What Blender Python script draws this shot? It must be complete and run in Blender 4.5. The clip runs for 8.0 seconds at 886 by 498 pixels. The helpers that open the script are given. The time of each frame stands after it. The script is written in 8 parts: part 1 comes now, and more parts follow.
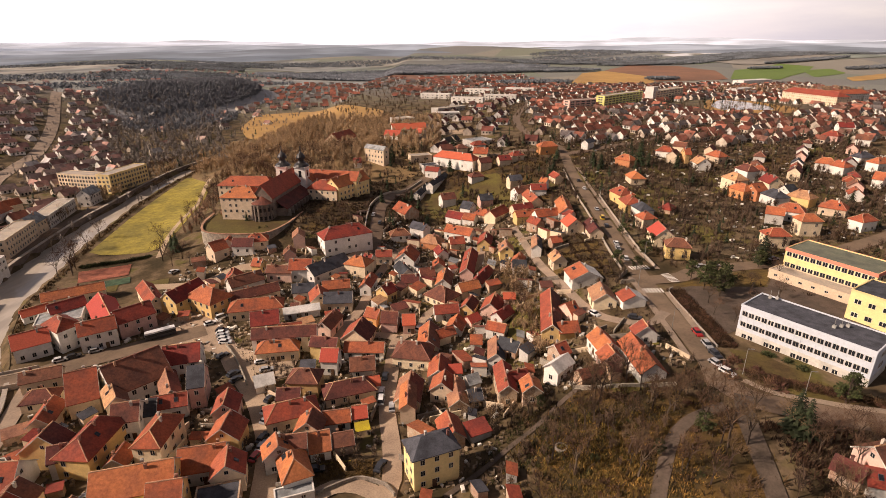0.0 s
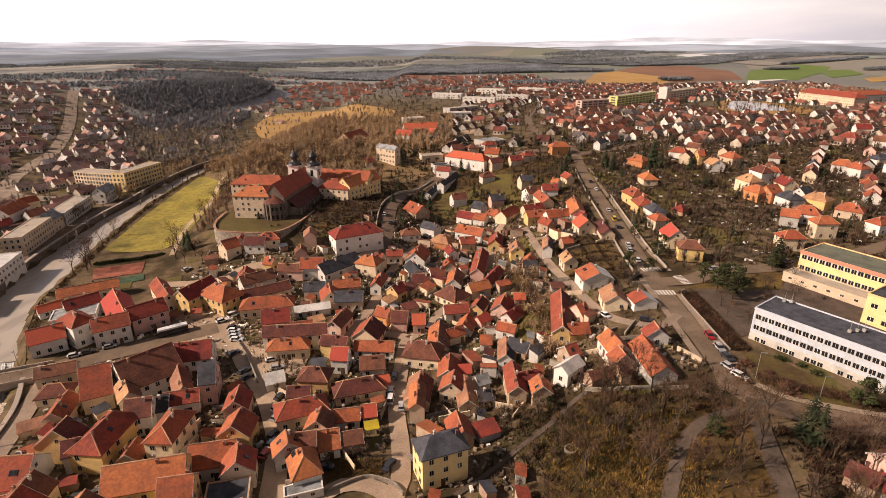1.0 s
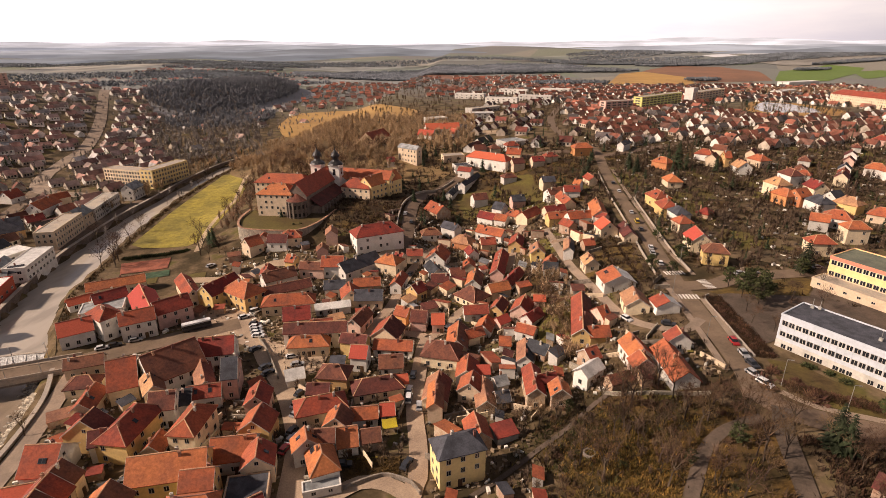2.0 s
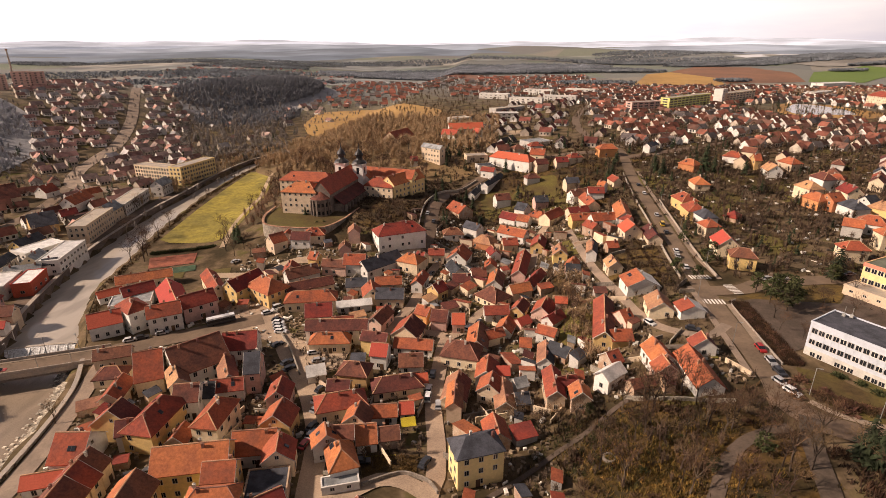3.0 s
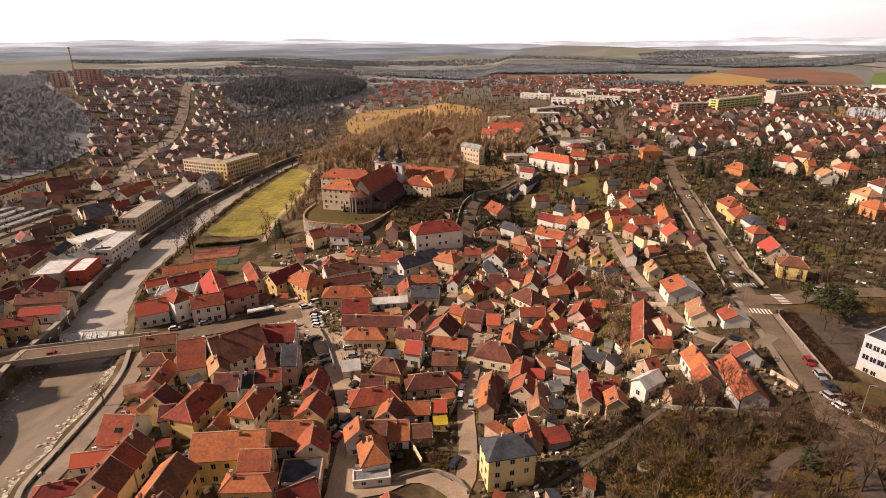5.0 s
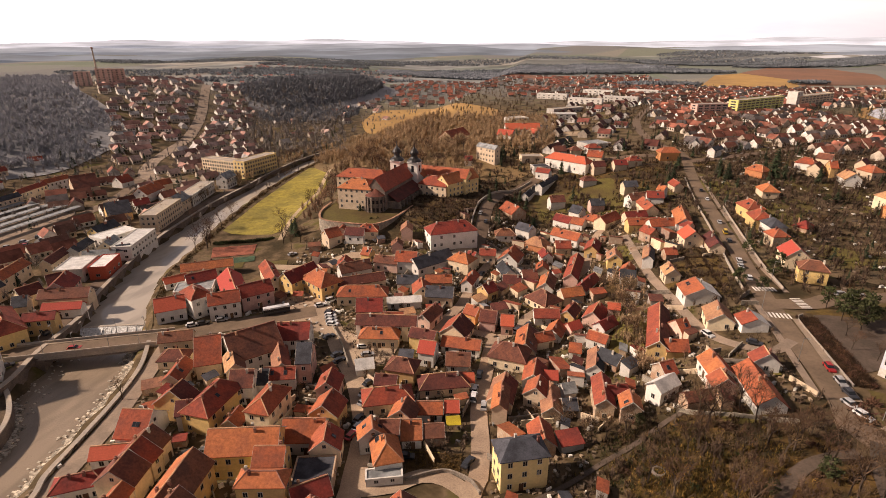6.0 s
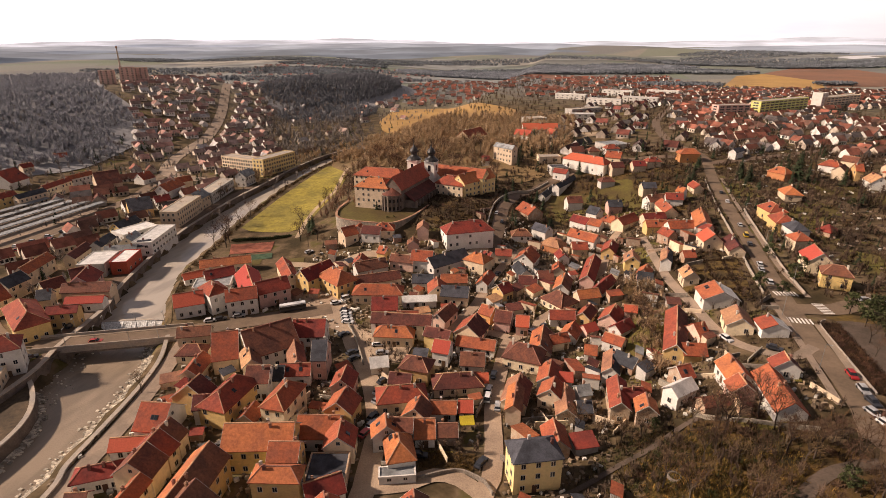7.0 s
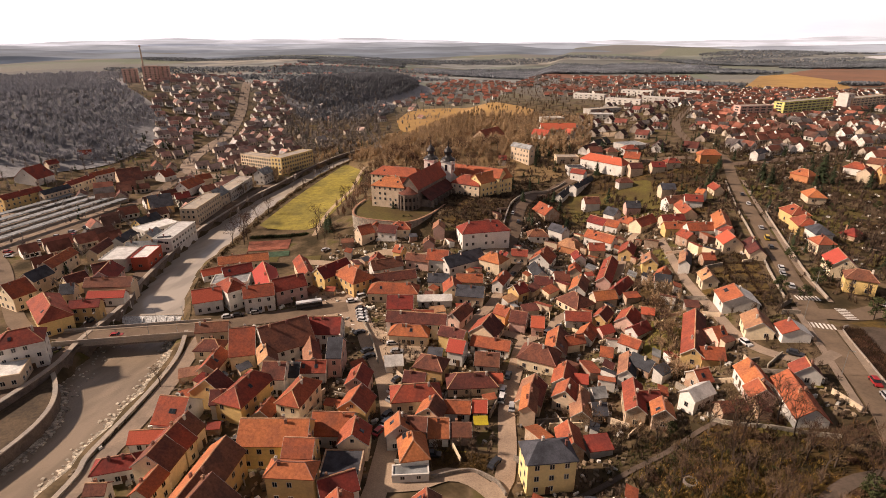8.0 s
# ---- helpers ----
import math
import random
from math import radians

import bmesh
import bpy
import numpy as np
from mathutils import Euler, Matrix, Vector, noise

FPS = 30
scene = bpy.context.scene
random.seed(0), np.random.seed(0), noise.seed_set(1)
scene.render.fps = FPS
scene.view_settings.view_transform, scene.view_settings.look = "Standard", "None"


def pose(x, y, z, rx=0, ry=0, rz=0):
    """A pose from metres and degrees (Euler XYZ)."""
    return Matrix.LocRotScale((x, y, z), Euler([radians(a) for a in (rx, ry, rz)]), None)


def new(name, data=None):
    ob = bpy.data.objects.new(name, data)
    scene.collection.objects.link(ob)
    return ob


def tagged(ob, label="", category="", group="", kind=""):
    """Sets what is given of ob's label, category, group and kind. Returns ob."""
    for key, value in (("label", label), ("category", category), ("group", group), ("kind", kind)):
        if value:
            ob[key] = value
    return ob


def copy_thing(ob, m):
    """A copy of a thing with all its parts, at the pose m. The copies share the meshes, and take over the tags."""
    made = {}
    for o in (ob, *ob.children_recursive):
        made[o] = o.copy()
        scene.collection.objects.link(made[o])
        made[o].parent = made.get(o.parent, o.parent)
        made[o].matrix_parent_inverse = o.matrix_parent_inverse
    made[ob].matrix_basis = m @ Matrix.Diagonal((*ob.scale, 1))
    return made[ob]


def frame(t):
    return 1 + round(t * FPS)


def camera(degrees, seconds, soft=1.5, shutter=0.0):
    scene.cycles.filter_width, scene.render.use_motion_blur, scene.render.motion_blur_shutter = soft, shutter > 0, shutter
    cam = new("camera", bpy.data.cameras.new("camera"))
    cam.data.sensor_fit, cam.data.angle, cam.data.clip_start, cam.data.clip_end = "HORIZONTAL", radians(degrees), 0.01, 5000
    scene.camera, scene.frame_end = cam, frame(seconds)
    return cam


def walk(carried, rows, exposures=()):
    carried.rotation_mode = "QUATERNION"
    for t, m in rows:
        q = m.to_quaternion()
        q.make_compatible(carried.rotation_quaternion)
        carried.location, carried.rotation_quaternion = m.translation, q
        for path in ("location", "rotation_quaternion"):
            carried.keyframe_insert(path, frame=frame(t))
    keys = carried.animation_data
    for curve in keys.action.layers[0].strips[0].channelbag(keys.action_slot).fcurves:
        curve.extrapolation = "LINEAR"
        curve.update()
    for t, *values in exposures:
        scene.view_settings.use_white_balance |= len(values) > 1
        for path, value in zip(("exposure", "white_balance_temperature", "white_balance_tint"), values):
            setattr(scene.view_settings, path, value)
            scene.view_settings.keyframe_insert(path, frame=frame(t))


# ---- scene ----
# ---- camera: it hovers in one place and pans to its left ----
EYE = (0.0, 0.0, 95.0)
cam = camera(78.5, 8.0, soft=0.8)
ROWS = [
    (0.0, 0.0, -20.958, -0.309),
    (0.5, 0.519, -20.965, -0.297),
    (1.0, 1.191, -20.96, -0.265),
    (1.5, 2.258, -20.949, -0.279),
    (3.0, 5.925, -20.957, -0.194),
    (3.5, 7.069, -20.992, -0.147),
    (4.0, 8.227, -21.0, -0.15),
    (4.5, 9.227, -21.0, -0.131),
    (6.0, 11.727, -20.989, -0.139),
    (6.5, 12.662, -20.993, -0.093),
    (7.0, 13.51, -21.028, -0.042),
    (7.5, 14.293, -21.05, -0.046),
    (8.0, 15.297, -21.085, -0.025),
]
walk(cam, [(t, pose(*EYE, 90 + pitch, 0, yaw) @ pose(0, 0, 0, 0, 0, roll)) for t, yaw, pitch, roll in ROWS],
     exposures=[(0.0, 0.33, 6950, 23), (8.0, 0.33, 6950, 23)])

# ---- daylight: a low hazy winter sun under thin cloud ----
SUN_TO = Vector((-0.80, -0.18, 0.54)).normalized()
sun = new("sun", bpy.data.lights.new("sun", "SUN"))
sun.data.energy, sun.data.angle, sun.data.color = 5.0, radians(2.5), (1.0, 0.87, 0.70)
sun.matrix_world = Matrix.Translation((-200, 0, 300)) @ SUN_TO.to_track_quat("Z", "Y").to_matrix().to_4x4()

world = bpy.data.worlds.new("world")
scene.world = world
world.use_nodes = True
wn = world.node_tree
sky = wn.nodes.new("ShaderNodeTexSky")
sky.sky_type, sky.sun_disc = "NISHITA", False
sky.sun_elevation, sky.sun_rotation = math.asin(SUN_TO.z), math.atan2(SUN_TO.x, SUN_TO.y)
sky_gain = wn.nodes.new("ShaderNodeVectorMath")
sky_gain.operation = "SCALE"
sky_gain.inputs["Scale"].default_value = 0.1
wn.links.new(sky.outputs[0], sky_gain.inputs[0])
way = wn.nodes.new("ShaderNodeTexCoord")
flat = wn.nodes.new("ShaderNodeMapping")
flat.inputs["Scale"].default_value = (1.2, 1.2, 7.0)
wn.links.new(way.outputs["Generated"], flat.inputs["Vector"])
puffs = wn.nodes.new("ShaderNodeTexNoise")
puffs.inputs["Scale"].default_value, puffs.inputs["Detail"].default_value, puffs.inputs["Roughness"].default_value = 1.7, 7.0, 0.58
wn.links.new(flat.outputs[0], puffs.inputs["Vector"])
tones = wn.nodes.new("ShaderNodeValToRGB")
tones.color_ramp.elements[0].position, tones.color_ramp.elements[0].color = 0.36, (0.74, 0.73, 0.79, 1)
tones.color_ramp.elements[1].position, tones.color_ramp.elements[1].color = 0.62, (0.98, 0.93, 0.90, 1)
wn.links.new(puffs.outputs["Fac"], tones.inputs["Fac"])
# the sky is brightened ahead to the left, away from the sun lamp
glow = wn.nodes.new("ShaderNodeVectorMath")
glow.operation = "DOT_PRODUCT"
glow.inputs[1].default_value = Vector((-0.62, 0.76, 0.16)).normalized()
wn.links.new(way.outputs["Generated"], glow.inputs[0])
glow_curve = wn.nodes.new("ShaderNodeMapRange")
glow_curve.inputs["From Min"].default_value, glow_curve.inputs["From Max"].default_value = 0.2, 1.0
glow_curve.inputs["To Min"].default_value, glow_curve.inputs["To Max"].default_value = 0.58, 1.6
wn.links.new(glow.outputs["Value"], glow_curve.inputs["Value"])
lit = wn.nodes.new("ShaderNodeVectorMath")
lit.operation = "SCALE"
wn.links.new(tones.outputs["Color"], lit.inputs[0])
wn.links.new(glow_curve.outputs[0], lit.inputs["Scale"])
# the sky is set bright at the horizon and dimmed overhead to weaken the fill
level = wn.nodes.new("ShaderNodeSeparateXYZ")
wn.links.new(way.outputs["Generated"], level.inputs[0])
dull = wn.nodes.new("ShaderNodeMapRange")
dull.interpolation_type = "SMOOTHSTEP"
dull.inputs["From Min"].default_value, dull.inputs["From Max"].default_value = 0.06, 0.36
dull.inputs["To Min"].default_value, dull.inputs["To Max"].default_value = 1.25, 0.27
wn.links.new(level.outputs["Z"], dull.inputs["Value"])
layered = wn.nodes.new("ShaderNodeVectorMath")
layered.operation = "SCALE"
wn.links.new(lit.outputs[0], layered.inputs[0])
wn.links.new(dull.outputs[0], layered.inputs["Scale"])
veil = wn.nodes.new("ShaderNodeMix")
veil.data_type = "RGBA"
veil.inputs["Factor"].default_value = 0.86
wn.links.new(sky_gain.outputs[0], veil.inputs["A"])
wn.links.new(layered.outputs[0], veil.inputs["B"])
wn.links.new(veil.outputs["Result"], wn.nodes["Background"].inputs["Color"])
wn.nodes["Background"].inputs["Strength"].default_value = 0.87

# ---- lie of the land: heights in metres over the old town's square ----
BANK_Y = (-200, 40, 80, 105, 121, 147, 161, 187, 223, 255, 292, 327, 376, 425, 470, 550, 700, 1000, 1500)
BANK_WEST = (-150, -150, -150, -152, -158, -165, -172.6, -182.5, -194, -200, -205.3, -207, -210.5, -209.5, -200, -175, -140, -100, -60)
BANK_EAST = (-95, -107, -114, -119, -124, -139, -150, -164, -171.5, -180.5, -187, -193, -196.5, -196, -186, -160, -125, -85, -45)


def step(a, b, v):
    k = np.clip((v - a) / (b - a), 0, 1)
    return k * k * (3 - 2 * k)


def land(x, y):
    """Height of the ground without the river's bed."""
    x, y = np.asarray(x, float), np.asarray(y, float)
    r = np.hypot(x, y)
    east = 14 * step(2, 66, x) * step(40, 95, y)
    plateau = (19 - 14 * step(480, 900, y)) * step(170, 420, y) * step(-40, 60, x)
    mount = 12.8 * np.exp(-((((x + 77) / 61) ** 2 + ((y - 294) / 74) ** 2) ** 2))
    wood = 17 * step(300, 400, y) * step(-190, -120, x)
    near = (east**4 + plateau**4 + mount**4 + wood**4) ** 0.25
    west = 42 * step(-330, -560, x) * step(150, 330, y) * (1 - step(700, 950, y))
    bluff = 30 * np.exp(-((((x + 400) / 90) ** 2 + ((y - 930) / 190) ** 2) ** 2))
    far = 30 * step(1100, 3600, r) + 12 * step(1000, 2000, r) * (np.sin(x / 390 + 1.3) * np.cos(y / 520) + 0.6 * np.sin(x / 170 + y / 260))
    return 1 + near + west + bluff + far


def ground(x, y):
    """Height of the ground with the river's bed."""
    inside = np.minimum(x - np.interp(y, BANK_Y, BANK_WEST), np.interp(y, BANK_Y, BANK_EAST) - np.asarray(x, float))
    k = step(-0.5, 2.5, inside) * (1 - step(440, 480, y))
    return land(x, y) * (1 - k) - 5.5 * k


def high(x, y):
    return float(land(x, y))

# ---- materials ----
def nodes_of(name):
    m = bpy.data.materials.new(name)
    m.use_nodes = True
    return m, m.node_tree, m.node_tree.nodes["Principled BSDF"]


def surface(name, base, rough=0.85, broad=0.35, fine=2.2, change=0.35, each=0.25, second=None, patch=0.5, bump=0.15, metal=0.0, spec=0.3):
    """A worn surface: broad stains and fine grain in the world's metres, and a tone of its own for every object."""
    m, tree, bsdf = nodes_of(name)
    at = tree.nodes.new("ShaderNodeNewGeometry")
    n1, n2 = tree.nodes.new("ShaderNodeTexNoise"), tree.nodes.new("ShaderNodeTexNoise")
    n1.inputs["Scale"].default_value, n1.inputs["Detail"].default_value = broad, 3.0
    n2.inputs["Scale"].default_value, n2.inputs["Detail"].default_value, n2.inputs["Roughness"].default_value = fine, 5.0, 0.7
    for n in (n1, n2):
        tree.links.new(at.outputs["Position"], n.inputs["Vector"])
    ramp = tree.nodes.new("ShaderNodeValToRGB")
    other = second or tuple(c * 0.5 for c in base)
    ramp.color_ramp.elements[0].position, ramp.color_ramp.elements[0].color = patch - 0.16, (*other, 1)
    ramp.color_ramp.elements[1].position, ramp.color_ramp.elements[1].color = patch + 0.12, (*base, 1)
    tree.links.new(n1.outputs["Fac"], ramp.inputs["Fac"])
    grain = tree.nodes.new("ShaderNodeMapRange")
    grain.inputs["From Min"].default_value, grain.inputs["From Max"].default_value = 0.25, 0.75
    grain.inputs["To Min"].default_value, grain.inputs["To Max"].default_value = 1 - change, 1 + change
    tree.links.new(n2.outputs["Fac"], grain.inputs["Value"])
    own = tree.nodes.new("ShaderNodeObjectInfo")
    tone = tree.nodes.new("ShaderNodeMapRange")
    tone.inputs["To Min"].default_value, tone.inputs["To Max"].default_value = 1 - each, 1 + each
    tree.links.new(own.outputs["Random"], tone.inputs["Value"])
    both = tree.nodes.new("ShaderNodeMath")
    both.operation = "MULTIPLY"
    tree.links.new(grain.outputs[0], both.inputs[0])
    tree.links.new(tone.outputs[0], both.inputs[1])
    tint = tree.nodes.new("ShaderNodeHueSaturation")
    tree.links.new(ramp.outputs["Color"], tint.inputs["Color"])
    tree.links.new(both.outputs[0], tint.inputs["Value"])
    shift = tree.nodes.new("ShaderNodeMapRange")
    shift.inputs["To Min"].default_value, shift.inputs["To Max"].default_value = 0.5 - each * 0.05, 0.5 + each * 0.05
    tree.links.new(own.outputs["Random"], shift.inputs["Value"])
    tree.links.new(shift.outputs[0], tint.inputs["Hue"])
    tree.links.new(tint.outputs[0], bsdf.inputs["Base Color"])
    bsdf.inputs["Roughness"].default_value, bsdf.inputs["Metallic"].default_value = rough, metal
    bsdf.inputs["Specular IOR Level"].default_value = spec
    if bump:
        relief = tree.nodes.new("ShaderNodeBump")
        relief.inputs["Strength"].default_value, relief.inputs["Distance"].default_value = bump, 0.2
        tree.links.new(n2.outputs["Fac"], relief.inputs["Height"])
        tree.links.new(relief.outputs[0], bsdf.inputs["Normal"])
    return m


def by_island(m, amount):
    """Adds a tone of its own for every loose piece of a joined mesh."""
    tree = m.node_tree
    bsdf = tree.nodes["Principled BSDF"]
    link = bsdf.inputs["Base Color"].links[0]
    geo, tone = tree.nodes.new("ShaderNodeNewGeometry"), tree.nodes.new("ShaderNodeMapRange")
    tone.inputs["To Min"].default_value, tone.inputs["To Max"].default_value = 1 - amount, 1 + amount
    tree.links.new(geo.outputs["Random Per Island"], tone.inputs["Value"])
    tint = tree.nodes.new("ShaderNodeHueSaturation")
    tree.links.new(link.from_socket, tint.inputs["Color"])
    tree.links.new(tone.outputs[0], tint.inputs["Value"])
    tree.links.new(tint.outputs[0], bsdf.inputs["Base Color"])
    return m


ROOF = {
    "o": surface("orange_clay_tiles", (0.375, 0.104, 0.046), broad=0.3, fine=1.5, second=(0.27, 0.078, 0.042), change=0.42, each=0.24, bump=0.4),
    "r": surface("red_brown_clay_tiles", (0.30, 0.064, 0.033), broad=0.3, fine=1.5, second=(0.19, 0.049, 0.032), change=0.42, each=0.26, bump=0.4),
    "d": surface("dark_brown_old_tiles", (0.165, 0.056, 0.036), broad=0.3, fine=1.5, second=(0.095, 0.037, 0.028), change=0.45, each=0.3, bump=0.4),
    "k": surface("slate_grey_roofing", (0.062, 0.064, 0.075), broad=0.4, fine=3.0, change=0.35, each=0.3, bump=0.2),
    "g": surface("grey_sheet_roofing", (0.27, 0.28, 0.28), rough=0.6, broad=0.4, fine=2.0, change=0.25, each=0.25),
    "t": surface("weathered_tan_tiles", (0.40, 0.20, 0.105), broad=0.3, fine=1.5, second=(0.26, 0.13, 0.08), change=0.4, each=0.25, bump=0.4),
    "R": surface("bright_red_tiles", (0.43, 0.078, 0.048), broad=0.4, fine=2.5, second=(0.40, 0.075, 0.045), change=0.25, each=0.2),
    "W": surface("pale_sheet_metal", (0.70, 0.68, 0.64), rough=0.5, broad=0.4, fine=2.0, second=(0.5, 0.48, 0.45), change=0.2, each=0.15),
}
WALL = {
    "w": surface("white_render", (0.68, 0.645, 0.59), broad=0.3, fine=1.6, second=(0.58, 0.54, 0.48), change=0.14, each=0.14, patch=0.42),
    "v": surface("pale_yellow_render", (0.74, 0.56, 0.27), broad=0.3, fine=1.6, second=(0.62, 0.46, 0.23), change=0.12, each=0.06, patch=0.38),
    "c": surface("cream_render", (0.68, 0.54, 0.38), broad=0.3, fine=1.6, second=(0.54, 0.43, 0.30), change=0.16, each=0.18, patch=0.42),
    "y": surface("yellow_render", (0.66, 0.455, 0.19), broad=0.3, fine=1.6, second=(0.53, 0.36, 0.16), change=0.16, each=0.2, patch=0.42),
    "o": surface("orange_render", (0.60, 0.27, 0.11), broad=0.3, fine=1.6, second=(0.46, 0.22, 0.10), change=0.16, each=0.2, patch=0.42),
    "p": surface("pink_render", (0.66, 0.43, 0.35), broad=0.3, fine=1.6, second=(0.47, 0.31, 0.25), change=0.16, each=0.18, patch=0.42),
    "g": surface("grey_render", (0.46, 0.43, 0.39), broad=0.3, fine=1.6, second=(0.33, 0.31, 0.28), change=0.18, each=0.2, patch=0.42),
    "b": surface("bare_brick_and_patched_render", (0.36, 0.215, 0.14), broad=0.6, fine=2.6, second=(0.42, 0.33, 0.25), change=0.3, each=0.25),
}
GLASS, gtree, gb = nodes_of("dark_window_glass")
gb.inputs["Base Color"].default_value, gb.inputs["Roughness"].default_value = (0.018, 0.02, 0.024, 1), 0.12
FRAME = surface("painted_window_frame", (0.62, 0.57, 0.5), rough=0.5, change=0.1, each=0.3)
DOORWOOD = surface("brown_door", (0.14, 0.075, 0.04), rough=0.6, change=0.2)
RIDGE = surface("mortared_ridge_tiles", (0.46, 0.24, 0.15), fine=4, change=0.4, each=0.35, bump=0)
BRICK = surface("chimney_brick", (0.34, 0.17, 0.12), fine=4, change=0.35, each=0.4)
LIME = surface("limewashed_chimney", (0.62, 0.55, 0.47), fine=4, change=0.25, each=0.3)
STONE = surface("rubble_stone", (0.30, 0.255, 0.205), broad=0.6, fine=2.8, second=(0.17, 0.145, 0.12), change=0.5, bump=0.5)
DARKSTONE = surface("old_grey_ashlar", (0.21, 0.165, 0.13), broad=0.4, fine=2.4, second=(0.13, 0.105, 0.09), change=0.4, bump=0.4)
ASPHALT = surface("worn_asphalt", (0.172, 0.118, 0.080), broad=0.12, fine=1.2, second=(0.122, 0.085, 0.058), change=0.2, each=0.1, bump=0.05)
SETTS = surface("stone_setts", (0.40, 0.295, 0.205), broad=0.15, fine=2.5, second=(0.29, 0.21, 0.148), change=0.3, each=0.08, bump=0.2)
PAVING = surface("pale_paving", (0.30, 0.225, 0.165), broad=0.2, fine=2.0, second=(0.21, 0.16, 0.12), change=0.2, each=0.08)
CONCRETE = surface("weathered_concrete", (0.40, 0.33, 0.26), broad=0.2, fine=1.6, second=(0.30, 0.265, 0.23), change=0.2, each=0.1)
MEADOW = surface("winter_meadow", (0.265, 0.205, 0.032), broad=0.05, fine=0.35, second=(0.15, 0.12, 0.024), change=0.5, each=0.05, bump=0.2)
LAWN = surface("mown_lawn", (0.115, 0.092, 0.020), broad=0.07, fine=0.9, second=(0.075, 0.048, 0.016), change=0.35, each=0.25, bump=0.2)
DRYGRASS = surface("dry_slope_grass", (0.105, 0.062, 0.016), broad=0.10, fine=0.8, second=(0.036, 0.023, 0.010), change=0.5, each=0.15, bump=0.4)
PARKGRASS = surface("sunlit_park_grass", (0.098, 0.052, 0.013), broad=0.13, fine=0.9, second=(0.027, 0.019, 0.007), change=0.55, each=0.1, patch=0.52, bump=0.4)
NAVETILES = surface("old_red_tiles", (0.33, 0.072, 0.044), broad=0.3, fine=1.5, second=(0.24, 0.06, 0.04), change=0.4, each=0.1, bump=0.4)
SCHOOLWHITE = surface("cool_white_render", (0.52, 0.55, 0.60), broad=0.3, fine=1.6, second=(0.46, 0.49, 0.53), change=0.12, each=0.03, patch=0.42)
SALMON = surface("salmon_render", (0.62, 0.22, 0.15), broad=0.3, fine=1.6, second=(0.52, 0.19, 0.13), change=0.12, each=0.05, patch=0.42)
LIMEYELLOW = surface("lime_yellow_render", (0.62, 0.60, 0.20), broad=0.3, fine=1.6, second=(0.52, 0.50, 0.20), change=0.12, each=0.05, patch=0.42)
GREENFELT = surface("mossy_roofing_felt", (0.155, 0.16, 0.115), broad=0.25, fine=1.6, second=(0.105, 0.11, 0.085), change=0.25, each=0.05)
GRAVEL = surface("dark_gravel", (0.11, 0.080, 0.060), broad=0.3, fine=2.0, second=(0.07, 0.052, 0.038), change=0.3, each=0.1)
# litter of the far hills, greyed and lightened in colour to imitate haze
HAZYLITTER = surface("hazy_leaf_litter", (0.26, 0.255, 0.258), broad=0.03, fine=0.4, second=(0.20, 0.198, 0.204), change=0.35, each=0.05, bump=0)
LITTER = surface("leaf_litter", (0.20, 0.125, 0.058), broad=0.06, fine=0.6, second=(0.125, 0.085, 0.04), change=0.35, each=0.05, bump=0.2)
PALESAND = surface("pale_sand", (0.42, 0.31, 0.20), broad=0.08, fine=0.8, second=(0.28, 0.205, 0.135), change=0.3, each=0.05)
SOIL = surface("garden_soil_and_litter", (0.11, 0.075, 0.042), broad=0.14, fine=1.0, second=(0.06, 0.042, 0.024), change=0.5, each=0.25, bump=0.4)
STUBBLE = surface("straw_field", (0.40, 0.235, 0.075), broad=0.012, fine=0.12, second=(0.31, 0.18, 0.065), change=0.2, each=0.1, bump=0)
PLOUGH = surface("ploughed_field", (0.235, 0.115, 0.065), broad=0.01, fine=0.1, second=(0.17, 0.09, 0.055), change=0.2, each=0.2, bump=0)
CROP = surface("green_winter_crop", (0.115, 0.165, 0.035), broad=0.01, fine=0.1, second=(0.10, 0.15, 0.03), change=0.15, each=0.1, bump=0)
SNOW = surface("thin_snow", (0.60, 0.60, 0.62), broad=0.008, fine=0.05, second=(0.3, 0.3, 0.29), change=0.12, each=0.1, bump=0, patch=0.4)
COURT = surface("red_court_clay", (0.30, 0.085, 0.055), change=0.2)
COURTGREEN = surface("green_court", (0.06, 0.115, 0.06), change=0.2)
BARK = surface("bark", (0.085, 0.06, 0.042), fine=4, change=0.35, each=0.3, bump=0.2)
TWIGS = surface("bare_twigs", (0.125, 0.071, 0.040), fine=1.5, change=0.4, each=0.4, bump=0)
# far fields with haze put into their colour: greyer and paler
FARFIELDS = [surface("hazed_far_field", c, broad=0.01, fine=0.1, change=0.15, each=0.2, bump=0) for c in ((0.26, 0.265, 0.25), (0.21, 0.235, 0.20), (0.31, 0.29, 0.25))]
PALETWIGS = surface("reddish_twigs", (0.14, 0.07, 0.042), fine=1.5, change=0.4, each=0.3, bump=0)
NEEDLES = surface("dark_needles", (0.032, 0.044, 0.018), fine=1.5, change=0.5, each=0.35, bump=0)
IVY = surface("evergreen_leaves", (0.055, 0.062, 0.02), fine=2.0, change=0.5, each=0.35, bump=0)
RAIL = surface("painted_steel", (0.30, 0.29, 0.27), rough=0.5, change=0.2)
FOAM = surface("weir_foam", (0.80, 0.80, 0.78), fine=2.4, second=(0.45, 0.44, 0.42), broad=1.2, change=0.2)
HELM = surface("blackened_copper_helm", (0.045, 0.042, 0.042), rough=0.5, fine=2.0, change=0.3)


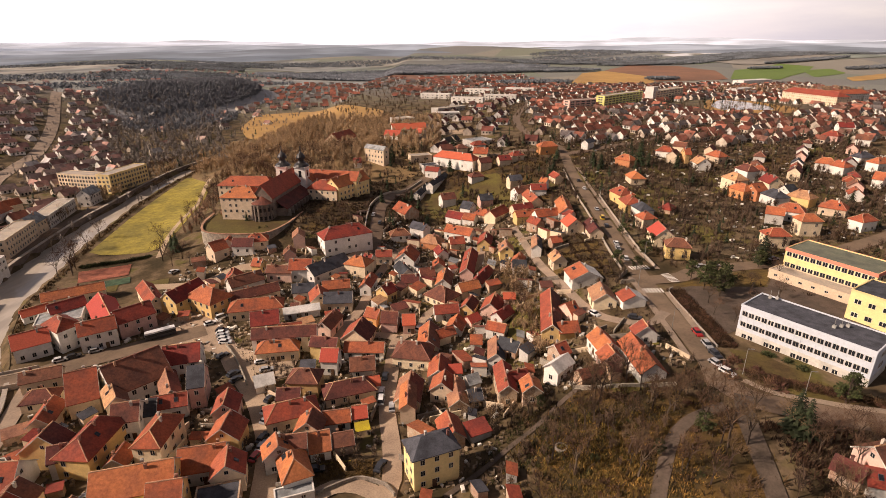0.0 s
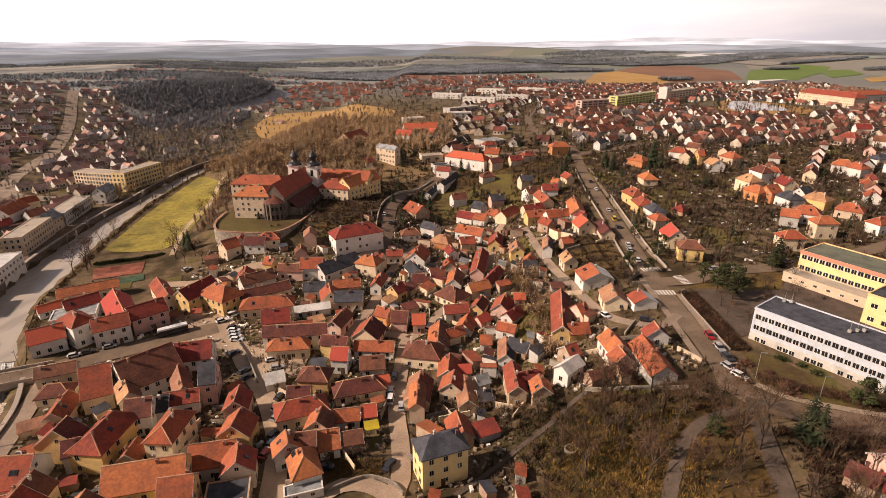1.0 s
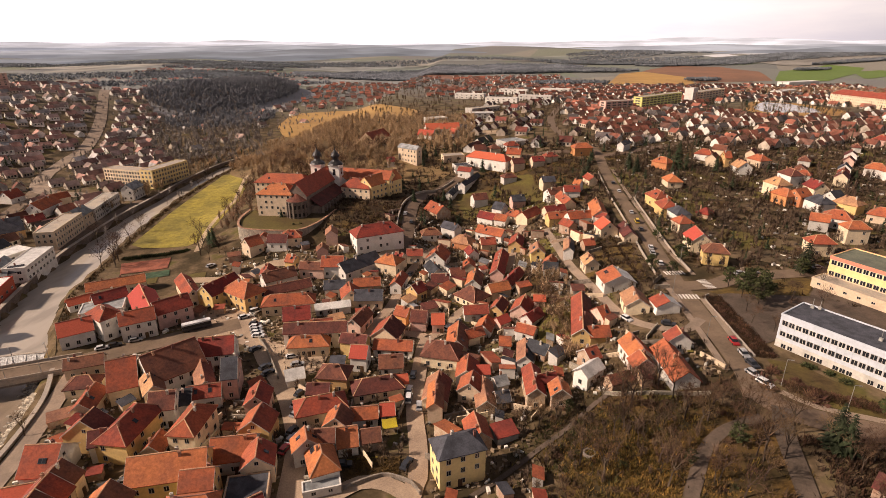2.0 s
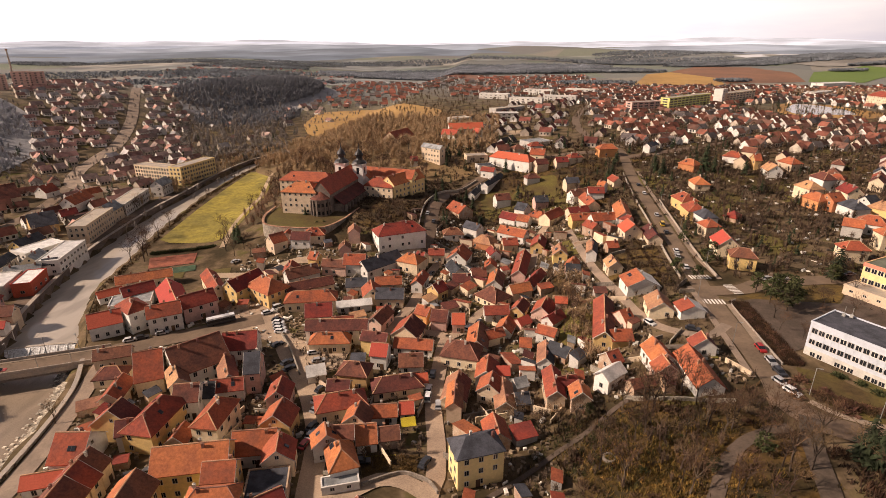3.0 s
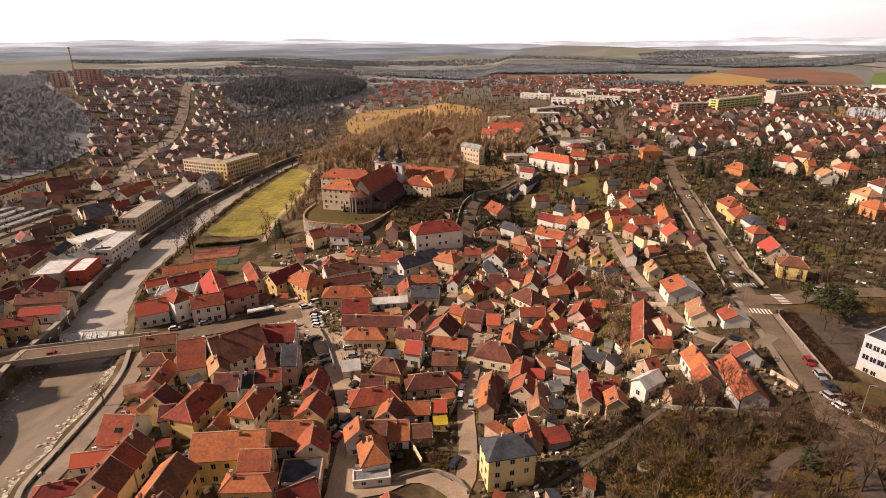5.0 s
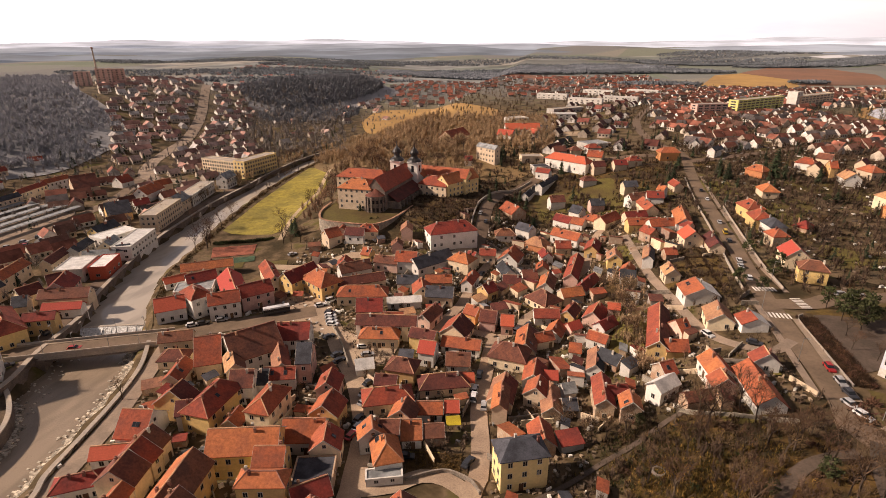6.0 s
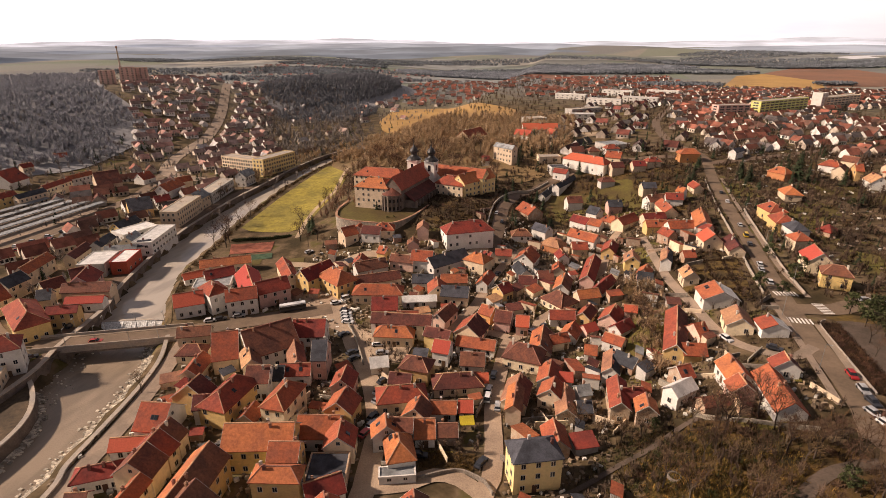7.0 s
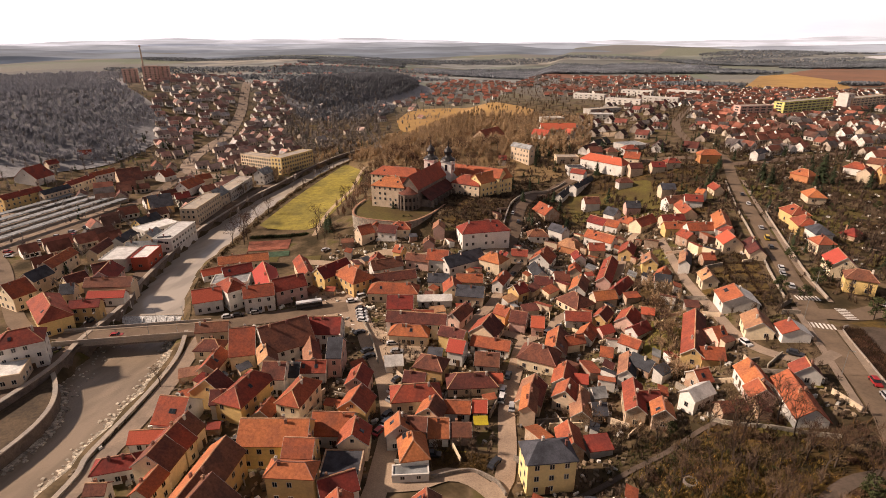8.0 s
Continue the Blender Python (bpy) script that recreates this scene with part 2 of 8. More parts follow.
def water(name, base, ripple, scale):
    m, tree, bsdf = nodes_of(name)
    bsdf.inputs["Roughness"].default_value = 0.14
    bsdf.inputs["IOR"].default_value = 1.33
    at, n, relief = tree.nodes.new("ShaderNodeNewGeometry"), tree.nodes.new("ShaderNodeTexNoise"), tree.nodes.new("ShaderNodeBump")
    n.inputs["Scale"].default_value, n.inputs["Detail"].default_value = scale, 4.0
    relief.inputs["Strength"].default_value, relief.inputs["Distance"].default_value = ripple, 0.15
    tree.links.new(at.outputs["Position"], n.inputs["Vector"])
    tree.links.new(n.outputs["Fac"], relief.inputs["Height"])
    tree.links.new(relief.outputs[0], bsdf.inputs["Normal"])
    # broad lighter and darker patches, drawn out along the stream
    drift, run, tones = tree.nodes.new("ShaderNodeTexNoise"), tree.nodes.new("ShaderNodeMapping"), tree.nodes.new("ShaderNodeValToRGB")
    run.inputs["Scale"].default_value, run.inputs["Rotation"].default_value = (0.16, 0.05, 1.0), (0, 0, 0.25)
    drift.inputs["Scale"].default_value, drift.inputs["Detail"].default_value = 1.0, 6.0
    tree.links.new(at.outputs["Position"], run.inputs["Vector"])
    tree.links.new(run.outputs[0], drift.inputs["Vector"])
    tones.color_ramp.elements[0].position, tones.color_ramp.elements[0].color = 0.38, (*[c * 0.75 for c in base], 1)
    tones.color_ramp.elements[1].position, tones.color_ramp.elements[1].color = 0.58, (*base, 1)
    tree.links.new(drift.outputs["Fac"], tones.inputs["Fac"])
    tree.links.new(tones.outputs["Color"], bsdf.inputs["Base Color"])
    return m


WATER = water("river_water", (0.41, 0.355, 0.295), 0.25, 0.9)
RIFFLES = water("shallow_river_water", (0.29, 0.225, 0.165), 0.8, 2.2)


def ground_material():
    """""Soil, yards and litter near the town; far off a patchwork of winter fields, greyed to imitate haze."" """
    m, tree, bsdf = nodes_of("ground_cover")
    at = tree.nodes.new("ShaderNodeNewGeometry")

    def noise(scale, detail):
        n = tree.nodes.new("ShaderNodeTexNoise")
        n.inputs["Scale"].default_value, n.inputs["Detail"].default_value = scale, detail
        tree.links.new(at.outputs["Position"], n.inputs["Vector"])
        return n.outputs["Fac"]

    def ramp(fac, stops):
        r = tree.nodes.new("ShaderNodeValToRGB")
        while len(r.color_ramp.elements) < len(stops):
            r.color_ramp.elements.new(0.5)
        for e, (p, c) in zip(r.color_ramp.elements, stops):
            e.position, e.color = p, (*c, 1)
        tree.links.new(fac, r.inputs["Fac"])
        return r.outputs["Color"]

    yard = ramp(noise(0.09, 6.0), [(0.34, (0.045, 0.034, 0.018)), (0.46, (0.085, 0.060, 0.033)), (0.56, (0.15, 0.105, 0.064)), (0.68, (0.095, 0.082, 0.026))])
    cells = tree.nodes.new("ShaderNodeTexVoronoi")
    cells.inputs["Scale"].default_value = 0.0042
    warp = tree.nodes.new("ShaderNodeMapping")
    warp.inputs["Scale"].default_value, warp.inputs["Rotation"].default_value = (1.0, 0.55, 0.0), (0, 0, 0.35)
    tree.links.new(at.outputs["Position"], warp.inputs["Vector"])
    tree.links.new(warp.outputs[0], cells.inputs["Vector"])
    split = tree.nodes.new("ShaderNodeSeparateColor")
    tree.links.new(cells.outputs["Color"], split.inputs[0])
    # cool greyed field tones carry the haze of the distance
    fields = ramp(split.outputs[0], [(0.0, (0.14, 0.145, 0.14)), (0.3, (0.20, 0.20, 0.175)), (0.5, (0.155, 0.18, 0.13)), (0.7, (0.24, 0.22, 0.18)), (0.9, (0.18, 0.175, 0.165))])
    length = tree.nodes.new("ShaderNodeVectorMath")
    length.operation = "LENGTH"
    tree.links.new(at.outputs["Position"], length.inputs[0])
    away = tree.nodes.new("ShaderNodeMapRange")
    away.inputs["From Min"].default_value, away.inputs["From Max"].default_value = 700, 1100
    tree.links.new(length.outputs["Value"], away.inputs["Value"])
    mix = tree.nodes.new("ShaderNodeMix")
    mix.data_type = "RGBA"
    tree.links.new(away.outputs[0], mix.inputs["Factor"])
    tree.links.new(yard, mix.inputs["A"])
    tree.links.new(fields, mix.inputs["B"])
    speck = tree.nodes.new("ShaderNodeMapRange")
    speck.inputs["To Min"].default_value, speck.inputs["To Max"].default_value = 0.55, 1.45
    tree.links.new(noise(0.9, 5.0), speck.inputs["Value"])
    tint = tree.nodes.new("ShaderNodeHueSaturation")
    tree.links.new(mix.outputs["Result"], tint.inputs["Color"])
    tree.links.new(speck.outputs[0], tint.inputs["Value"])
    tree.links.new(tint.outputs[0], bsdf.inputs["Base Color"])
    bsdf.inputs["Roughness"].default_value = 0.95
    bsdf.inputs["Specular IOR Level"].default_value = 0.1
    return m


GROUND = ground_material()

# ---- tools for building ----
def mesh_of(bm, name, *mats):
    me = bpy.data.meshes.new(name)
    bm.to_mesh(me)
    bm.free()
    for m in mats:
        me.materials.append(m)
    return me


def part(name, bm, material, parent, label=""):
    mats = material if isinstance(material, tuple) else (material,)
    ob = new(name, mesh_of(bm, name, *mats))
    ob.parent = parent
    return tagged(ob, label)


def shared(name, me, parent, m):
    ob = new(name, me)
    ob.parent = parent
    ob.matrix_local = m
    return ob


def thing(name, m, label, category, group="", kind=""):
    ob = new(name)
    ob.matrix_world = m
    ob.empty_display_size = 0.5
    return tagged(ob, label, category, group, kind)


def box(bm, x0, x1, y0, y1, z0, z1, slot=0, taper=0.0):
    """A block; taper draws its top in."""
    v = [bm.verts.new(p) for p in ((x0, y0, z0), (x1, y0, z0), (x1, y1, z0), (x0, y1, z0),
                                   (x0 + taper, y0 + taper, z1), (x1 - taper, y0 + taper, z1), (x1 - taper, y1 - taper, z1), (x0 + taper, y1 - taper, z1))]
    for f in ((3, 2, 1, 0), (4, 5, 6, 7), (0, 1, 5, 4), (1, 2, 6, 5), (2, 3, 7, 6), (3, 0, 4, 7)):
        bm.faces.new([v[i] for i in f]).material_index = slot
    return bm


def slab(bm, corners, thick, slot=0):
    """A plate with the given upper corners and a thickness straight down."""
    top = [bm.verts.new(c) for c in corners]
    low = [bm.verts.new((c[0], c[1], c[2] - thick)) for c in corners]
    bm.faces.new(top).material_index = slot
    bm.faces.new(low[::-1]).material_index = slot
    for i in range(len(top)):
        j = (i + 1) % len(top)
        bm.faces.new((low[i], low[j], top[j], top[i])).material_index = slot
    return bm


def turned(bm, rings, sides=12, slot=0, at=(0, 0)):
    """A turned body from (radius, height) rings, bottom to top."""
    loops = []
    for r, z in rings:
        loops.append([bm.verts.new((at[0] + r * math.cos(2 * math.pi * k / sides), at[1] + r * math.sin(2 * math.pi * k / sides), z)) for k in range(sides)])
    for a, b in zip(loops, loops[1:]):
        for k in range(sides):
            bm.faces.new((a[k], a[(k + 1) % sides], b[(k + 1) % sides], b[k])).material_index = slot
    bm.faces.new(loops[0][::-1]).material_index = slot
    bm.faces.new(loops[-1]).material_index = slot
    return bm


def draped(name, corners, material, lift=0.2, grid=4.0, label="", category="", kind="structure", flat=None):
    """A sheet of ground cover with these corners, laid over the land (or level, at the height flat)."""
    bm = bmesh.new()
    bm.faces.new([bm.verts.new((x, y, 0)) for x, y in corners])
    bmesh.ops.triangulate(bm, faces=bm.faces[:])
    if flat is None:
        for axis in (0, 1):
            values = [c[axis] for c in corners]
            cut = math.floor(min(values) / grid) * grid + grid
            while cut < max(values):
                no, co = [0, 0, 0], [0, 0, 0]
                no[axis], co[axis] = 1, cut
                bmesh.ops.bisect_plane(bm, geom=bm.verts[:] + bm.edges[:] + bm.faces[:], plane_co=co, plane_no=no)
                cut += grid
    for v in bm.verts:
        v.co.z = flat if flat is not None else high(v.co.x, v.co.y) + lift
    bmesh.ops.recalc_face_normals(bm, faces=bm.faces[:])
    if sum(f.normal.z for f in bm.faces) < 0:
        bmesh.ops.reverse_faces(bm, faces=bm.faces[:])
    return tagged(new(name, mesh_of(bm, name, material)), label, category, "", kind)


def smooth_line(points, pace=2.5):
    """Points at an even pace along a rounded line through the given ones (Catmull-Rom)."""
    p = [Vector(q) for q in points]
    p = [p[0] * 2 - p[1]] + p + [p[-1] * 2 - p[-2]]
    line = []
    for a, b, c, d in zip(p, p[1:], p[2:], p[3:]):
        n = max(2, int((c - b).length / pace))
        for i in range(n):
            t = i / n
            line.append(0.5 * (2 * b + (c - a) * t + (2 * a - 5 * b + 4 * c - d) * t * t + (3 * b - a - 3 * c + d) * t**3))
    return line + [p[-2]]


def sideways(line):
    out = []
    for i, q in enumerate(line):
        d = (line[min(i + 1, len(line) - 1)] - line[max(i - 1, 0)]).normalized()
        out.append(Vector((-d.y, d.x)))
    return out


STREETS = []


def ribbon(name, points, width, material, lift=0.25, label="", category="road", kind="structure", keep=True):
    """A road or path of even width over the land."""
    line = smooth_line(points)
    bm, last = bmesh.new(), None
    for q, n in zip(line, sideways(line)):
        row = []
        for k in (-0.5, -0.17, 0.17, 0.5):
            c = q + n * width * k
            row.append(bm.verts.new((c.x, c.y, high(c.x, c.y) + lift)))
        if last:
            for i in range(3):
                bm.faces.new((last[i + 1], last[i], row[i], row[i + 1]))
        last = row
    if keep:
        STREETS.append((np.array([q[:] for q in line]), width / 2))
    bmesh.ops.recalc_face_normals(bm, faces=bm.faces[:])
    if sum(f.normal.z for f in bm.faces) < 0:
        bmesh.ops.reverse_faces(bm, faces=bm.faces[:])
    return tagged(new(name, mesh_of(bm, name, material)), label, category, "", kind)


def long_wall(name, points, thick, height, material, below=1.0, base=None, label="", category="wall", kind="structure", top=None):
    """A wall along a line: from below the ground (or from the height base) up to height over the land (or to the level top)."""
    line = smooth_line([Vector(p) for p in points], 3.0)
    bm, last = bmesh.new(), None
    for q, n in zip(line, sideways(line)):
        g = high(q.x, q.y)
        z0, z1 = (g - below if base is None else base), (g + height if top is None else top)
        a, b = q + n * thick / 2, q - n * thick / 2
        row = [bm.verts.new((a.x, a.y, z0)), bm.verts.new((a.x, a.y, z1)), bm.verts.new((b.x, b.y, z1)), bm.verts.new((b.x, b.y, z0))]
        if last:
            for i in range(4):
                bm.faces.new((last[i], last[(i + 1) % 4], row[(i + 1) % 4], row[i]))
        else:
            bm.faces.new(row[::-1])
        last = row
    bm.faces.new(last)
    bmesh.ops.recalc_face_normals(bm, faces=bm.faces[:])
    return tagged(new(name, mesh_of(bm, name, material)), label, category, "", kind)


# ---- the kinds of buildings ----
def window_shape():
    """A casement one metre wide and one high round its middle: a frame, a mullion and two dark panes; it faces -y."""
    bm = bmesh.new()
    xs, zs = (-0.5, -0.44, -0.03, 0.03, 0.44, 0.5), (-0.5, -0.44, 0.44, 0.5)
    v = {(i, k): bm.verts.new((x, -0.07, z)) for i, x in enumerate(xs) for k, z in enumerate(zs)}
    panes = []
    for i in range(5):
        for k in range(3):
            f = bm.faces.new((v[i, k], v[i + 1, k], v[i + 1, k + 1], v[i, k + 1]))
            if k == 1 and i in (1, 3):
                panes.append(f)
    for f in bmesh.ops.extrude_discrete_faces(bm, faces=panes)["faces"]:
        f.material_index = 1
        for q in f.verts:
            q.co.y = -0.02
    bmesh.ops.remove_doubles(bm, verts=bm.verts[:], dist=1e-5)
    rim = [e for e in bm.edges if e.is_boundary and all(abs(abs(q.co.x) - 0.5) < 1e-4 or abs(abs(q.co.z) - 0.5) < 1e-4 for q in e.verts)]
    for q in [g for g in bmesh.ops.extrude_edge_only(bm, edges=rim)["geom"] if isinstance(g, bmesh.types.BMVert)]:
        q.co.y = 0.02
    return mesh_of(bm, "window", FRAME, GLASS)


WINDOW = window_shape()
bm = bmesh.new()
box(bm, -0.5, 0.5, -0.06, 0.02, 0, 1)
box(bm, -0.38, 0.38, -0.09, 0.0, 0.06, 0.92)
DOOR = mesh_of(bm, "door", DOORWOOD)
bm = bmesh.new()
box(bm, -0.35, 0.35, -0.3, 0.3, -1.6, 1.0)
box(bm, -0.42, 0.42, -0.37, 0.37, 1.0, 1.15)
box(bm, -0.18, 0.18, -0.15, 0.15, 1.15, 1.4)
CHIMNEY = {"b": mesh_of(bm.copy(), "chimney", BRICK), "l": mesh_of(bm, "chimney", LIME)}
bm = bmesh.new()
box(bm, -0.45, 0.45, -0.62, 0.62, -0.05, 0.10)
box(bm, -0.36, 0.36, -0.52, 0.52, 0.10, 0.12, 1)
SKYLIGHT = mesh_of(bm, "skylight", ROOF["k"], GLASS)

ROOF_WORDS = {"o": "orange clay-tiled", "r": "red-brown tiled", "d": "dark brown tiled", "k": "slate-grey", "g": "grey sheet-metal",
              "t": "weathered tan tiled", "R": "bright red tiled", "W": "pale metal"}
WALL_WORDS = {"v": "pale yellow rendered", "w": "white rendered", "c": "cream rendered", "y": "yellow rendered", "o": "orange rendered", "p": "pink rendered", "g": "grey rendered", "b": "patched brick"}
PLOTS = []
dice = random.Random(7)


def house(x, y, turn, length, width, eaves, kind="g", roof="o", wall="c", label="", category="house", name="house", base=None, pitch=None, panes=True, group="houses of the town", other=""):
    """""A house with its ridge along its local x; kind g: gabled, h: hipped; other: a second roofing on the +y slope,
    often darker tiles that paint its shade.""
    """
    half, rise = width / 2, (width / 2) * (pitch or (0.82 if kind == "g" else 0.72))
    z = high(x, y) if base is None else base
    words = f"{WALL_WORDS[wall]} {'two-storey' if eaves < 7 else 'tall'} {category} under a {ROOF_WORDS[roof]} {'gabled' if kind == 'g' else 'hipped'} roof"
    if eaves < 4:
        words = f"low {WALL_WORDS[wall]} {category} under a {ROOF_WORDS[roof]} {'gabled' if kind == 'g' else 'hipped'} roof"
    home = thing(name, pose(x, y, z, 0, 0, turn), label or words, category, group)
    PLOTS.append((x, y, math.cos(radians(turn)), math.sin(radians(turn)), length / 2, width / 2))
    l2 = length / 2
    # walls
    bm = bmesh.new()
    low = [bm.verts.new(p) for p in ((-l2, -half, -3), (l2, -half, -3), (l2, half, -3), (-l2, half, -3))]
    top = [bm.verts.new(p) for p in ((-l2, -half, eaves), (l2, -half, eaves), (l2, half, eaves), (-l2, half, eaves))]
    for i in range(4):
        if not (kind == "g" and i % 2):
            bm.faces.new((low[i], low[(i + 1) % 4], top[(i + 1) % 4], top[i]))
    if kind == "g":
        a, b = bm.verts.new((l2, 0, eaves + rise)), bm.verts.new((-l2, 0, eaves + rise))
        bm.faces.new((low[1], low[2], top[2], a, top[1]))
        bm.faces.new((low[3], low[0], top[0], b, top[3]))
    part("wall", bm, WALL[wall], home)
    # roof, a little proud of the walls, with a ridge course
    bm = bmesh.new()
    over, out, slope = 0.4, 0.3, rise / half
    drop, lift = over * slope, 0.2
    if kind == "g":
        for s in (-1, 1):
            e, r = (half + over) * s, 0.0
            pts = [(-l2 - out, e, eaves - drop + lift), (l2 + out, e, eaves - drop + lift), (l2 + out, r, eaves + rise + lift), (-l2 - out, r, eaves + rise + lift)]
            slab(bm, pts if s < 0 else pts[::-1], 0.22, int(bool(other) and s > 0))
    else:
        rl = max(l2 - half * 0.85, 0.25)
        E = [(-l2 - over, -half - over), (l2 + over, -half - over), (l2 + over, half + over), (-l2 - over, half + over)]
        E = [bm.verts.new((px, py, eaves - drop + lift)) for px, py in E]
        U = [bm.verts.new((v.co.x, v.co.y, v.co.z - 0.22)) for v in E]
        a, b = bm.verts.new((-rl, 0, eaves + rise + lift)), bm.verts.new((rl, 0, eaves + rise + lift))
        for f in ((E[0], E[1], b, a), (E[1], E[2], b), (E[2], E[3], a, b), (E[3], E[0], a)):
            bm.faces.new(f)
        for i in range(4):
            bm.faces.new((U[i], U[(i + 1) % 4], E[(i + 1) % 4], E[i]))
        bm.faces.new(U[::-1])
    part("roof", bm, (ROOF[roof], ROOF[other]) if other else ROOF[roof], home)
    if roof in "ordtR" and eaves > 2.9:
        end = l2 + out if kind == "g" else rl
        bm = box(bmesh.new(), -end, end, -0.17, 0.17, eaves + rise + lift - 0.1, eaves + rise + lift + 0.1, taper=0.05)
        if kind == "h":
            for sx in (-1, 1):
                for sy in (-1, 1):
                    p, q = Vector((end * sx, 0, eaves + rise + lift)), Vector(((l2 + over) * sx, (half + over) * sy, eaves - drop + lift))
                    n = (q - p).cross(Vector((0, 0, 1))).normalized() * 0.15
                    up = Vector((0, 0, 0.13))
                    v = [bm.verts.new(c) for c in (p - n, p + up, p + n, q + n, q + up, q - n)]
                    bm.faces.new((v[0], v[1], v[4], v[5]))
                    bm.faces.new((v[1], v[2], v[3], v[4]))
        part("ridge", bm, RIDGE, home)
    if kind == "g" and 4.4 < width and eaves > 2.9 and y < 230:
        for sx in (-1, 1):
            bm = bmesh.new()
            for sy in (-1, 1):
                x0, x1 = (l2 + out) * sx, (l2 + out + 0.05) * sx
                p = [(sy * (half + over), eaves - drop + lift), (0.0, eaves + rise + lift), (0.0, eaves + rise + lift - 0.3), (sy * (half + over), eaves - drop + lift - 0.3)]
                v = [bm.verts.new((xx, a, b)) for xx in (x0, x1) for a, b in p]
                for f in ((0, 1, 2, 3), (7, 6, 5, 4), (0, 4, 5, 1), (1, 5, 6, 2), (2, 6, 7, 3), (3, 7, 4, 0)):
                    bm.faces.new([v[q] for q in f])
            bmesh.ops.recalc_face_normals(bm, faces=bm.faces[:])
            part("verge_trim", bm, FRAME, home)
    # chimneys on the ridge
    for _ in range(1 if length < 9.5 else 2):
        if roof in "WR" and eaves < 5:
            break
        cx, cy = dice.uniform(-l2 * 0.75, l2 * 0.75), dice.choice((-0.8, 0.7)) * min(1, half * 0.3)
        shared("chimney", CHIMNEY[dice.choice("bbl")], home, pose(cx, cy, eaves + rise - abs(cy) * slope + 0.3) @ Matrix.Diagonal((0.82, 0.82, 0.85, 1)))
    # roof windows
    if roof in "ort" and dice.random() < 0.42 and half > 2.4:
        for k in range(dice.choice((1, 2, 2))):
            s = dice.choice((-1, 1))
            shared("roof_window", SKYLIGHT, home, pose(dice.uniform(-l2 * 0.6, l2 * 0.6), s * half * 0.55, eaves + rise * 0.45 + lift + 0.03, math.degrees(math.atan(slope)) * -s))
    if not panes or eaves < 3.0:
        return home
    # windows, storey by storey, and a door
    storeys = max(1, int((eaves + 0.6) / 2.9))
    sides = [(length, half, 0), (length, half, 180), (width, l2, 90), (width, l2, 270)]
    for wide, away, facing in sides:
        count = max(1, int((wide - 0.6) / 2.9))
        for level in range(storeys):
            for k in range(count):
                if dice.random() < (0.15 if eaves > 7 else 0.04 if group == "castle" else 0.2 if y < 190 else 0.5 if y < 260 else 0.85):
                    continue
                u = (k + 0.5) / count * (wide - 0.8) - (wide - 0.8) / 2
                shared("window", WINDOW, home, pose(0, 0, 0, 0, 0, facing) @ pose(u, -away, 1.6 + level * eaves / storeys) @ Matrix.Diagonal((1.1, 1, 1.45, 1)))
        if kind == "g" and facing in (90, 270) and rise > 2.2 and eaves > 3.4:
            shared("attic_window", WINDOW, home, pose(0, 0, 0, 0, 0, facing) @ pose(0, -away, eaves + rise * 0.35) @ Matrix.Diagonal((0.9, 1, 1.0, 1)))
    if y < 200:
        shared("door", DOOR, home, pose(0, 0, 0, 0, 0, dice.choice((0, 180))) @ pose(dice.uniform(-0.3, 0.3) * l2 + 0.9, -half, 0.05) @ Matrix.Diagonal((1.1, 1, 2.1, 1)))
    return home


def block(x, y, turn, length, width, tall, wall, roof_mat, label, floors=3, bay=2.6, glass=(1.9, 1.5), name="office_building", category="building", base=None, first=1.4, sides=(0, 90, 180, 270)):
    """A flat-roofed building with bands of windows and a parapet."""
    z = high(x, y) if base is None else base
    home = thing(name, pose(x, y, z, 0, 0, turn), label, category)
    PLOTS.append((x, y, math.cos(radians(turn)), math.sin(radians(turn)), length / 2, width / 2))
    l2, half = length / 2, width / 2
    part("wall", box(bmesh.new(), -l2, l2, -half, half, -3, tall), wall, home)
    bm = bmesh.new()
    box(bm, -l2 + 0.3, l2 - 0.3, -half + 0.3, half - 0.3, tall, tall + 0.12)
    part("roof", bm, roof_mat, home)
    bm = bmesh.new()
    for a in ((-l2 - 0.1, l2 + 0.1, -half - 0.1, -half + 0.25), (-l2 - 0.1, l2 + 0.1, half - 0.25, half + 0.1), (-l2 - 0.1, -l2 + 0.25, -half + 0.25, half - 0.25), (l2 - 0.25, l2 + 0.1, -half + 0.25, half - 0.25)):
        box(bm, *a, tall - 0.1, tall + 0.4)
    part("parapet", bm, wall, home)
    for facing in sides:
        wide, away = (length, half) if facing in (0, 180) else (width, l2)
        count = int((wide - 1.0) / bay)
        for level in range(floors):
            for k in range(count):
                u = (k + 0.5) / count * (wide - 1.0) - (wide - 1.0) / 2
                shared("window", WINDOW, home, pose(0, 0, 0, 0, 0, facing) @ pose(u, -away, first + (level + 0.12) * (tall - 0.6) / floors) @ Matrix.Diagonal((glass[0], 1, glass[1], 1)))
    return home

# ---- ground, river, roads ----
def spread(core0, core1, fine, low, top):
    """Grid lines: even within the core, wider and wider outside."""
    lines = list(np.arange(core0, core1 + 0.1, fine))
    for end, sign in ((top, 1), (low, -1)):
        gap, at = fine, (core1 if sign > 0 else core0)
        while (end - at) * sign > 0:
            gap *= 1.035
            at += gap * sign
            lines.append(at)
    return np.array(sorted(lines))


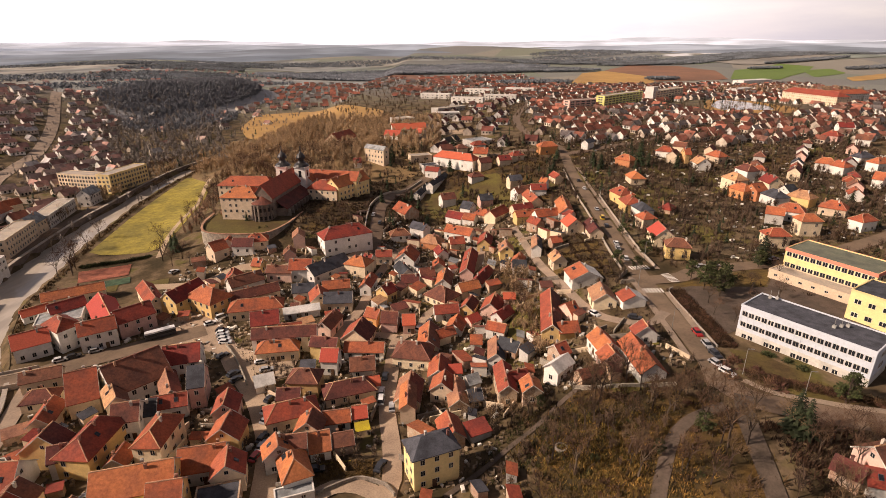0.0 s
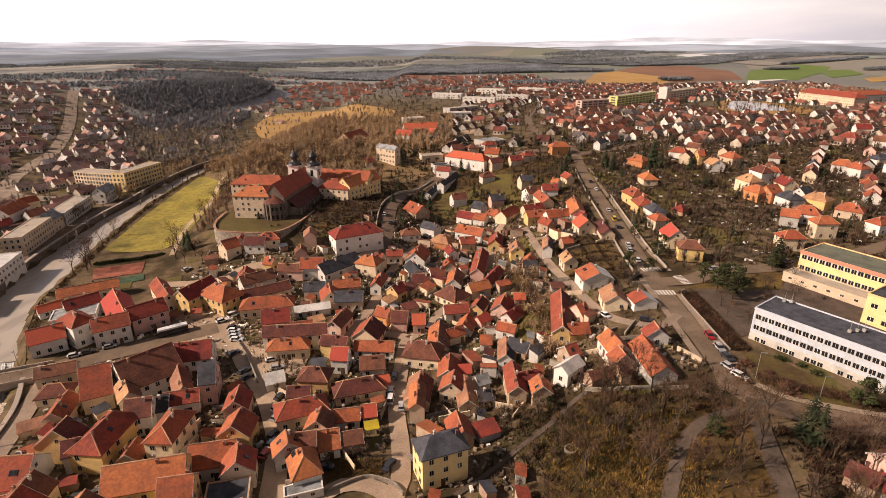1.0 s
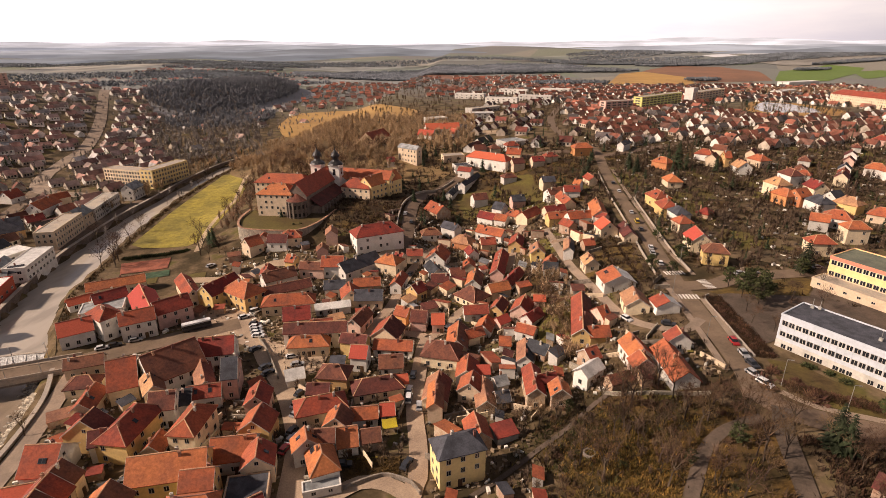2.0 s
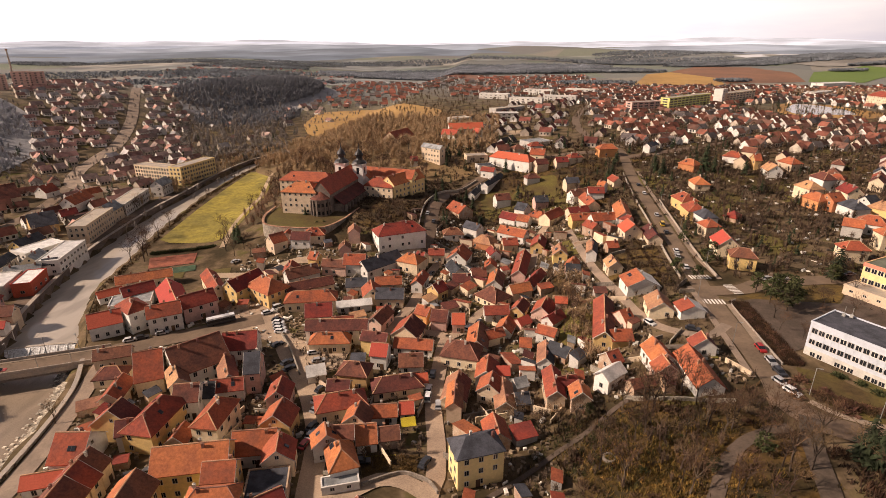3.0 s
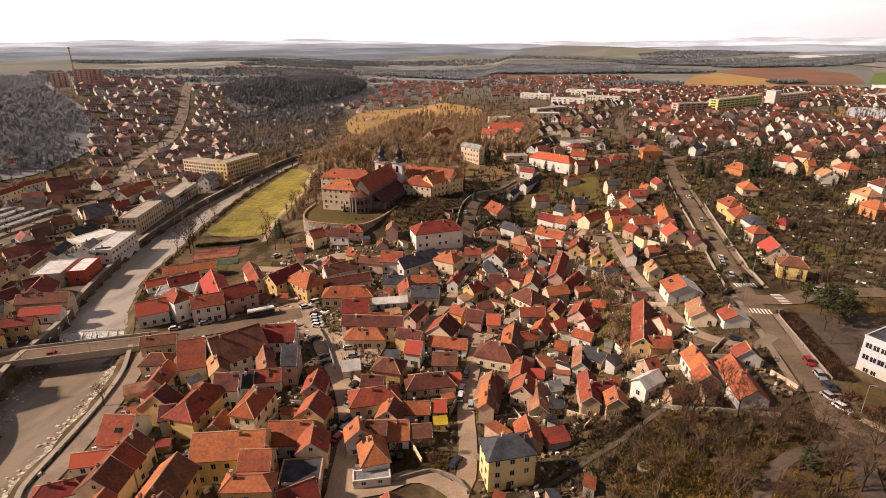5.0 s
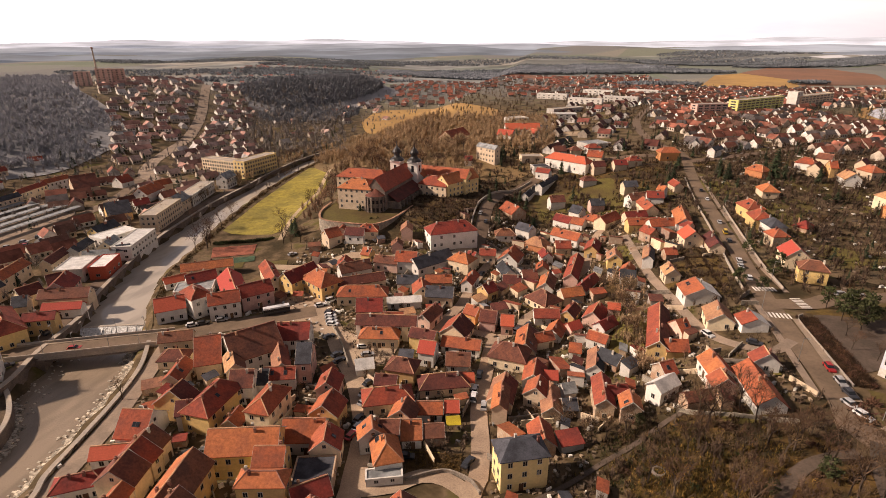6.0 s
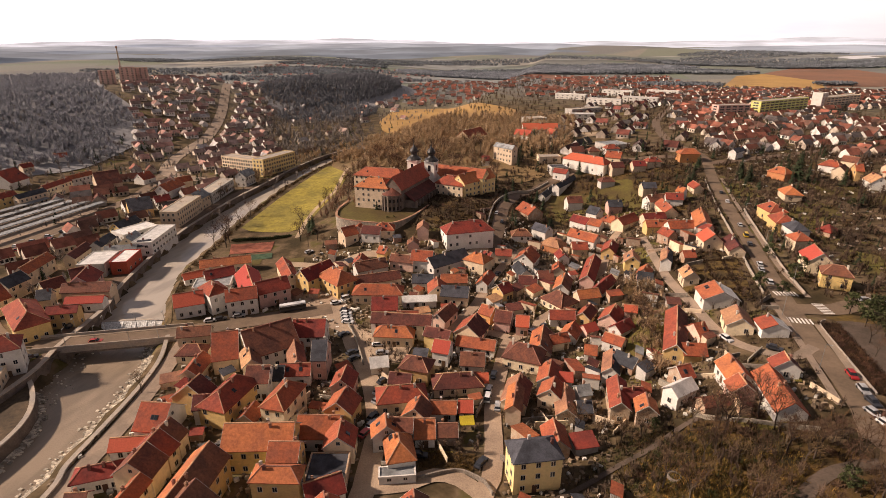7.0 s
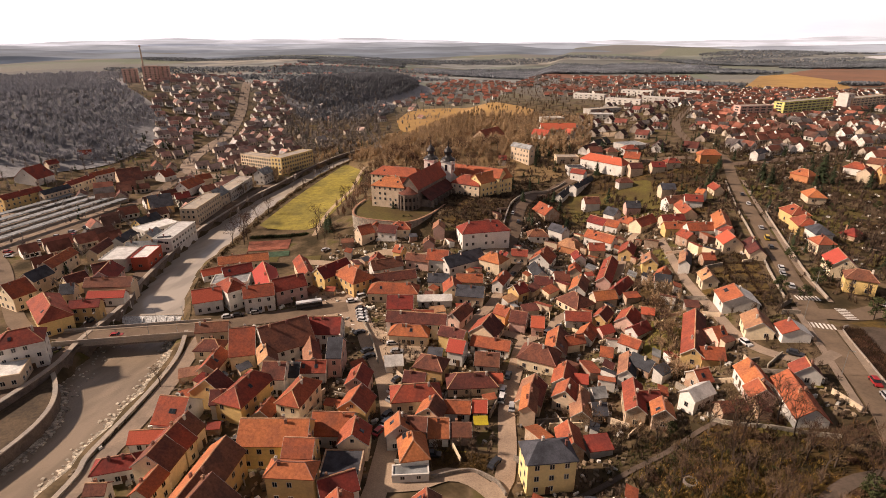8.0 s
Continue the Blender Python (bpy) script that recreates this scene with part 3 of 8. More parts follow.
gx, gy = spread(-270, 270, 3.0, -4300, 4300), spread(36, 430, 3.0, -900, 4500)
GX, GY = np.meshgrid(gx, gy)
GZ = ground(GX, GY)
me = bpy.data.meshes.new("ground")
nx, ny = len(gx), len(gy)
quads = (np.arange(nx - 1)[None, :] + nx * np.arange(ny - 1)[:, None]).ravel()
me.from_pydata(np.stack([GX.ravel(), GY.ravel(), GZ.ravel()], 1).tolist(), [], np.stack([quads, quads + 1, quads + nx + 1, quads + nx], 1).tolist())
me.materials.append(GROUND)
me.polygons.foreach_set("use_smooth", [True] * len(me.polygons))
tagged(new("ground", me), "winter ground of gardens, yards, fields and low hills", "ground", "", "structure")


def bank(side, y, off=0.0):
    return Vector((float(np.interp(y, BANK_Y, side)) + off, y))


def water_sheet(name, y0, y1, z, label, mat):
    ys = np.arange(y0, y1 + 0.1, 6.0)
    bm, last = bmesh.new(), None
    for y in ys:
        w, e = bank(BANK_WEST, y - 3.5, -1.5), bank(BANK_EAST, y + 3.5, 1.5)
        row = [bm.verts.new((w.x + (e.x - w.x) * k / 4, y + (k / 4 - 0.5) * 7, z)) for k in range(5)]
        if last:
            for i in range(4):
                bm.faces.new((last[i], last[i + 1], row[i + 1], row[i]))
        last = row
    tagged(new(name, mesh_of(bm, name, mat)), label, "river", "", "structure")


water_sheet("water_upstream", 146.5, 478, -1.7, "calm grey-brown river above the weir", WATER)
water_sheet("water_downstream", -189.5, 147, -3.7, "shallow brown river below the weir", RIFFLES)
# embankments: a wall with a stony foot below the bridge on the town side, a grassy bank above it, masonry on the far side
YS = (-180, 40, 80, 105, 121, 135)
YS_W = (-180, 40, 80, 105, 121, 147, 161, 187, 223, 255, 292, 327, 376, 425, 470)
long_wall("embankment_east", [bank(BANK_EAST, y, 3.6) for y in YS], 0.9, 0.7, STONE, base=-5.6, label="rubble stone river wall with a pale coping")
long_wall("coping_east", [bank(BANK_EAST, y, 3.6) for y in YS], 1.3, 0.95, CONCRETE, below=-0.7, label="pale coping along the river wall")
long_wall("embankment_west", [bank(BANK_WEST, y, -0.6) for y in YS_W], 1.4, 0.9, DARKSTONE, base=-5.6, label="dark masonry river wall")
long_wall("coping_west", [bank(BANK_WEST, y, -0.6) for y in YS_W], 1.7, 1.1, CONCRETE, below=-0.85, label="grey coping along the river wall")


def bank_slope(name, ys, inner, z0, outer, z1, mat, label):
    bm, last = bmesh.new(), None
    for y in ys:
        a, b = bank(BANK_EAST, y, inner), bank(BANK_EAST, y, outer)
        row = [bm.verts.new((a.x + (b.x - a.x) * k, y, z0 + (z1 - z0) * k)) for k in (0, 0.5, 1)]
        if last:
            for i in range(2):
                bm.faces.new((last[i], last[i + 1], row[i + 1], row[i]))
        last = row
    tagged(new(name, mesh_of(bm, name, mat)), label, "bank", "", "structure")


bank_slope("stone_bank", np.arange(-180, 137, 4.0), -5.0, -4.4, 3.4, -0.4, STONE, "sloping stone foot of the river wall")
bank_slope("grass_bank", np.arange(140, 470, 5.0), -2.6, -2.9, 2.6, 1.15, DRYGRASS, "grassy river bank with dry weeds")
# stony toe of the east bank and rocks in the shallows
bm = bmesh.new()
rocks = random.Random(3)
BOULDER = by_island(surface("pale_boulders", (0.52, 0.45, 0.36), fine=3.0, change=0.3), 0.5)
for k in range(2600):
    y = rocks.uniform(40, 142)
    if k < 1900:
        x, s = bank(BANK_EAST, y).x + rocks.gauss(-2.6, 1.7), rocks.uniform(0.3, 0.75)
        low = -4.3 + max(0.0, (x - bank(BANK_EAST, y).x + 5.0) * 0.47)
    elif k < 2300:
        y = rocks.uniform(66, 104)
        x, s = float(np.interp(y, (66, 75, 87, 95.5, 103, 109), (-132.2, -131.8, -134, -139.2, -148, -158))) + rocks.gauss(0, 1.0), rocks.uniform(0.3, 0.7)
        low = -4.2
    else:
        x, s = bank(BANK_WEST, y).x + abs(rocks.gauss(2, 5)), rocks.uniform(0.2, 0.5)
        low = -4.2
    box(bm, x - s, x + s, y - s * 0.8, y + s * 0.8, low - 0.4, max(low + s * 0.9, -3.7 + s * 0.4), taper=s * 0.35)
tagged(new("bank_stones", mesh_of(bm, "bank_stones", BOULDER)), "scattered boulders along the river's edge", "stones", "", "stuff")
# a curved quay that juts into the river below the bridge
PIER = [(-160, 109), (-150, 103), (-141, 95.5), (-135.5, 87), (-133, 75), (-133, 55), (-133, -100)]
long_wall("pier_wall", PIER, 1.0, 0, DARKSTONE, base=-5.6, top=0.3, label="curved masonry quay wall in the river")
long_wall("pier_coping", PIER, 1.3, 0, CONCRETE, base=0.25, top=0.6, label="pale coping of the curved quay")
draped("pier_ground", PIER + [(-170, -100), (-170, 109)], SOIL, flat=-0.3, label="dark ground behind the curved quay", category="ground")
# weir
weir = thing("weir", pose(-153.5, 145.8, -1.75, 0, 0, 19.5), "low weir with a line of white foam", "weir")
bm = bmesh.new()
box(bm, -16, 16, 0.2, 1.4, -3, 0.1, taper=0.15)
part("sill", bm, CONCRETE, weir)
bm = bmesh.new()
for k in range(42):
    u = -15.6 + k * 0.76
    d = 1.9 + rocks.uniform(0, 1.6)
    slab(bm, [(u, 0.2, 0.02), (u, -0.5, -0.5), (u, -d, -1.9), (u + 0.7, -d * 0.9, -1.9), (u + 0.7, -0.5, -0.5), (u + 0.7, 0.2, 0.02)], 0.2)
part("foam", bm, FOAM, weir)

# bridge
bridge = thing("road_bridge", pose(-143.5, 129.5, 1.6, 0, 0, 24.5), "pale concrete road bridge over the river", "bridge")
part("deck", box(bmesh.new(), -25, 23, -4.6, 4.6, -1.1, 0.3), CONCRETE, bridge)
part("carriageway", box(bmesh.new(), -25, 23, -3.0, 3.0, 0.3, 0.34), ASPHALT, bridge)
for s in (-1, 1):
    part("pavement", box(bmesh.new(), -25, 23, 3.0 * s if s > 0 else -4.3, 4.3 if s > 0 else -3.0, 0.3, 0.46), PAVING, bridge)
    bm = bmesh.new()
    box(bm, -25, 23, 4.3 * s - 0.15, 4.3 * s + 0.15, 0.3, 1.25)
    part("parapet", bm, CONCRETE, bridge)
part("arch", box(bmesh.new(), -17, 17, -4.2, 4.2, -1.9, -1.1, taper=0.0), DARKSTONE, bridge)
for u in (-17.5, 17.0):
    part("abutment", box(bmesh.new(), u - 3, u + 3, -4.5, 4.5, -7, -1.1), DARKSTONE, bridge)
for u in (-14, -5, 5, 14):
    for s in (-1, 1):
        bm = bmesh.new()
        turned(bm, [(0.12, 0.3), (0.08, 3.0), (0.06, 7.0)], 6, at=(u, 4.1 * s))
        box(bm, u - 0.12, u + 0.12, min(4.1 * s, 2.7 * s), max(4.1 * s, 2.7 * s), 6.95, 7.1)
        part("lamp_post", bm, RAIL, bridge)

# streets
ribbon("road_hill", [(68, 112), (70, 120), (71, 130), (71, 152), (71.5, 179), (74, 212), (77, 253), (79, 288), (82, 345), (84, 375), (80, 405)], 6.3, ASPHALT, label="grey asphalt road climbing out of town")
ribbon("road_park", [(63, 74), (66, 92), (69, 102), (72, 109)], 4.2, GRAVEL, 0.33, label="narrow road under the park trees")
ribbon("road_curve", [(69, 117), (72, 109), (78, 105), (89, 101), (98, 98.5), (125, 92), (170, 80)], 7.5, ASPHALT, 0.29, label="asphalt road curving below the school")
ribbon("road_cross", [(72, 176), (85, 178.5), (96, 185), (121, 190), (140, 195), (191, 220), (260, 260)], 7, ASPHALT, 0.29, label="side road past the villas")
ribbon("road_upper", [(84, 372), (83, 395), (70, 450), (75, 560), (110, 720)], 7, ASPHALT, label="road between suburban houses")
ribbon("road_upper_side", [(84, 375), (105, 384), (160, 420), (230, 480)], 6, ASPHALT, 0.29, label="suburban side road")
ribbon("street_left", [(-38, 60), (-39, 84), (-40, 91), (-43, 106), (-47, 116), (-54, 129), (-65, 144), (-75, 160), (-85, 169)], 5.5, SETTS, 0.27, label="dusty old-town street of stone setts")
ribbon("street_bridge", [(-83, 167), (-96, 159), (-107, 151.5), (-119, 144), (-126, 138)], 8.5, ASPHALT, 0.31, label="street from the square to the bridge")
ribbon("street_centre", [(-13, 60), (-13, 91), (-12, 97), (-13, 108), (-15, 119), (-16, 129), (-16, 140), (-16, 153), (-15, 161)], 4.6, SETTS, 0.27, label="narrow old-town street of stone setts")
ribbon("street_turn", [(-15, 160), (-20, 162.5), (-34, 163), (-38, 159)], 4, SETTS, 0.29, label="short old-town street")
ribbon("street_rise", [(-40, 158), (-35, 169), (-31, 183), (-29, 205), (-25, 224), (-22, 234), (-18, 242)], 4, SETTS, 0.31, label="old-town street climbing between houses")
ribbon("street_long", [(-15, 160), (-8, 168), (-6, 177), (2, 190), (7, 201), (11, 212), (16, 222), (18, 235), (24, 264), (36, 277)], 3.6, SETTS, 0.29, label="winding old-town lane")
ribbon("lane_villas", [(35, 255), (38, 218), (40, 200), (44, 179), (47, 162), (52, 151), (62, 145), (70, 152)], 3.2, PAVING, 0.27, label="unpaved lane between garden walls")
ribbon("road_castle", [(-42, 224), (-34, 237), (-33, 251), (-34, 278), (-33, 293), (-25, 331), (1, 365), (23, 378), (60, 385), (82, 380)], 6.5, ASPHALT, 0.25, label="asphalt road round the castle mount")
ribbon("street_priory", [(-36, 236), (-43, 224), (-55, 217), (-66, 216.5), (-70, 214), (-87, 215), (-97, 206), (-104, 203), (-124, 202)], 5, SETTS, 0.29, label="street below the castle")
ribbon("street_corner", [(-12, 91), (-19, 95), (-25, 95), (-31, 90.5), (-38, 88)], 4.2, SETTS, 0.31, label="bend of an old-town lane")
ribbon("quay_east", [(-99, 40), (-105, 71), (-107, 83), (-109.5, 96), (-113, 109), (-117.5, 123), (-122, 136)], 5.0, PAVING, 0.25, label="pale quay along the river")
ribbon("quay_west", [(-155, 60), (-157, 113), (-163, 124), (-171, 147), (-188.5, 187), (-200, 223), (-206, 255), (-211.5, 292), (-213, 327)], 5, ASPHALT, 0.25, label="riverside road")
ribbon("street_west", [(-163, 122), (-185, 122), (-215, 140), (-262, 170), (-330, 190)], 6, ASPHALT, 0.29, label="street on the far bank")
ribbon("road_valley", [(-235, 330), (-290, 340), (-323, 381), (-346, 436), (-363, 485), (-411, 580), (-470, 680), (-600, 900), (-760, 1200)], 11, PAVING, 0.4, label="pale main road up the valley")
ribbon("road_station", [(-262, 170), (-265, 240), (-275, 290), (-300, 345)], 8, ASPHALT, 0.3, label="road beside the railway yard")
draped("square", [(-104, 171), (-95, 184), (-78, 171), (-68, 156), (-60, 152), (-46, 151), (-46, 139), (-56, 133.5), (-62, 136), (-73, 151), (-81, 155), (-95, 156)], SETTS, 0.22, label="open square of worn setts", category="square")
draped("old_court", [(-68, 155), (-59, 149.5), (-46, 148.5), (-46, 141), (-53.5, 134.5), (-61, 141)], SETTS, 0.24, label="paved court beside the sloping street", category="yard")
draped("station_yard", [(-345, 140), (-255, 140), (-258, 236), (-290, 275), (-345, 275)], PAVING, 0.2, label="pale railway yard", category="yard")
draped("school_yard", [(82, 170), (86, 171), (112, 170), (121, 182), (133, 152), (118, 128), (108, 126), (86, 140), (82, 138)], GRAVEL, 0.2, label="trodden brown school yard", category="yard")
# strips of pavement and kerb along the hill road
for off, name in ((4.2, "pavement_hill"), (-4.2, "pavement_hill_side")):
    ribbon(name, [(70 + off, 124), (71 + off, 152), (71.5 + off, 166 if off > 0 else 179)], 2.0, PAVING, 0.4, label="raised pale pavement", category="pavement", keep=False)
ribbon("pavement_upper", [(80, 186), (79, 212), (82, 253), (84, 288), (87, 345)], 1.8, PAVING, 0.4, label="raised pale pavement", category="pavement", keep=False)
ribbon("pavement_curve", [(75, 115), (80, 109.6), (89, 106), (98, 103.2), (125, 97)], 2.0, PAVING, 0.4, label="raised pale pavement", category="pavement", keep=False)
# crossings
for cx, cy, turn in ((73.6, 187.5, 8), (71.3, 167.5, 0), (81.5, 178, 100)):
    for k in range(7):
        bm = bmesh.new()
        box(bm, -0.28, 0.28, -1.7, 1.7, 0, 0.02)
        stripe = new("crossing_stripe", mesh_of(bm, "crossing_stripe", WALL["w"]))
        m = pose(cx, cy, 0, 0, 0, turn) @ pose(-3.3 + k * 1.1, 0, 0)
        stripe.matrix_world = pose(m.translation.x, m.translation.y, high(m.translation.x, m.translation.y) + 0.33, 0, 0, turn)
        tagged(stripe, "white painted stripe of a zebra crossing", "road marking", "zebra crossings")

# meadows, lawns, fields
def rounded(corners, steps=5):
    """The same outline with its corners drawn into curves."""
    p, out = [Vector(c) for c in corners], []
    for i in range(len(p)):
        a, b, c = (p[i - 1] + p[i]) / 2, p[i], (p[i] + p[(i + 1) % len(p)]) / 2
        a, c = b + (a - b) * 0.4, b + (c - b) * 0.4
        for k in range(steps):
            t = k / (steps - 1)
            q = a * (1 - t) ** 2 + b * 2 * t * (1 - t) + c * t * t
            out.append((q.x, q.y))
    return out


draped("meadow", [(-162, 239), (-140, 240), (-134, 247), (-138, 277), (-152, 342), (-159, 366), (-178, 398), (-190, 394), (-184.5, 340), (-179, 296), (-170, 243)], MEADOW, 0.2, 5, "yellow-green river meadow", "meadow")
ribbon("meadow_path", [(-131, 232), (-139, 262), (-150, 320), (-165, 380)], 2.6, PALESAND, 0.34, label="pale footpath through the meadow", category="path")
draped("park_slope", [(18, 60), (22, 105), (34, 120), (50, 117), (58, 112), (66, 104), (63, 78), (60, 60)], PARKGRASS, 0.15, 4, "dry grassy park slope with leaf litter", "grass")
ribbon("park_path", [(37, 68), (42.6, 83), (45.8, 89), (50, 96), (54.8, 100.5), (59.5, 102.7), (66, 105)], 3.0, GRAVEL, 0.3, label="gravel park path", category="path")
ribbon("park_steps", [(0, 92), (8.4, 99), (16.4, 106), (23.3, 111), (31.8, 118.5), (36, 121)], 1.4, GRAVEL, 0.3, label="footpath along the park's edge", category="path")
draped("school_lawn", [(79, 130), (86, 128), (96, 112), (104, 106), (125, 100), (125, 98), (99, 104), (86, 108), (80, 112), (77, 121)], LAWN, 0.2, 3, "lawn in front of the school", "lawn")
draped("verge", [(77, 132), (76.5, 166), (80, 169), (82, 160), (82, 136)], DRYGRASS, 0.2, 3, "dry verge with hedges", "grass")
draped("park_green", [(80, 172), (90, 177), (118, 186), (121, 183), (112, 171), (90, 165)], DRYGRASS, 0.17, 3, "dry lawn under pines", "grass")
draped("straw_slope", rounded([(-255, 760), (-187, 800), (-69, 664), (-65, 602), (-115, 545), (-200, 560), (-235, 640)]), STUBBLE, 0.8, 12, "straw-coloured grass slope", "field")
draped("straw_field", [(225, 1010), (341, 1386), (416, 1458), (451, 1233), (400, 1060), (373, 1005), (290, 1000)], STUBBLE, 0.6, 15, "straw-coloured field", "field")
draped("ploughed_field", [(416, 1462), (606, 1871), (726, 1757), (700, 1462), (571, 1130), (422, 1100), (404, 1062), (453, 1232)], PLOUGH, 0.65, 15, "reddish ploughed field", "field")
draped("green_field", [(575, 1130), (766, 1491), (966, 1636), (987, 1516), (863, 1352), (661, 1108)], CROP, 0.6, 15, "bright green winter crop", "field")
draped("brown_field", [(-221, 1474), (-232, 1762), (-46, 1433), (-34, 1190)], PLOUGH, 0.7, 15, "brown ploughed field before the wood", "field")
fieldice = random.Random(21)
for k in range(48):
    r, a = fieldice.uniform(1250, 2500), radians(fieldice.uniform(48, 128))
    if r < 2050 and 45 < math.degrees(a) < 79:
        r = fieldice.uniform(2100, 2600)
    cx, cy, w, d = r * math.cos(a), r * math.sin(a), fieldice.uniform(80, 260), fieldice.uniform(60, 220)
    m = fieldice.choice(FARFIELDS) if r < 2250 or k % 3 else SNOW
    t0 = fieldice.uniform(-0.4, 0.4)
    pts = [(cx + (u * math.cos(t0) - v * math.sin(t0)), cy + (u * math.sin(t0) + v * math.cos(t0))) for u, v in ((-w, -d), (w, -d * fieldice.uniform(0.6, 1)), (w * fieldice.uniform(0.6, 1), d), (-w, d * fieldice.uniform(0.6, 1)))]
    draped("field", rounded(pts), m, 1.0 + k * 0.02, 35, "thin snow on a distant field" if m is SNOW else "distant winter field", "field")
# gardens behind the houses
garden = random.Random(5)
for k in range(80):
    x, y = garden.uniform(92, 290), garden.uniform(200, 420)
    w, d, t0 = garden.uniform(6, 14), garden.uniform(5, 9), radians(garden.choice((-35, -30, 55)))
    pts = [(x + u * math.cos(t0) - v * math.sin(t0), y + u * math.sin(t0) + v * math.cos(t0)) for u, v in ((-w, -d), (w, -d), (w, d), (-w, d))]
    draped("garden", pts, garden.choice((LAWN, LAWN, SOIL, DRYGRASS)), 0.12 + k * 0.002, 6, "small winter garden plot", "garden")
for x, y, w, d, t0, m in ((-5, 184, 5, 7, 10, LAWN), (30, 233, 8, 9, 0, LAWN), (-6, 292, 9, 16, -30, LAWN), (28, 310, 22, 20, -20, LAWN), (27, 160, 5, 22, -12, LAWN), (48, 117, 5, 2.5, 0, LAWN), (-46, 250, 9, 9, -8, DRYGRASS), (90, 325, 10, 12, 0, LAWN), (57, 137, 4, 4, 0, LAWN),
                          (-25.5, 99, 3.8, 4.0, 10, MEADOW), (-57, 262, 12, 18, -8, DRYGRASS), (-140, 202, 6, 5, 20, LAWN), (108, 285, 12, 16, -35, LAWN), (-119, 204, 5, 5, 20, LAWN)):
    t0 = radians(t0)
    pts = [(x + u * math.cos(t0) - v * math.sin(t0), y + u * math.sin(t0) + v * math.cos(t0)) for u, v in ((-w, -d), (w, -d), (w, d), (-w, d))]
    draped("garden", pts, m, 0.2, 4, "patch of winter grass", "garden")
draped("pond", rounded([(315, 656), (358, 726), (379, 710), (383, 653), (363, 602), (307, 582)]), WATER, flat=high(345, 650) + 1.2, label="grey pond beyond the suburb", category="pond")
draped("pond_shore", rounded([(300, 640), (352, 745), (400, 730), (410, 640), (372, 585), (300, 568)]), STUBBLE, 0.6, 15, "brown reedy shore of the pond", "grass")
draped("works_yard", [(-58, 470), (-25, 476), (22, 482), (24, 505), (-20, 508), (-52, 492)], PALESAND, 0.3, 8, "pale sandy works yard on the hill", "yard")
draped("slope_lawn", rounded([(16, 350), (37, 347), (36, 316), (18, 318)]), LAWN, 0.25, 5, "mown olive lawn on the slope", "lawn")
draped("slope_lawn_lower", rounded([(-13, 300), (9, 304), (8, 333), (-9, 332)]), LAWN, 0.25, 5, "mown olive lawn on the slope", "lawn")
draped("far_green", rounded([(902, 1426), (986, 1446), (929, 1302), (754, 1150)]), CROP, 0.6, 15, "bright green winter crop", "field")
draped("far_straw", rounded([(813, 1144), (1003, 1284), (868, 1107), (759, 1044)]), STUBBLE, 0.6, 15, "straw-coloured field", "field")
draped("wood_floor", rounded([(-190, 400), (-150, 348), (-118, 318), (-60, 330), (-20, 352), (5, 400), (-20, 470), (-60, 560), (-150, 570), (-215, 560), (-198, 450)]), LITTER, 0.3, 10, "leaf litter under the bare wood", "grass")
draped("hill_floor", rounded([(-640, 250), (-400, 250), (-360, 330), (-400, 470), (-560, 560), (-700, 760), (-860, 700), (-800, 420)]), HAZYLITTER, 0.5, 22, "leaf litter on the wooded hill, greyed as by haze", "grass")
draped("bluff_floor", rounded([(-510, 930), (-480, 780), (-380, 640), (-300, 640), (-285, 800), (-290, 1080), (-490, 1080)]), HAZYLITTER, 0.6, 22, "leaf litter on the wooded bluff, greyed as by haze", "grass")
draped("slope_grass", [(-22, 300), (0, 278), (60, 285), (70, 370), (20, 372), (-12, 345)], DRYGRASS, 0.14, 6, "rough winter grass on the slope", "grass")
draped("tennis_court", [(-160, 219), (-141, 227), (-136, 215), (-153, 207)], COURT, 0.25, 4, "red clay tennis court", "court")
draped("court_margin", [(-151, 205), (-134, 213), (-131, 207), (-148, 199)], COURTGREEN, 0.25, 4, "green sports court", "court")

# ---- castle and basilica ----
house(-99.8, 264.2, -4, 18.5, 14, 11.2, "h", "o", "c", "weathered buff palace wing with an orange hipped roof", "palace", "palace_wing", 12.8, 0.56, group="castle")
house(-104.5, 287, -4, 30, 12, 11.2, "h", "o", "c", "rear palace wing with an orange hipped roof", "palace", "palace_wing", 12.8, 0.6, group="castle")
house(-62, 304, -13.5, 31, 10.5, 9.8, "g", "o", "v", "long rear castle wing under an orange roof", "palace", "castle_wing", 13.0, 0.75, group="castle")
house(-64.5, 293, -16, 17.5, 10.5, 6.8, "h", "r", "c", "cream castle wing with a red hipped roof", "palace", "castle_wing", 13.2, 0.75, group="castle")
house(-53.6, 299, 56, 25, 10, 8.2, "g", "o", "v", "yellow castle wing with ornate gables and an orange roof", "palace", "castle_wing", 13.2, 0.85, group="castle")
house(-75.5, 301.5, 80, 8.5, 6.5, 9.5, "g", "o", "w", "white gabled castle front beside the church", "palace", "castle_house", 13.0, group="castle")
house(-84, 231, 15, 9, 7, 6.5, "h", "o", "c", "cream gatehouse with an orange hipped roof", "gatehouse", "gatehouse", 5.5, group="castle")
draped("castle_terrace", [(-110, 237.5), (-96, 234), (-82, 235.5), (-76.2, 246), (-73.2, 262), (-70.7, 284), (-75, 290), (-90, 290), (-116, 270), (-115.8, 250)], LAWN, flat=12.75, label="green terrace lawn below the palace", category="lawn")
TERRACE = [(-117, 266), (-116, 250), (-110, 237), (-96, 233.5), (-82, 235), (-76, 246), (-73, 262), (-70.5, 284)]
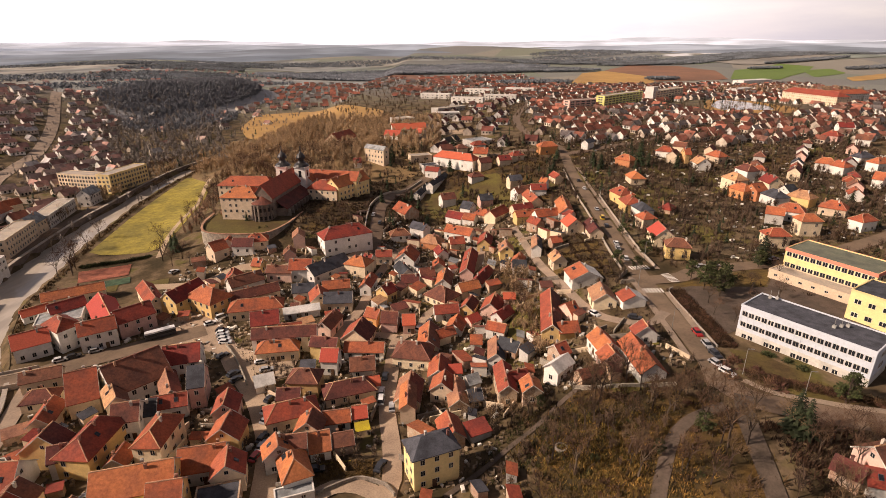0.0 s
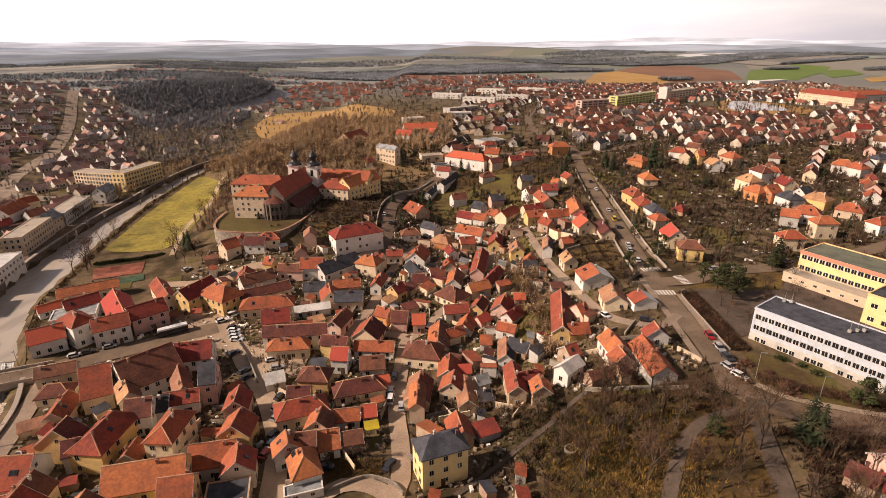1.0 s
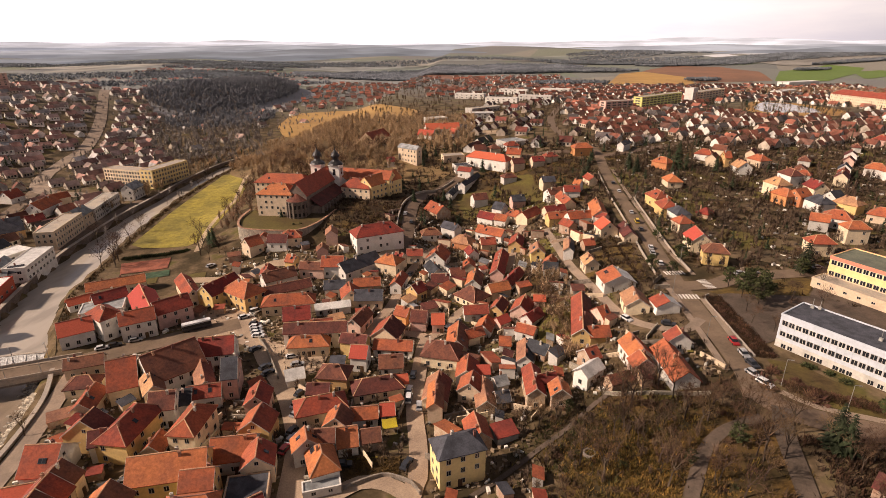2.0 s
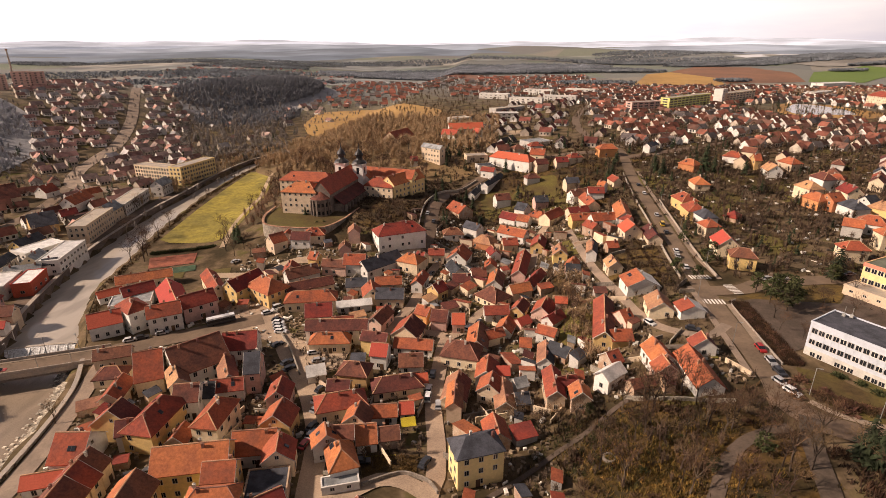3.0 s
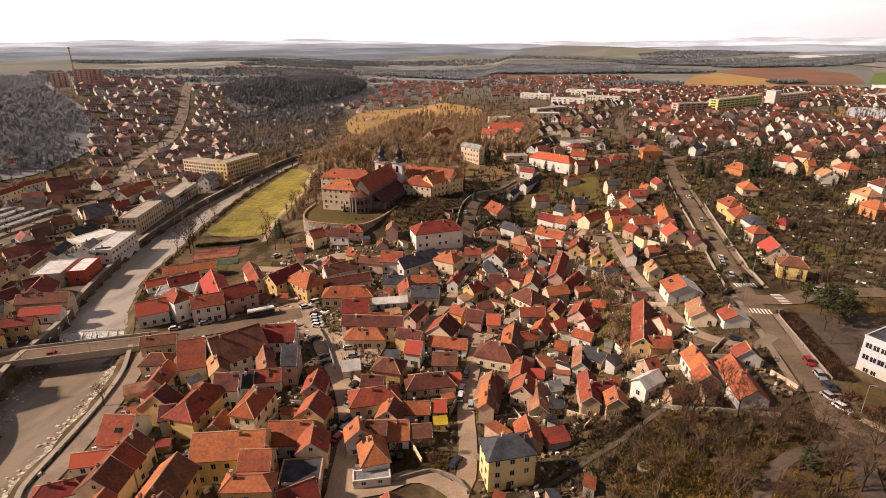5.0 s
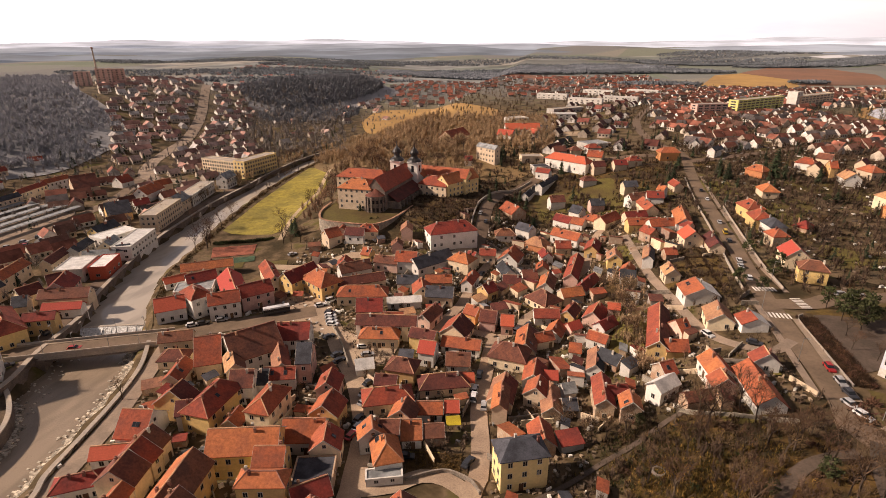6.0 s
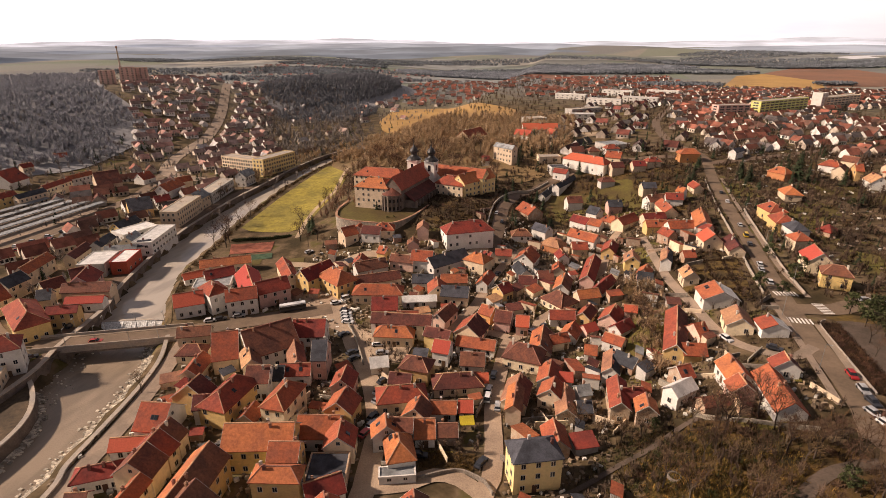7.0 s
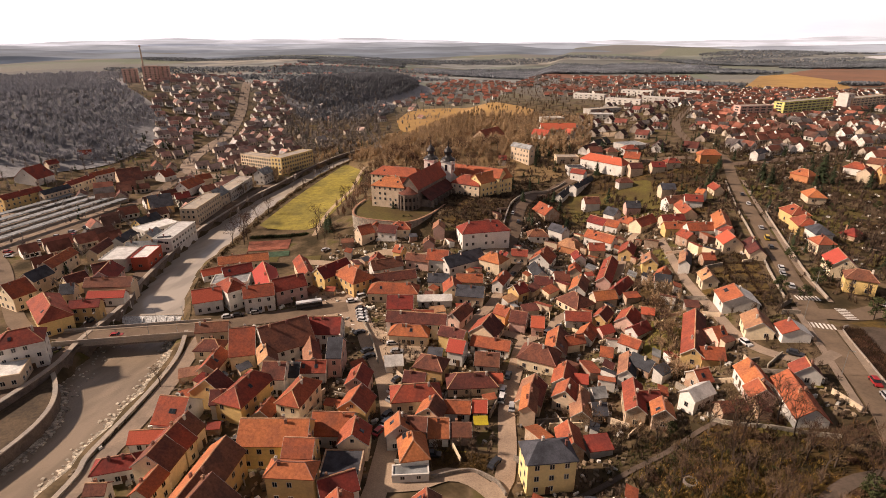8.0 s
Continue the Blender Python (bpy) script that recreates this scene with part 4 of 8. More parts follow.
long_wall("terrace_wall", TERRACE, 0.9, 0, STONE, base=2.5, top=13.4, label="tall old stone terrace wall of the castle")
long_wall("terrace_coping", TERRACE, 1.1, 0, BRICK, base=13.4, top=13.6, label="tiled coping of the terrace wall")


def basilica():
    church = thing("basilica", pose(-86.5, 276.1, 10.1, 0, 0, 81.9), "grey stone basilica with red nave roof and two white towers", "church")
    bm = bmesh.new()
    box(bm, -18, 22, -5.2, 5.2, -4, 13.4)
    part("nave_wall", bm, DARKSTONE, church)
    bm = bmesh.new()
    for s in (-1, 1):
        pts = [(-18.4, 5.7 * s, 13.2), (22, 5.7 * s, 13.2), (22, 0, 19.9), (-18.4, 0, 19.9)]
        slab(bm, pts if s < 0 else pts[::-1], 0.3)
    part("nave_roof", bm, NAVETILES, church, "old red tiled nave roof")
    bm = bmesh.new()
    v = [bm.verts.new(p) for p in ((-18, -5.2, 13.3), (-18, 5.2, 13.3), (-18, 0, 19.7))]
    bm.faces.new((v[0], v[2], v[1]))
    part("gable", bm, DARKSTONE, church)
    for s in (-1, 1):
        bm = bmesh.new()
        box(bm, -14, 20, min(5.2 * s, 10.5 * s), max(5.2 * s, 10.5 * s), -5, 7.2)
        part("aisle_wall", bm, DARKSTONE, church)
        bm = bmesh.new()
        pts = [(-14.4, 11 * s, 7.1), (20.4, 11 * s, 7.1), (20.4, 5.2 * s, 11), (-14.4, 5.2 * s, 11)]
        slab(bm, pts if s < 0 else pts[::-1], 0.3)
        part("aisle_roof", bm, ROOF["d"], church)
        for k in range(9):
            bm = bmesh.new()
            u = -13 + k * 4.0
            box(bm, u - 0.5, u + 0.5, min(10.5 * s, 12.2 * s), max(10.5 * s, 12.2 * s), -5, 6.5, taper=0.12)
            part("buttress", bm, DARKSTONE, church)
            if k < 8:
                bm = bmesh.new()
                y = 10.5 * s
                turned(bm, [(0.75, 0), (0.75, 0.08)], 10)
                box(bm, -0.75, 0.75, -2.6, 0, 0, 0.08)
                for q in bm.verts:
                    q.co = Vector((q.co.x + u + 2, y + q.co.z * s * 0.8, q.co.y + 4.6))
                part("arched_window", bm, GLASS, church)
    # apse towards the town
    bm = bmesh.new()
    turned(bm, [(4.9, -6), (4.9, 10.5), (5.2, 10.6), (5.2, 11.1)], 16, at=(-18, 0))
    part("apse", bm, DARKSTONE, church)
    bm = bmesh.new()
    turned(bm, [(5.4, 11.1), (3.0, 12.6), (0.2, 14.2)], 16, at=(-18, 0))
    part("apse_roof", bm, ROOF["d"], church)
    for k in range(7):
        a = radians(110 + k * 23.3)
        bm = bmesh.new()
        box(bm, -0.45, 0.45, -0.45, 0.45, -6, 10.4, taper=0.05)
        for q in bm.verts:
            q.co = Matrix.Translation((-18 + 5.1 * math.cos(a), 5.1 * math.sin(a), 0)) @ Matrix.Rotation(a, 4, "Z") @ q.co
        part("buttress", bm, DARKSTONE, church)
        for z in (4.2, 8.2):
            bm = bmesh.new()
            box(bm, -0.06, 0.08, -0.55, 0.55, z - 0.9, z + 0.9)
            for q in bm.verts:
                q.co = Matrix.Translation((-18 + 4.86 * math.cos(a + 0.2), 4.86 * math.sin(a + 0.2), 0)) @ Matrix.Rotation(a + 0.2, 4, "Z") @ q.co
            part("apse_window", bm, GLASS, church)
    # two towers at the west front, with dark onion helms
    for s in (-1, 1):
        bm = bmesh.new()
        box(bm, 18.6, 24.6, 5.4 * s - 3.0, 5.4 * s + 3.0, -3, 20.4)
        box(bm, 18.3, 24.9, 5.4 * s - 3.3, 5.4 * s + 3.3, 20.4, 21.0)
        tower = part("tower", bm, WALL["w"], church, "white tower with a dark onion helm")
        bm = bmesh.new()
        turned(bm, [(4.3, 21.0), (3.7, 21.9), (2.2, 22.9), (1.7, 23.7), (1.7, 24.8), (2.3, 25.0), (2.5, 25.9), (1.8, 27.3), (0.8, 28.3), (0.3, 29.3), (0.1, 32)], 12, at=(21.6, 5.4 * s))
        part("helm", bm, HELM, tower)
        for facing in (0, 90, 180, 270):
            bm = bmesh.new()
            box(bm, -0.75, 0.75, -3.06, -2.98, 15.4, 18.8)
            for q in bm.verts:
                q.co = Matrix.Translation((21.6, 5.4 * s, 0)) @ Matrix.Rotation(radians(facing), 4, "Z") @ q.co
            part("belfry_window", bm, GLASS, tower)
    return church


basilica()
long_wall("mount_wall", [(-38, 246), (-39, 270), (-38, 290), (-30, 322), (-14, 348)], 0.5, 1.4, CONCRETE, 2, label="pale wall beside the castle road")

# ---- school and other flat-roofed buildings ----
school = block(99.3, 128.7, -53.2, 32.2, 12.3, 10.4, SCHOOLWHITE, ROOF["k"], "white three-storey school with bands of dark windows", 0, 1.75, (1.62, 1.95), "school", "school", 14.2)
for z in (5.0, 8.25):
    for facing, away, n in ((0, 6.15, 18), (180, 6.15, 18), (90, 16.1, 2), (270, 16.1, 2)):
        for k in range(n):
            shared("window", WINDOW, school, pose(0, 0, 0, 0, 0, facing) @ pose((k - n / 2 + 0.5) * 1.73, -away, z) @ Matrix.Diagonal((1.5, 1, 1.5, 1)))
for k in (-8, -7, -4.5, -3.6, -2.7, -0.5, 0.4, 1.3, 4, 5.2, 7.5):
    shared("window", WINDOW, school, pose(k * 1.73, -6.162, 1.5) @ Matrix.Diagonal((1.35, 1, 1.35, 1)))
bm = bmesh.new()
for u, v in ((-13, 4), (-11.5, 5), (6, 1), (7, 2.4), (5, -1)):
    box(bm, u - 0.4, u + 0.4, v - 0.3, v + 0.3, 10.7, 11.5)
    turned(bm, [(0.06, 11.5), (0.05, 13.6)], 5, at=(u, v))
part("antenna_mast", bm, RAIL, school)
part("plinth", box(bmesh.new(), -16.112, 16.112, -6.162, 6.162, -3, 3.1), WALL["g"], school, "grey rendered ground floor")
for u in np.arange(-15.57, 15.7, 1.73):
    part("pier", box(bmesh.new(), u - 0.06, u + 0.06, -6.24, -6.15, 4.1, 9.1), SCHOOLWHITE, school)
wing = block(137.1, 173.4, -58.6, 28.5, 15, 8.6, WALL["v"], GREENFELT, "yellow and pink school wing with a flat grey roof", 2, 1.9, (1.7, 1.7), "school_wing", "school", 16.4, 2.4)
for z0, z1 in ((7.8, 9.04), (-3, 2.0)):
    bm = bmesh.new()
    for a in ((-14.4, 14.4, -7.64, -7.5), (-14.4, 14.4, 7.5, 7.64), (-14.4, -14.25, -7.5, 7.5), (14.25, 14.4, -7.5, 7.5)):
        box(bm, *a, z0, z1)
    part("pink_band", bm, SALMON, wing, "salmon pink painted band")
block(127.6, 167.6, -58.6, 30, 7, 3.0, WALL["c"], CONCRETE, "low flat-roofed annex of the school", 1, 4, (1.2, 0.8), "school_annex", "school", 15.2)
block(132.2, 146.5, -58, 12, 14, 9.2, WALL["v"], ROOF["k"], "yellow flat-roofed school block", 2, 3.2, (1.9, 1.5), "school_block", "school", 15.2)
block(-160, 96, 35, 12, 9, 4.0, WALL["c"], ROOF["W"], "low pale building on the quay", 1, 2.6, (1.2, 1.5), "riverside_annex", "building", 1.2)
block(-241, 362, -14, 40, 10, 11, WALL["c"], CONCRETE, "cream four-storey school with many windows", 4, 2.4, (1.5, 1.7), "long_school", "school", 1.5, sides=(0,))
block(-221.5, 370, 79, 36, 10, 12, WALL["v"], CONCRETE, "yellowish four-storey block by the river", 4, 2.6, (1.5, 1.7), "riverside_school", "school", 1.5, sides=(0, 270))
block(-210, 249, 104, 32, 9, 9, WALL["c"], CONCRETE, "long cream riverside block with a flat roof", 3, 2.5, (1.1, 1.5), "riverside_block", "building", 1.2, sides=(0, 270))
block(-221, 296, 103, 36, 9, 7, WALL["w"], CONCRETE, "white riverside block with a flat roof", 2, 2.5, (1.3, 1.5), "riverside_block", "building", 1.2, sides=(0, 270))
block(-210, 214, 72, 18, 11, 6, WALL["w"], ROOF["W"], "white workshop with a flat pale roof", 2, 3, (1.6, 1.2), "workshop", "building", 1.2)
block(-194, 208.5, 105, 26, 9, 6.5, WALL["w"], ROOF["W"], "white riverside workshop with a flat pale roof", 2, 3, (1.6, 1.2), "workshop", "building", 1.2)
block(-197, 178, 110, 16, 11, 5.5, WALL["g"], ROOF["W"], "low grey hall with a flat pale roof", 1, 4, (1.6, 1.2), "hall", "building", 1.2)
block(-187.3, 182.5, 110, 15, 7, 5.5, ROOF["R"], ROOF["W"], "red-clad hall by the river", 1, 4, (1.6, 1.2), "hall", "building", 1.2)
block(-135, 170, 25, 14, 9, 4, WALL["w"], ROOF["g"], "low grey flat-roofed annex", 1, 3, (1.6, 1.2), "annex", "building", 1.2)
block(157, 637, 26, 38, 11, 11, WALL["p"], CONCRETE, "pinkish four-storey apartment block", 4, 7, (5.2, 1.5), "apartment_block", "apartments", sides=(0, 270))
block(218, 686, 44, 92, 11, 14, LIMEYELLOW, CONCRETE, "yellow-green five-storey apartment block", 5, 8, (6.2, 1.5), "apartment_block", "apartments", sides=(0, 270))
block(270, 725, 44, 12, 11, 19, WALL["w"], CONCRETE, "white end stair tower of the apartments", 5, 4.2, (1.6, 1.3), "apartment_block", "apartments", sides=(0,))
block(300, 752, 44, 78, 11, 14, WALL["c"], CONCRETE, "beige five-storey apartment block", 5, 8, (6.2, 1.5), "apartment_block", "apartments", sides=(0, 270))
block(555, 1012, 26, 75, 22, 8, WALL["w"], ROOF["W"], "long white hall with a pale flat roof", 1, 6, (3, 2), "white_hall", "building", sides=(0,))
block(455, 860, 40, 60, 14, 6, WALL["w"], ROOF["W"], "long low white workshop", 1, 5, (3, 1.6), "white_hall", "building", sides=(0,))
block(318, 800, 40, 46, 12, 6, WALL["w"], ROOF["W"], "long low white workshop", 1, 5, (3, 1.6), "white_hall", "building", sides=(0,))
block(-40, 552, 37, 20, 14, 6, WALL["w"], CONCRETE, "white flat-roofed workshop on the hill", 2, 5, (2.6, 1.3), "hill_hall", "building", sides=(0,))
block(6, 594, 7, 25, 12, 6, WALL["w"], ROOF["W"], "long white flat-roofed hall on the hill", 2, 5, (2.6, 1.3), "hill_hall", "building", sides=(0,))
block(8, 654, 42, 45, 12, 5, WALL["g"], CONCRETE, "grey flat-roofed hall on the hill", 1, 5, (2.6, 1.3), "hill_hall", "building", sides=(0,))
block(-16, 381, 16, 15, 9, 4, WALL["c"], CONCRETE, "low beige flat-roofed workshop", 1, 5, (2.6, 1.3), "hill_hall", "building", sides=(0,))
block(-9, 364, 22, 11, 8, 4, WALL["w"], ROOF["k"], "low white flat-roofed house", 1, 5, (2.6, 1.3), "hill_house", "building", sides=(0,))
block(34, 747, -18, 44, 10, 7, WALL["w"], ROOF["W"], "long white terrace of flat-roofed homes", 2, 7, (2.6, 1.2), "terrace_block", "building", sides=(0,))
block(79, 762, -18, 44, 10, 7, WALL["w"], ROOF["W"], "long white terrace of flat-roofed homes", 2, 7, (2.6, 1.2), "terrace_block", "building", sides=(0,))
block(57, 867, -18, 44, 10, 7, WALL["w"], ROOF["W"], "long white terrace of flat-roofed homes", 2, 7, (2.6, 1.2), "terrace_block", "building", sides=(0,))
block(121, 876, -18, 44, 10, 7, WALL["w"], ROOF["W"], "long white terrace of flat-roofed homes", 2, 7, (2.6, 1.2), "terrace_block", "building", sides=(0,))
block(-9, 809, -18, 44, 10, 7, WALL["w"], ROOF["W"], "long white terrace of flat-roofed homes", 2, 7, (2.6, 1.2), "terrace_block", "building", sides=(0,))
block(28, 422, 35, 19, 16, 4, WALL["g"], ROOF["g"], "low grey workshop with a sheet-metal roof", 1, 5, (2.6, 1.3), "hill_hall", "building", sides=(0,))
house(-30, 489, 14, 30, 11, 5, "g", "R", "w", "white works building under a red roof", "works", "works_building", group="works")
house(458, 690, -80, 84, 17, 12, "h", "o", "c", "long monastery with an orange hipped roof", "monastery", "monastery", 20.5, 0.6, group="monastery")
house(505, 705, 10, 60, 15, 11, "h", "o", "w", "side wing of the monastery with an orange roof", "monastery", "monastery_wing", 20.5, 0.6, group="monastery")
for x, y, tall in ((-585, 604, 17), (-570, 622, 20), (-566, 640, 19)):
    block(x, y, 42, 18, 12, tall, WALL["p"], CONCRETE, "salmon-coloured tower block on the far hill", 7, 5.6, (2.2, 1.4), "tower_block", "apartments", sides=(0,))
stack = thing("factory_chimney", pose(-585, 628, high(-585, 628)), "tall slender boiler-house chimney on the hill", "chimney")
bm = bmesh.new()
turned(bm, [(1.5, -2), (1.1, 22), (0.75, 45)], 12)
part("shaft", bm, CONCRETE, stack)
bm = bmesh.new()
turned(bm, [(1.2, 43.5), (1.2, 45.4), (0.8, 45.6)], 12)
part("crown", bm, BRICK, stack)

# ---- the houses of the old town and the villas round it ----
# other 'r' or 'd' puts the sunless slope's shade into darker tiles
house(92.1, 199.1, -14, 8.9, 6.6, 5.3, 'h', 'd', 'y')
house(91.5, 214.6, -94, 10.6, 8.2, 4.6, 'g', 'R', 'c')
house(92.5, 235.6, -77, 6.8, 6.6, 5, 'h', 'o', 'c')
house(95.9, 249.9, -82, 9.3, 6.9, 5, 'h', 'k', 'w')
house(93.8, 260.4, -89, 11.1, 8.2, 5, 'h', 'r', 'y')
house(94.5, 277.1, -78, 11.1, 8.2, 5, 'h', 'r', 'y')
house(113.8, 314.1, -89, 11.1, 8.2, 3.5, 'h', 'o', 'c')
house(111.4, 257.8, -50, 6.1, 6.6, 2.5, 'h', 'r', 'b')
house(152.5, 369.4, -37, 11.1, 8.2, 4, 'h', 'r', 'w')
house(160.8, 356.2, -2, 3.8, 8.0, 6, 'g', 'r', 'y')
house(165.0, 342.8, -91, 11.1, 8.2, 4, 'g', 't', 'w')
house(182.3, 357.8, -71, 11.1, 8.2, 4, 'h', 'o', 'c')
house(137.0, 210.5, -1, 8.9, 6.6, 5.5, 'h', 'o', 'c')
house(159.1, 225.0, -1, 8.9, 6.6, 7, 'h', 'o', 'c')
house(190.2, 253.2, -43, 11.1, 8.2, 4, 'h', 'o', 'c')
house(187.6, 230.3, 18, 8.9, 6.6, 5, 'h', 'r', 'w')
house(164.7, 245.6, -34, 11.1, 8.2, 5, 'h', 'o', 'w')
house(171.3, 270.6, -82, 11.1, 8.2, 5, 'h', 'k', 'w')
house(166.5, 280.3, 24, 8.0, 8.0, 5.5, 'g', 'r', 'o')
house(160.7, 283.2, -72, 10.8, 8.0, 5, 'h', 'o', 'o')
house(163.6, 297.1, -76, 11.1, 8.2, 7, 'h', 't', 'c')
house(182.4, 319.6, -80, 11.1, 8.2, 6, 'h', 'd', 'w')
house(184.6, 297.8, -90, 10.8, 8.0, 5, 'g', 'r', 'c')
house(184.0, 268.6, -58, 11.1, 8.2, 5, 'h', 't', 'y')
house(182.4, 278.4, 26, 7.3, 8.0, 5, 'g', 'k', 'w')
house(272.2, 334.1, 14, 11.1, 8.2, 6, 'h', 'o', 'w')
house(241.2, 337.2, -38, 11.1, 8.2, 5, 'h', 'o', 'w')
house(245.6, 330.5, -72, 11.1, 8.2, 5, 'h', 'o', 'w')
house(273.1, 350.5, 16, 11.1, 8.2, 5, 'h', 'k', 'w')
house(249.4, 302.7, -50, 5.2, 8.2, 5, 'g', 'o', 'w')
house(291.5, 407.9, -60, 11.1, 8.2, 5, 'h', 'r', 'p')
house(329.0, 449.2, -11, 11.1, 8.2, 5, 'g', 'r', 'w')
house(119.7, 351.1, -51, 10.8, 8.0, 4, 'h', 'o', 'o')
house(-97.4, 94.2, 8, 7.5, 10.6, 4, 'g', 'r', 'w')
house(-97.9, 85.2, 20, 9.0, 4.5, 3, 'g', 'R', 'w')
house(-89.5, 87.7, -86, 3.5, 8.1, 5.5, 'g', 'd', 'c')
house(-88.8, 83.0, -86, 3.8, 8.9, 5.5, 'g', 'r', 'c')
house(-88.1, 77.2, -82, 6.2, 8.9, 5.5, 'g', 'd', 'c')
house(-84.4, 70.3, -83, 6.8, 4.2, 5.5, 'g', 'r', 'c')
house(-97.3, 74.9, 31, 10.1, 4.9, 4, 'h', 'r', 'w')
house(-95.5, 67.5, 19, 4.1, 3.3, 4, 'g', 'd', 'w')
house(-65.8, 90.6, 15, 15.8, 9.1, 7, 'g', 'o', 'y')
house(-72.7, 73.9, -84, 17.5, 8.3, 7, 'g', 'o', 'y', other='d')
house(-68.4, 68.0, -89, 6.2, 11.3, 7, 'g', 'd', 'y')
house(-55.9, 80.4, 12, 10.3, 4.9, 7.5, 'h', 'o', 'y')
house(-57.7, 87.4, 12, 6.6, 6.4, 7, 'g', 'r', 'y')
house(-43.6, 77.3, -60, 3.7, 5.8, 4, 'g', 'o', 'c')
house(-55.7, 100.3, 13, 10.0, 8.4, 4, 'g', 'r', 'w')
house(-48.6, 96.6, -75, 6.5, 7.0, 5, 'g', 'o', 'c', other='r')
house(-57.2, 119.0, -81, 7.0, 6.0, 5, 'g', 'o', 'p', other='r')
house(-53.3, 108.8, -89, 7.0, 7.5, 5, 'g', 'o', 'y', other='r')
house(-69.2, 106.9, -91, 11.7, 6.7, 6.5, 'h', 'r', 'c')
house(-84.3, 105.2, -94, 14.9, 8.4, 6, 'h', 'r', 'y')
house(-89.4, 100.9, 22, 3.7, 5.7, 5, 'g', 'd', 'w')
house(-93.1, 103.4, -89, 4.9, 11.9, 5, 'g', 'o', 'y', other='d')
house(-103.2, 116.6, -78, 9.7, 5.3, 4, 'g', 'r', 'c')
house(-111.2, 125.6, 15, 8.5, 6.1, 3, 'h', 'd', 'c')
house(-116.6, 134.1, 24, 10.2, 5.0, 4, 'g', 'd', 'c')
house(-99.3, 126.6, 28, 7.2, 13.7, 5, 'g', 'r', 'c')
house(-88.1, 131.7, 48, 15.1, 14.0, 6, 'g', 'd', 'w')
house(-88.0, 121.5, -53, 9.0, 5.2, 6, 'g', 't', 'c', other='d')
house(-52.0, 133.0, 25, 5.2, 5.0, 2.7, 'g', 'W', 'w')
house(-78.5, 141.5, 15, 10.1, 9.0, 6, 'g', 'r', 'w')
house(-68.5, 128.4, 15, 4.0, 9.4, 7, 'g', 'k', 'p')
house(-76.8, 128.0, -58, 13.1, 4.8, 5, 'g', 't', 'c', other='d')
house(-73.5, 121.7, 17, 8.6, 5.3, 4, 'g', 'r', 'w')
house(-80.6, 114.4, 15, 6.1, 7.4, 6, 'g', 'd', 'w')
house(-77.5, 119.0, 15, 3.5, 6.6, 4, 'g', 'k', 'w')
house(-34.1, 97.5, -65, 8.6, 6.4, 4.2, 'h', 'o', 'w', pitch=0.95)
house(-38.9, 102.0, -67, 4.7, 6.9, 5, 'g', 'o', 'g')
house(-35.9, 104.5, 10, 6.0, 5.0, 5, 'g', 'd', 'g')
house(-30.4, 106.9, 15, 4.8, 7.1, 3, 'g', 'o', 'w')
house(-24.8, 107.7, 15, 4.7, 4.8, 3, 'g', 'd', 'b')
house(-27.9, 116.2, 11, 6.7, 4.8, 3, 'g', 'r', 'w')
house(-22.2, 118.1, 12, 3.5, 4.9, 3, 'g', 'R', 'w')
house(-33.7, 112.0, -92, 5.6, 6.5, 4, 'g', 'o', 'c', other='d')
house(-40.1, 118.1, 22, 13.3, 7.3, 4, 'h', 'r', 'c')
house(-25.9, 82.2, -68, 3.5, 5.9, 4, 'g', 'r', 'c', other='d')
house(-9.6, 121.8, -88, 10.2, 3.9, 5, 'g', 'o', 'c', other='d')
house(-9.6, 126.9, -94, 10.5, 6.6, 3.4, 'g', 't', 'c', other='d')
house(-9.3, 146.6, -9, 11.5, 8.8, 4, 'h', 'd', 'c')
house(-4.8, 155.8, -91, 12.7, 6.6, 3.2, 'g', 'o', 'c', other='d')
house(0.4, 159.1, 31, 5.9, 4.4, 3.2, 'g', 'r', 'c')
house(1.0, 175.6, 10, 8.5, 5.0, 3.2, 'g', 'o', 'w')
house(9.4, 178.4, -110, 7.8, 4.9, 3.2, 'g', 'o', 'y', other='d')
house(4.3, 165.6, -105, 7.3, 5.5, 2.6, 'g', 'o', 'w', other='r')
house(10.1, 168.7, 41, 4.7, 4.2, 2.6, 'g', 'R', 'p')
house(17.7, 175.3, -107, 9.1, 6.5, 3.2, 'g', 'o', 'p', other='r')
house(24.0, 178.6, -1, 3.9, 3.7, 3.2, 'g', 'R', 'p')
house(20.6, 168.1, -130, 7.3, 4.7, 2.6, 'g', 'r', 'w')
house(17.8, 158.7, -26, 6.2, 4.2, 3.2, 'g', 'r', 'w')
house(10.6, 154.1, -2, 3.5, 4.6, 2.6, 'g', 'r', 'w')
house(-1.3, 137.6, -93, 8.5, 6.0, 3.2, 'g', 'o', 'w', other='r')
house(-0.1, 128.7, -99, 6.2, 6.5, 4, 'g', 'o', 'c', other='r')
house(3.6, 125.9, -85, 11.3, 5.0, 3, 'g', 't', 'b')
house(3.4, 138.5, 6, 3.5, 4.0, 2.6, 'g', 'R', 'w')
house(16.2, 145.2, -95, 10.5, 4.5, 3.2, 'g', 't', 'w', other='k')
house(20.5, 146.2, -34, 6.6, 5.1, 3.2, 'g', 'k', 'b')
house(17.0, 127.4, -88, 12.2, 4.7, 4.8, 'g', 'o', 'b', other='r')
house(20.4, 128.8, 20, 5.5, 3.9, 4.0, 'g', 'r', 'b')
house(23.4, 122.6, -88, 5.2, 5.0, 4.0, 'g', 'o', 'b')
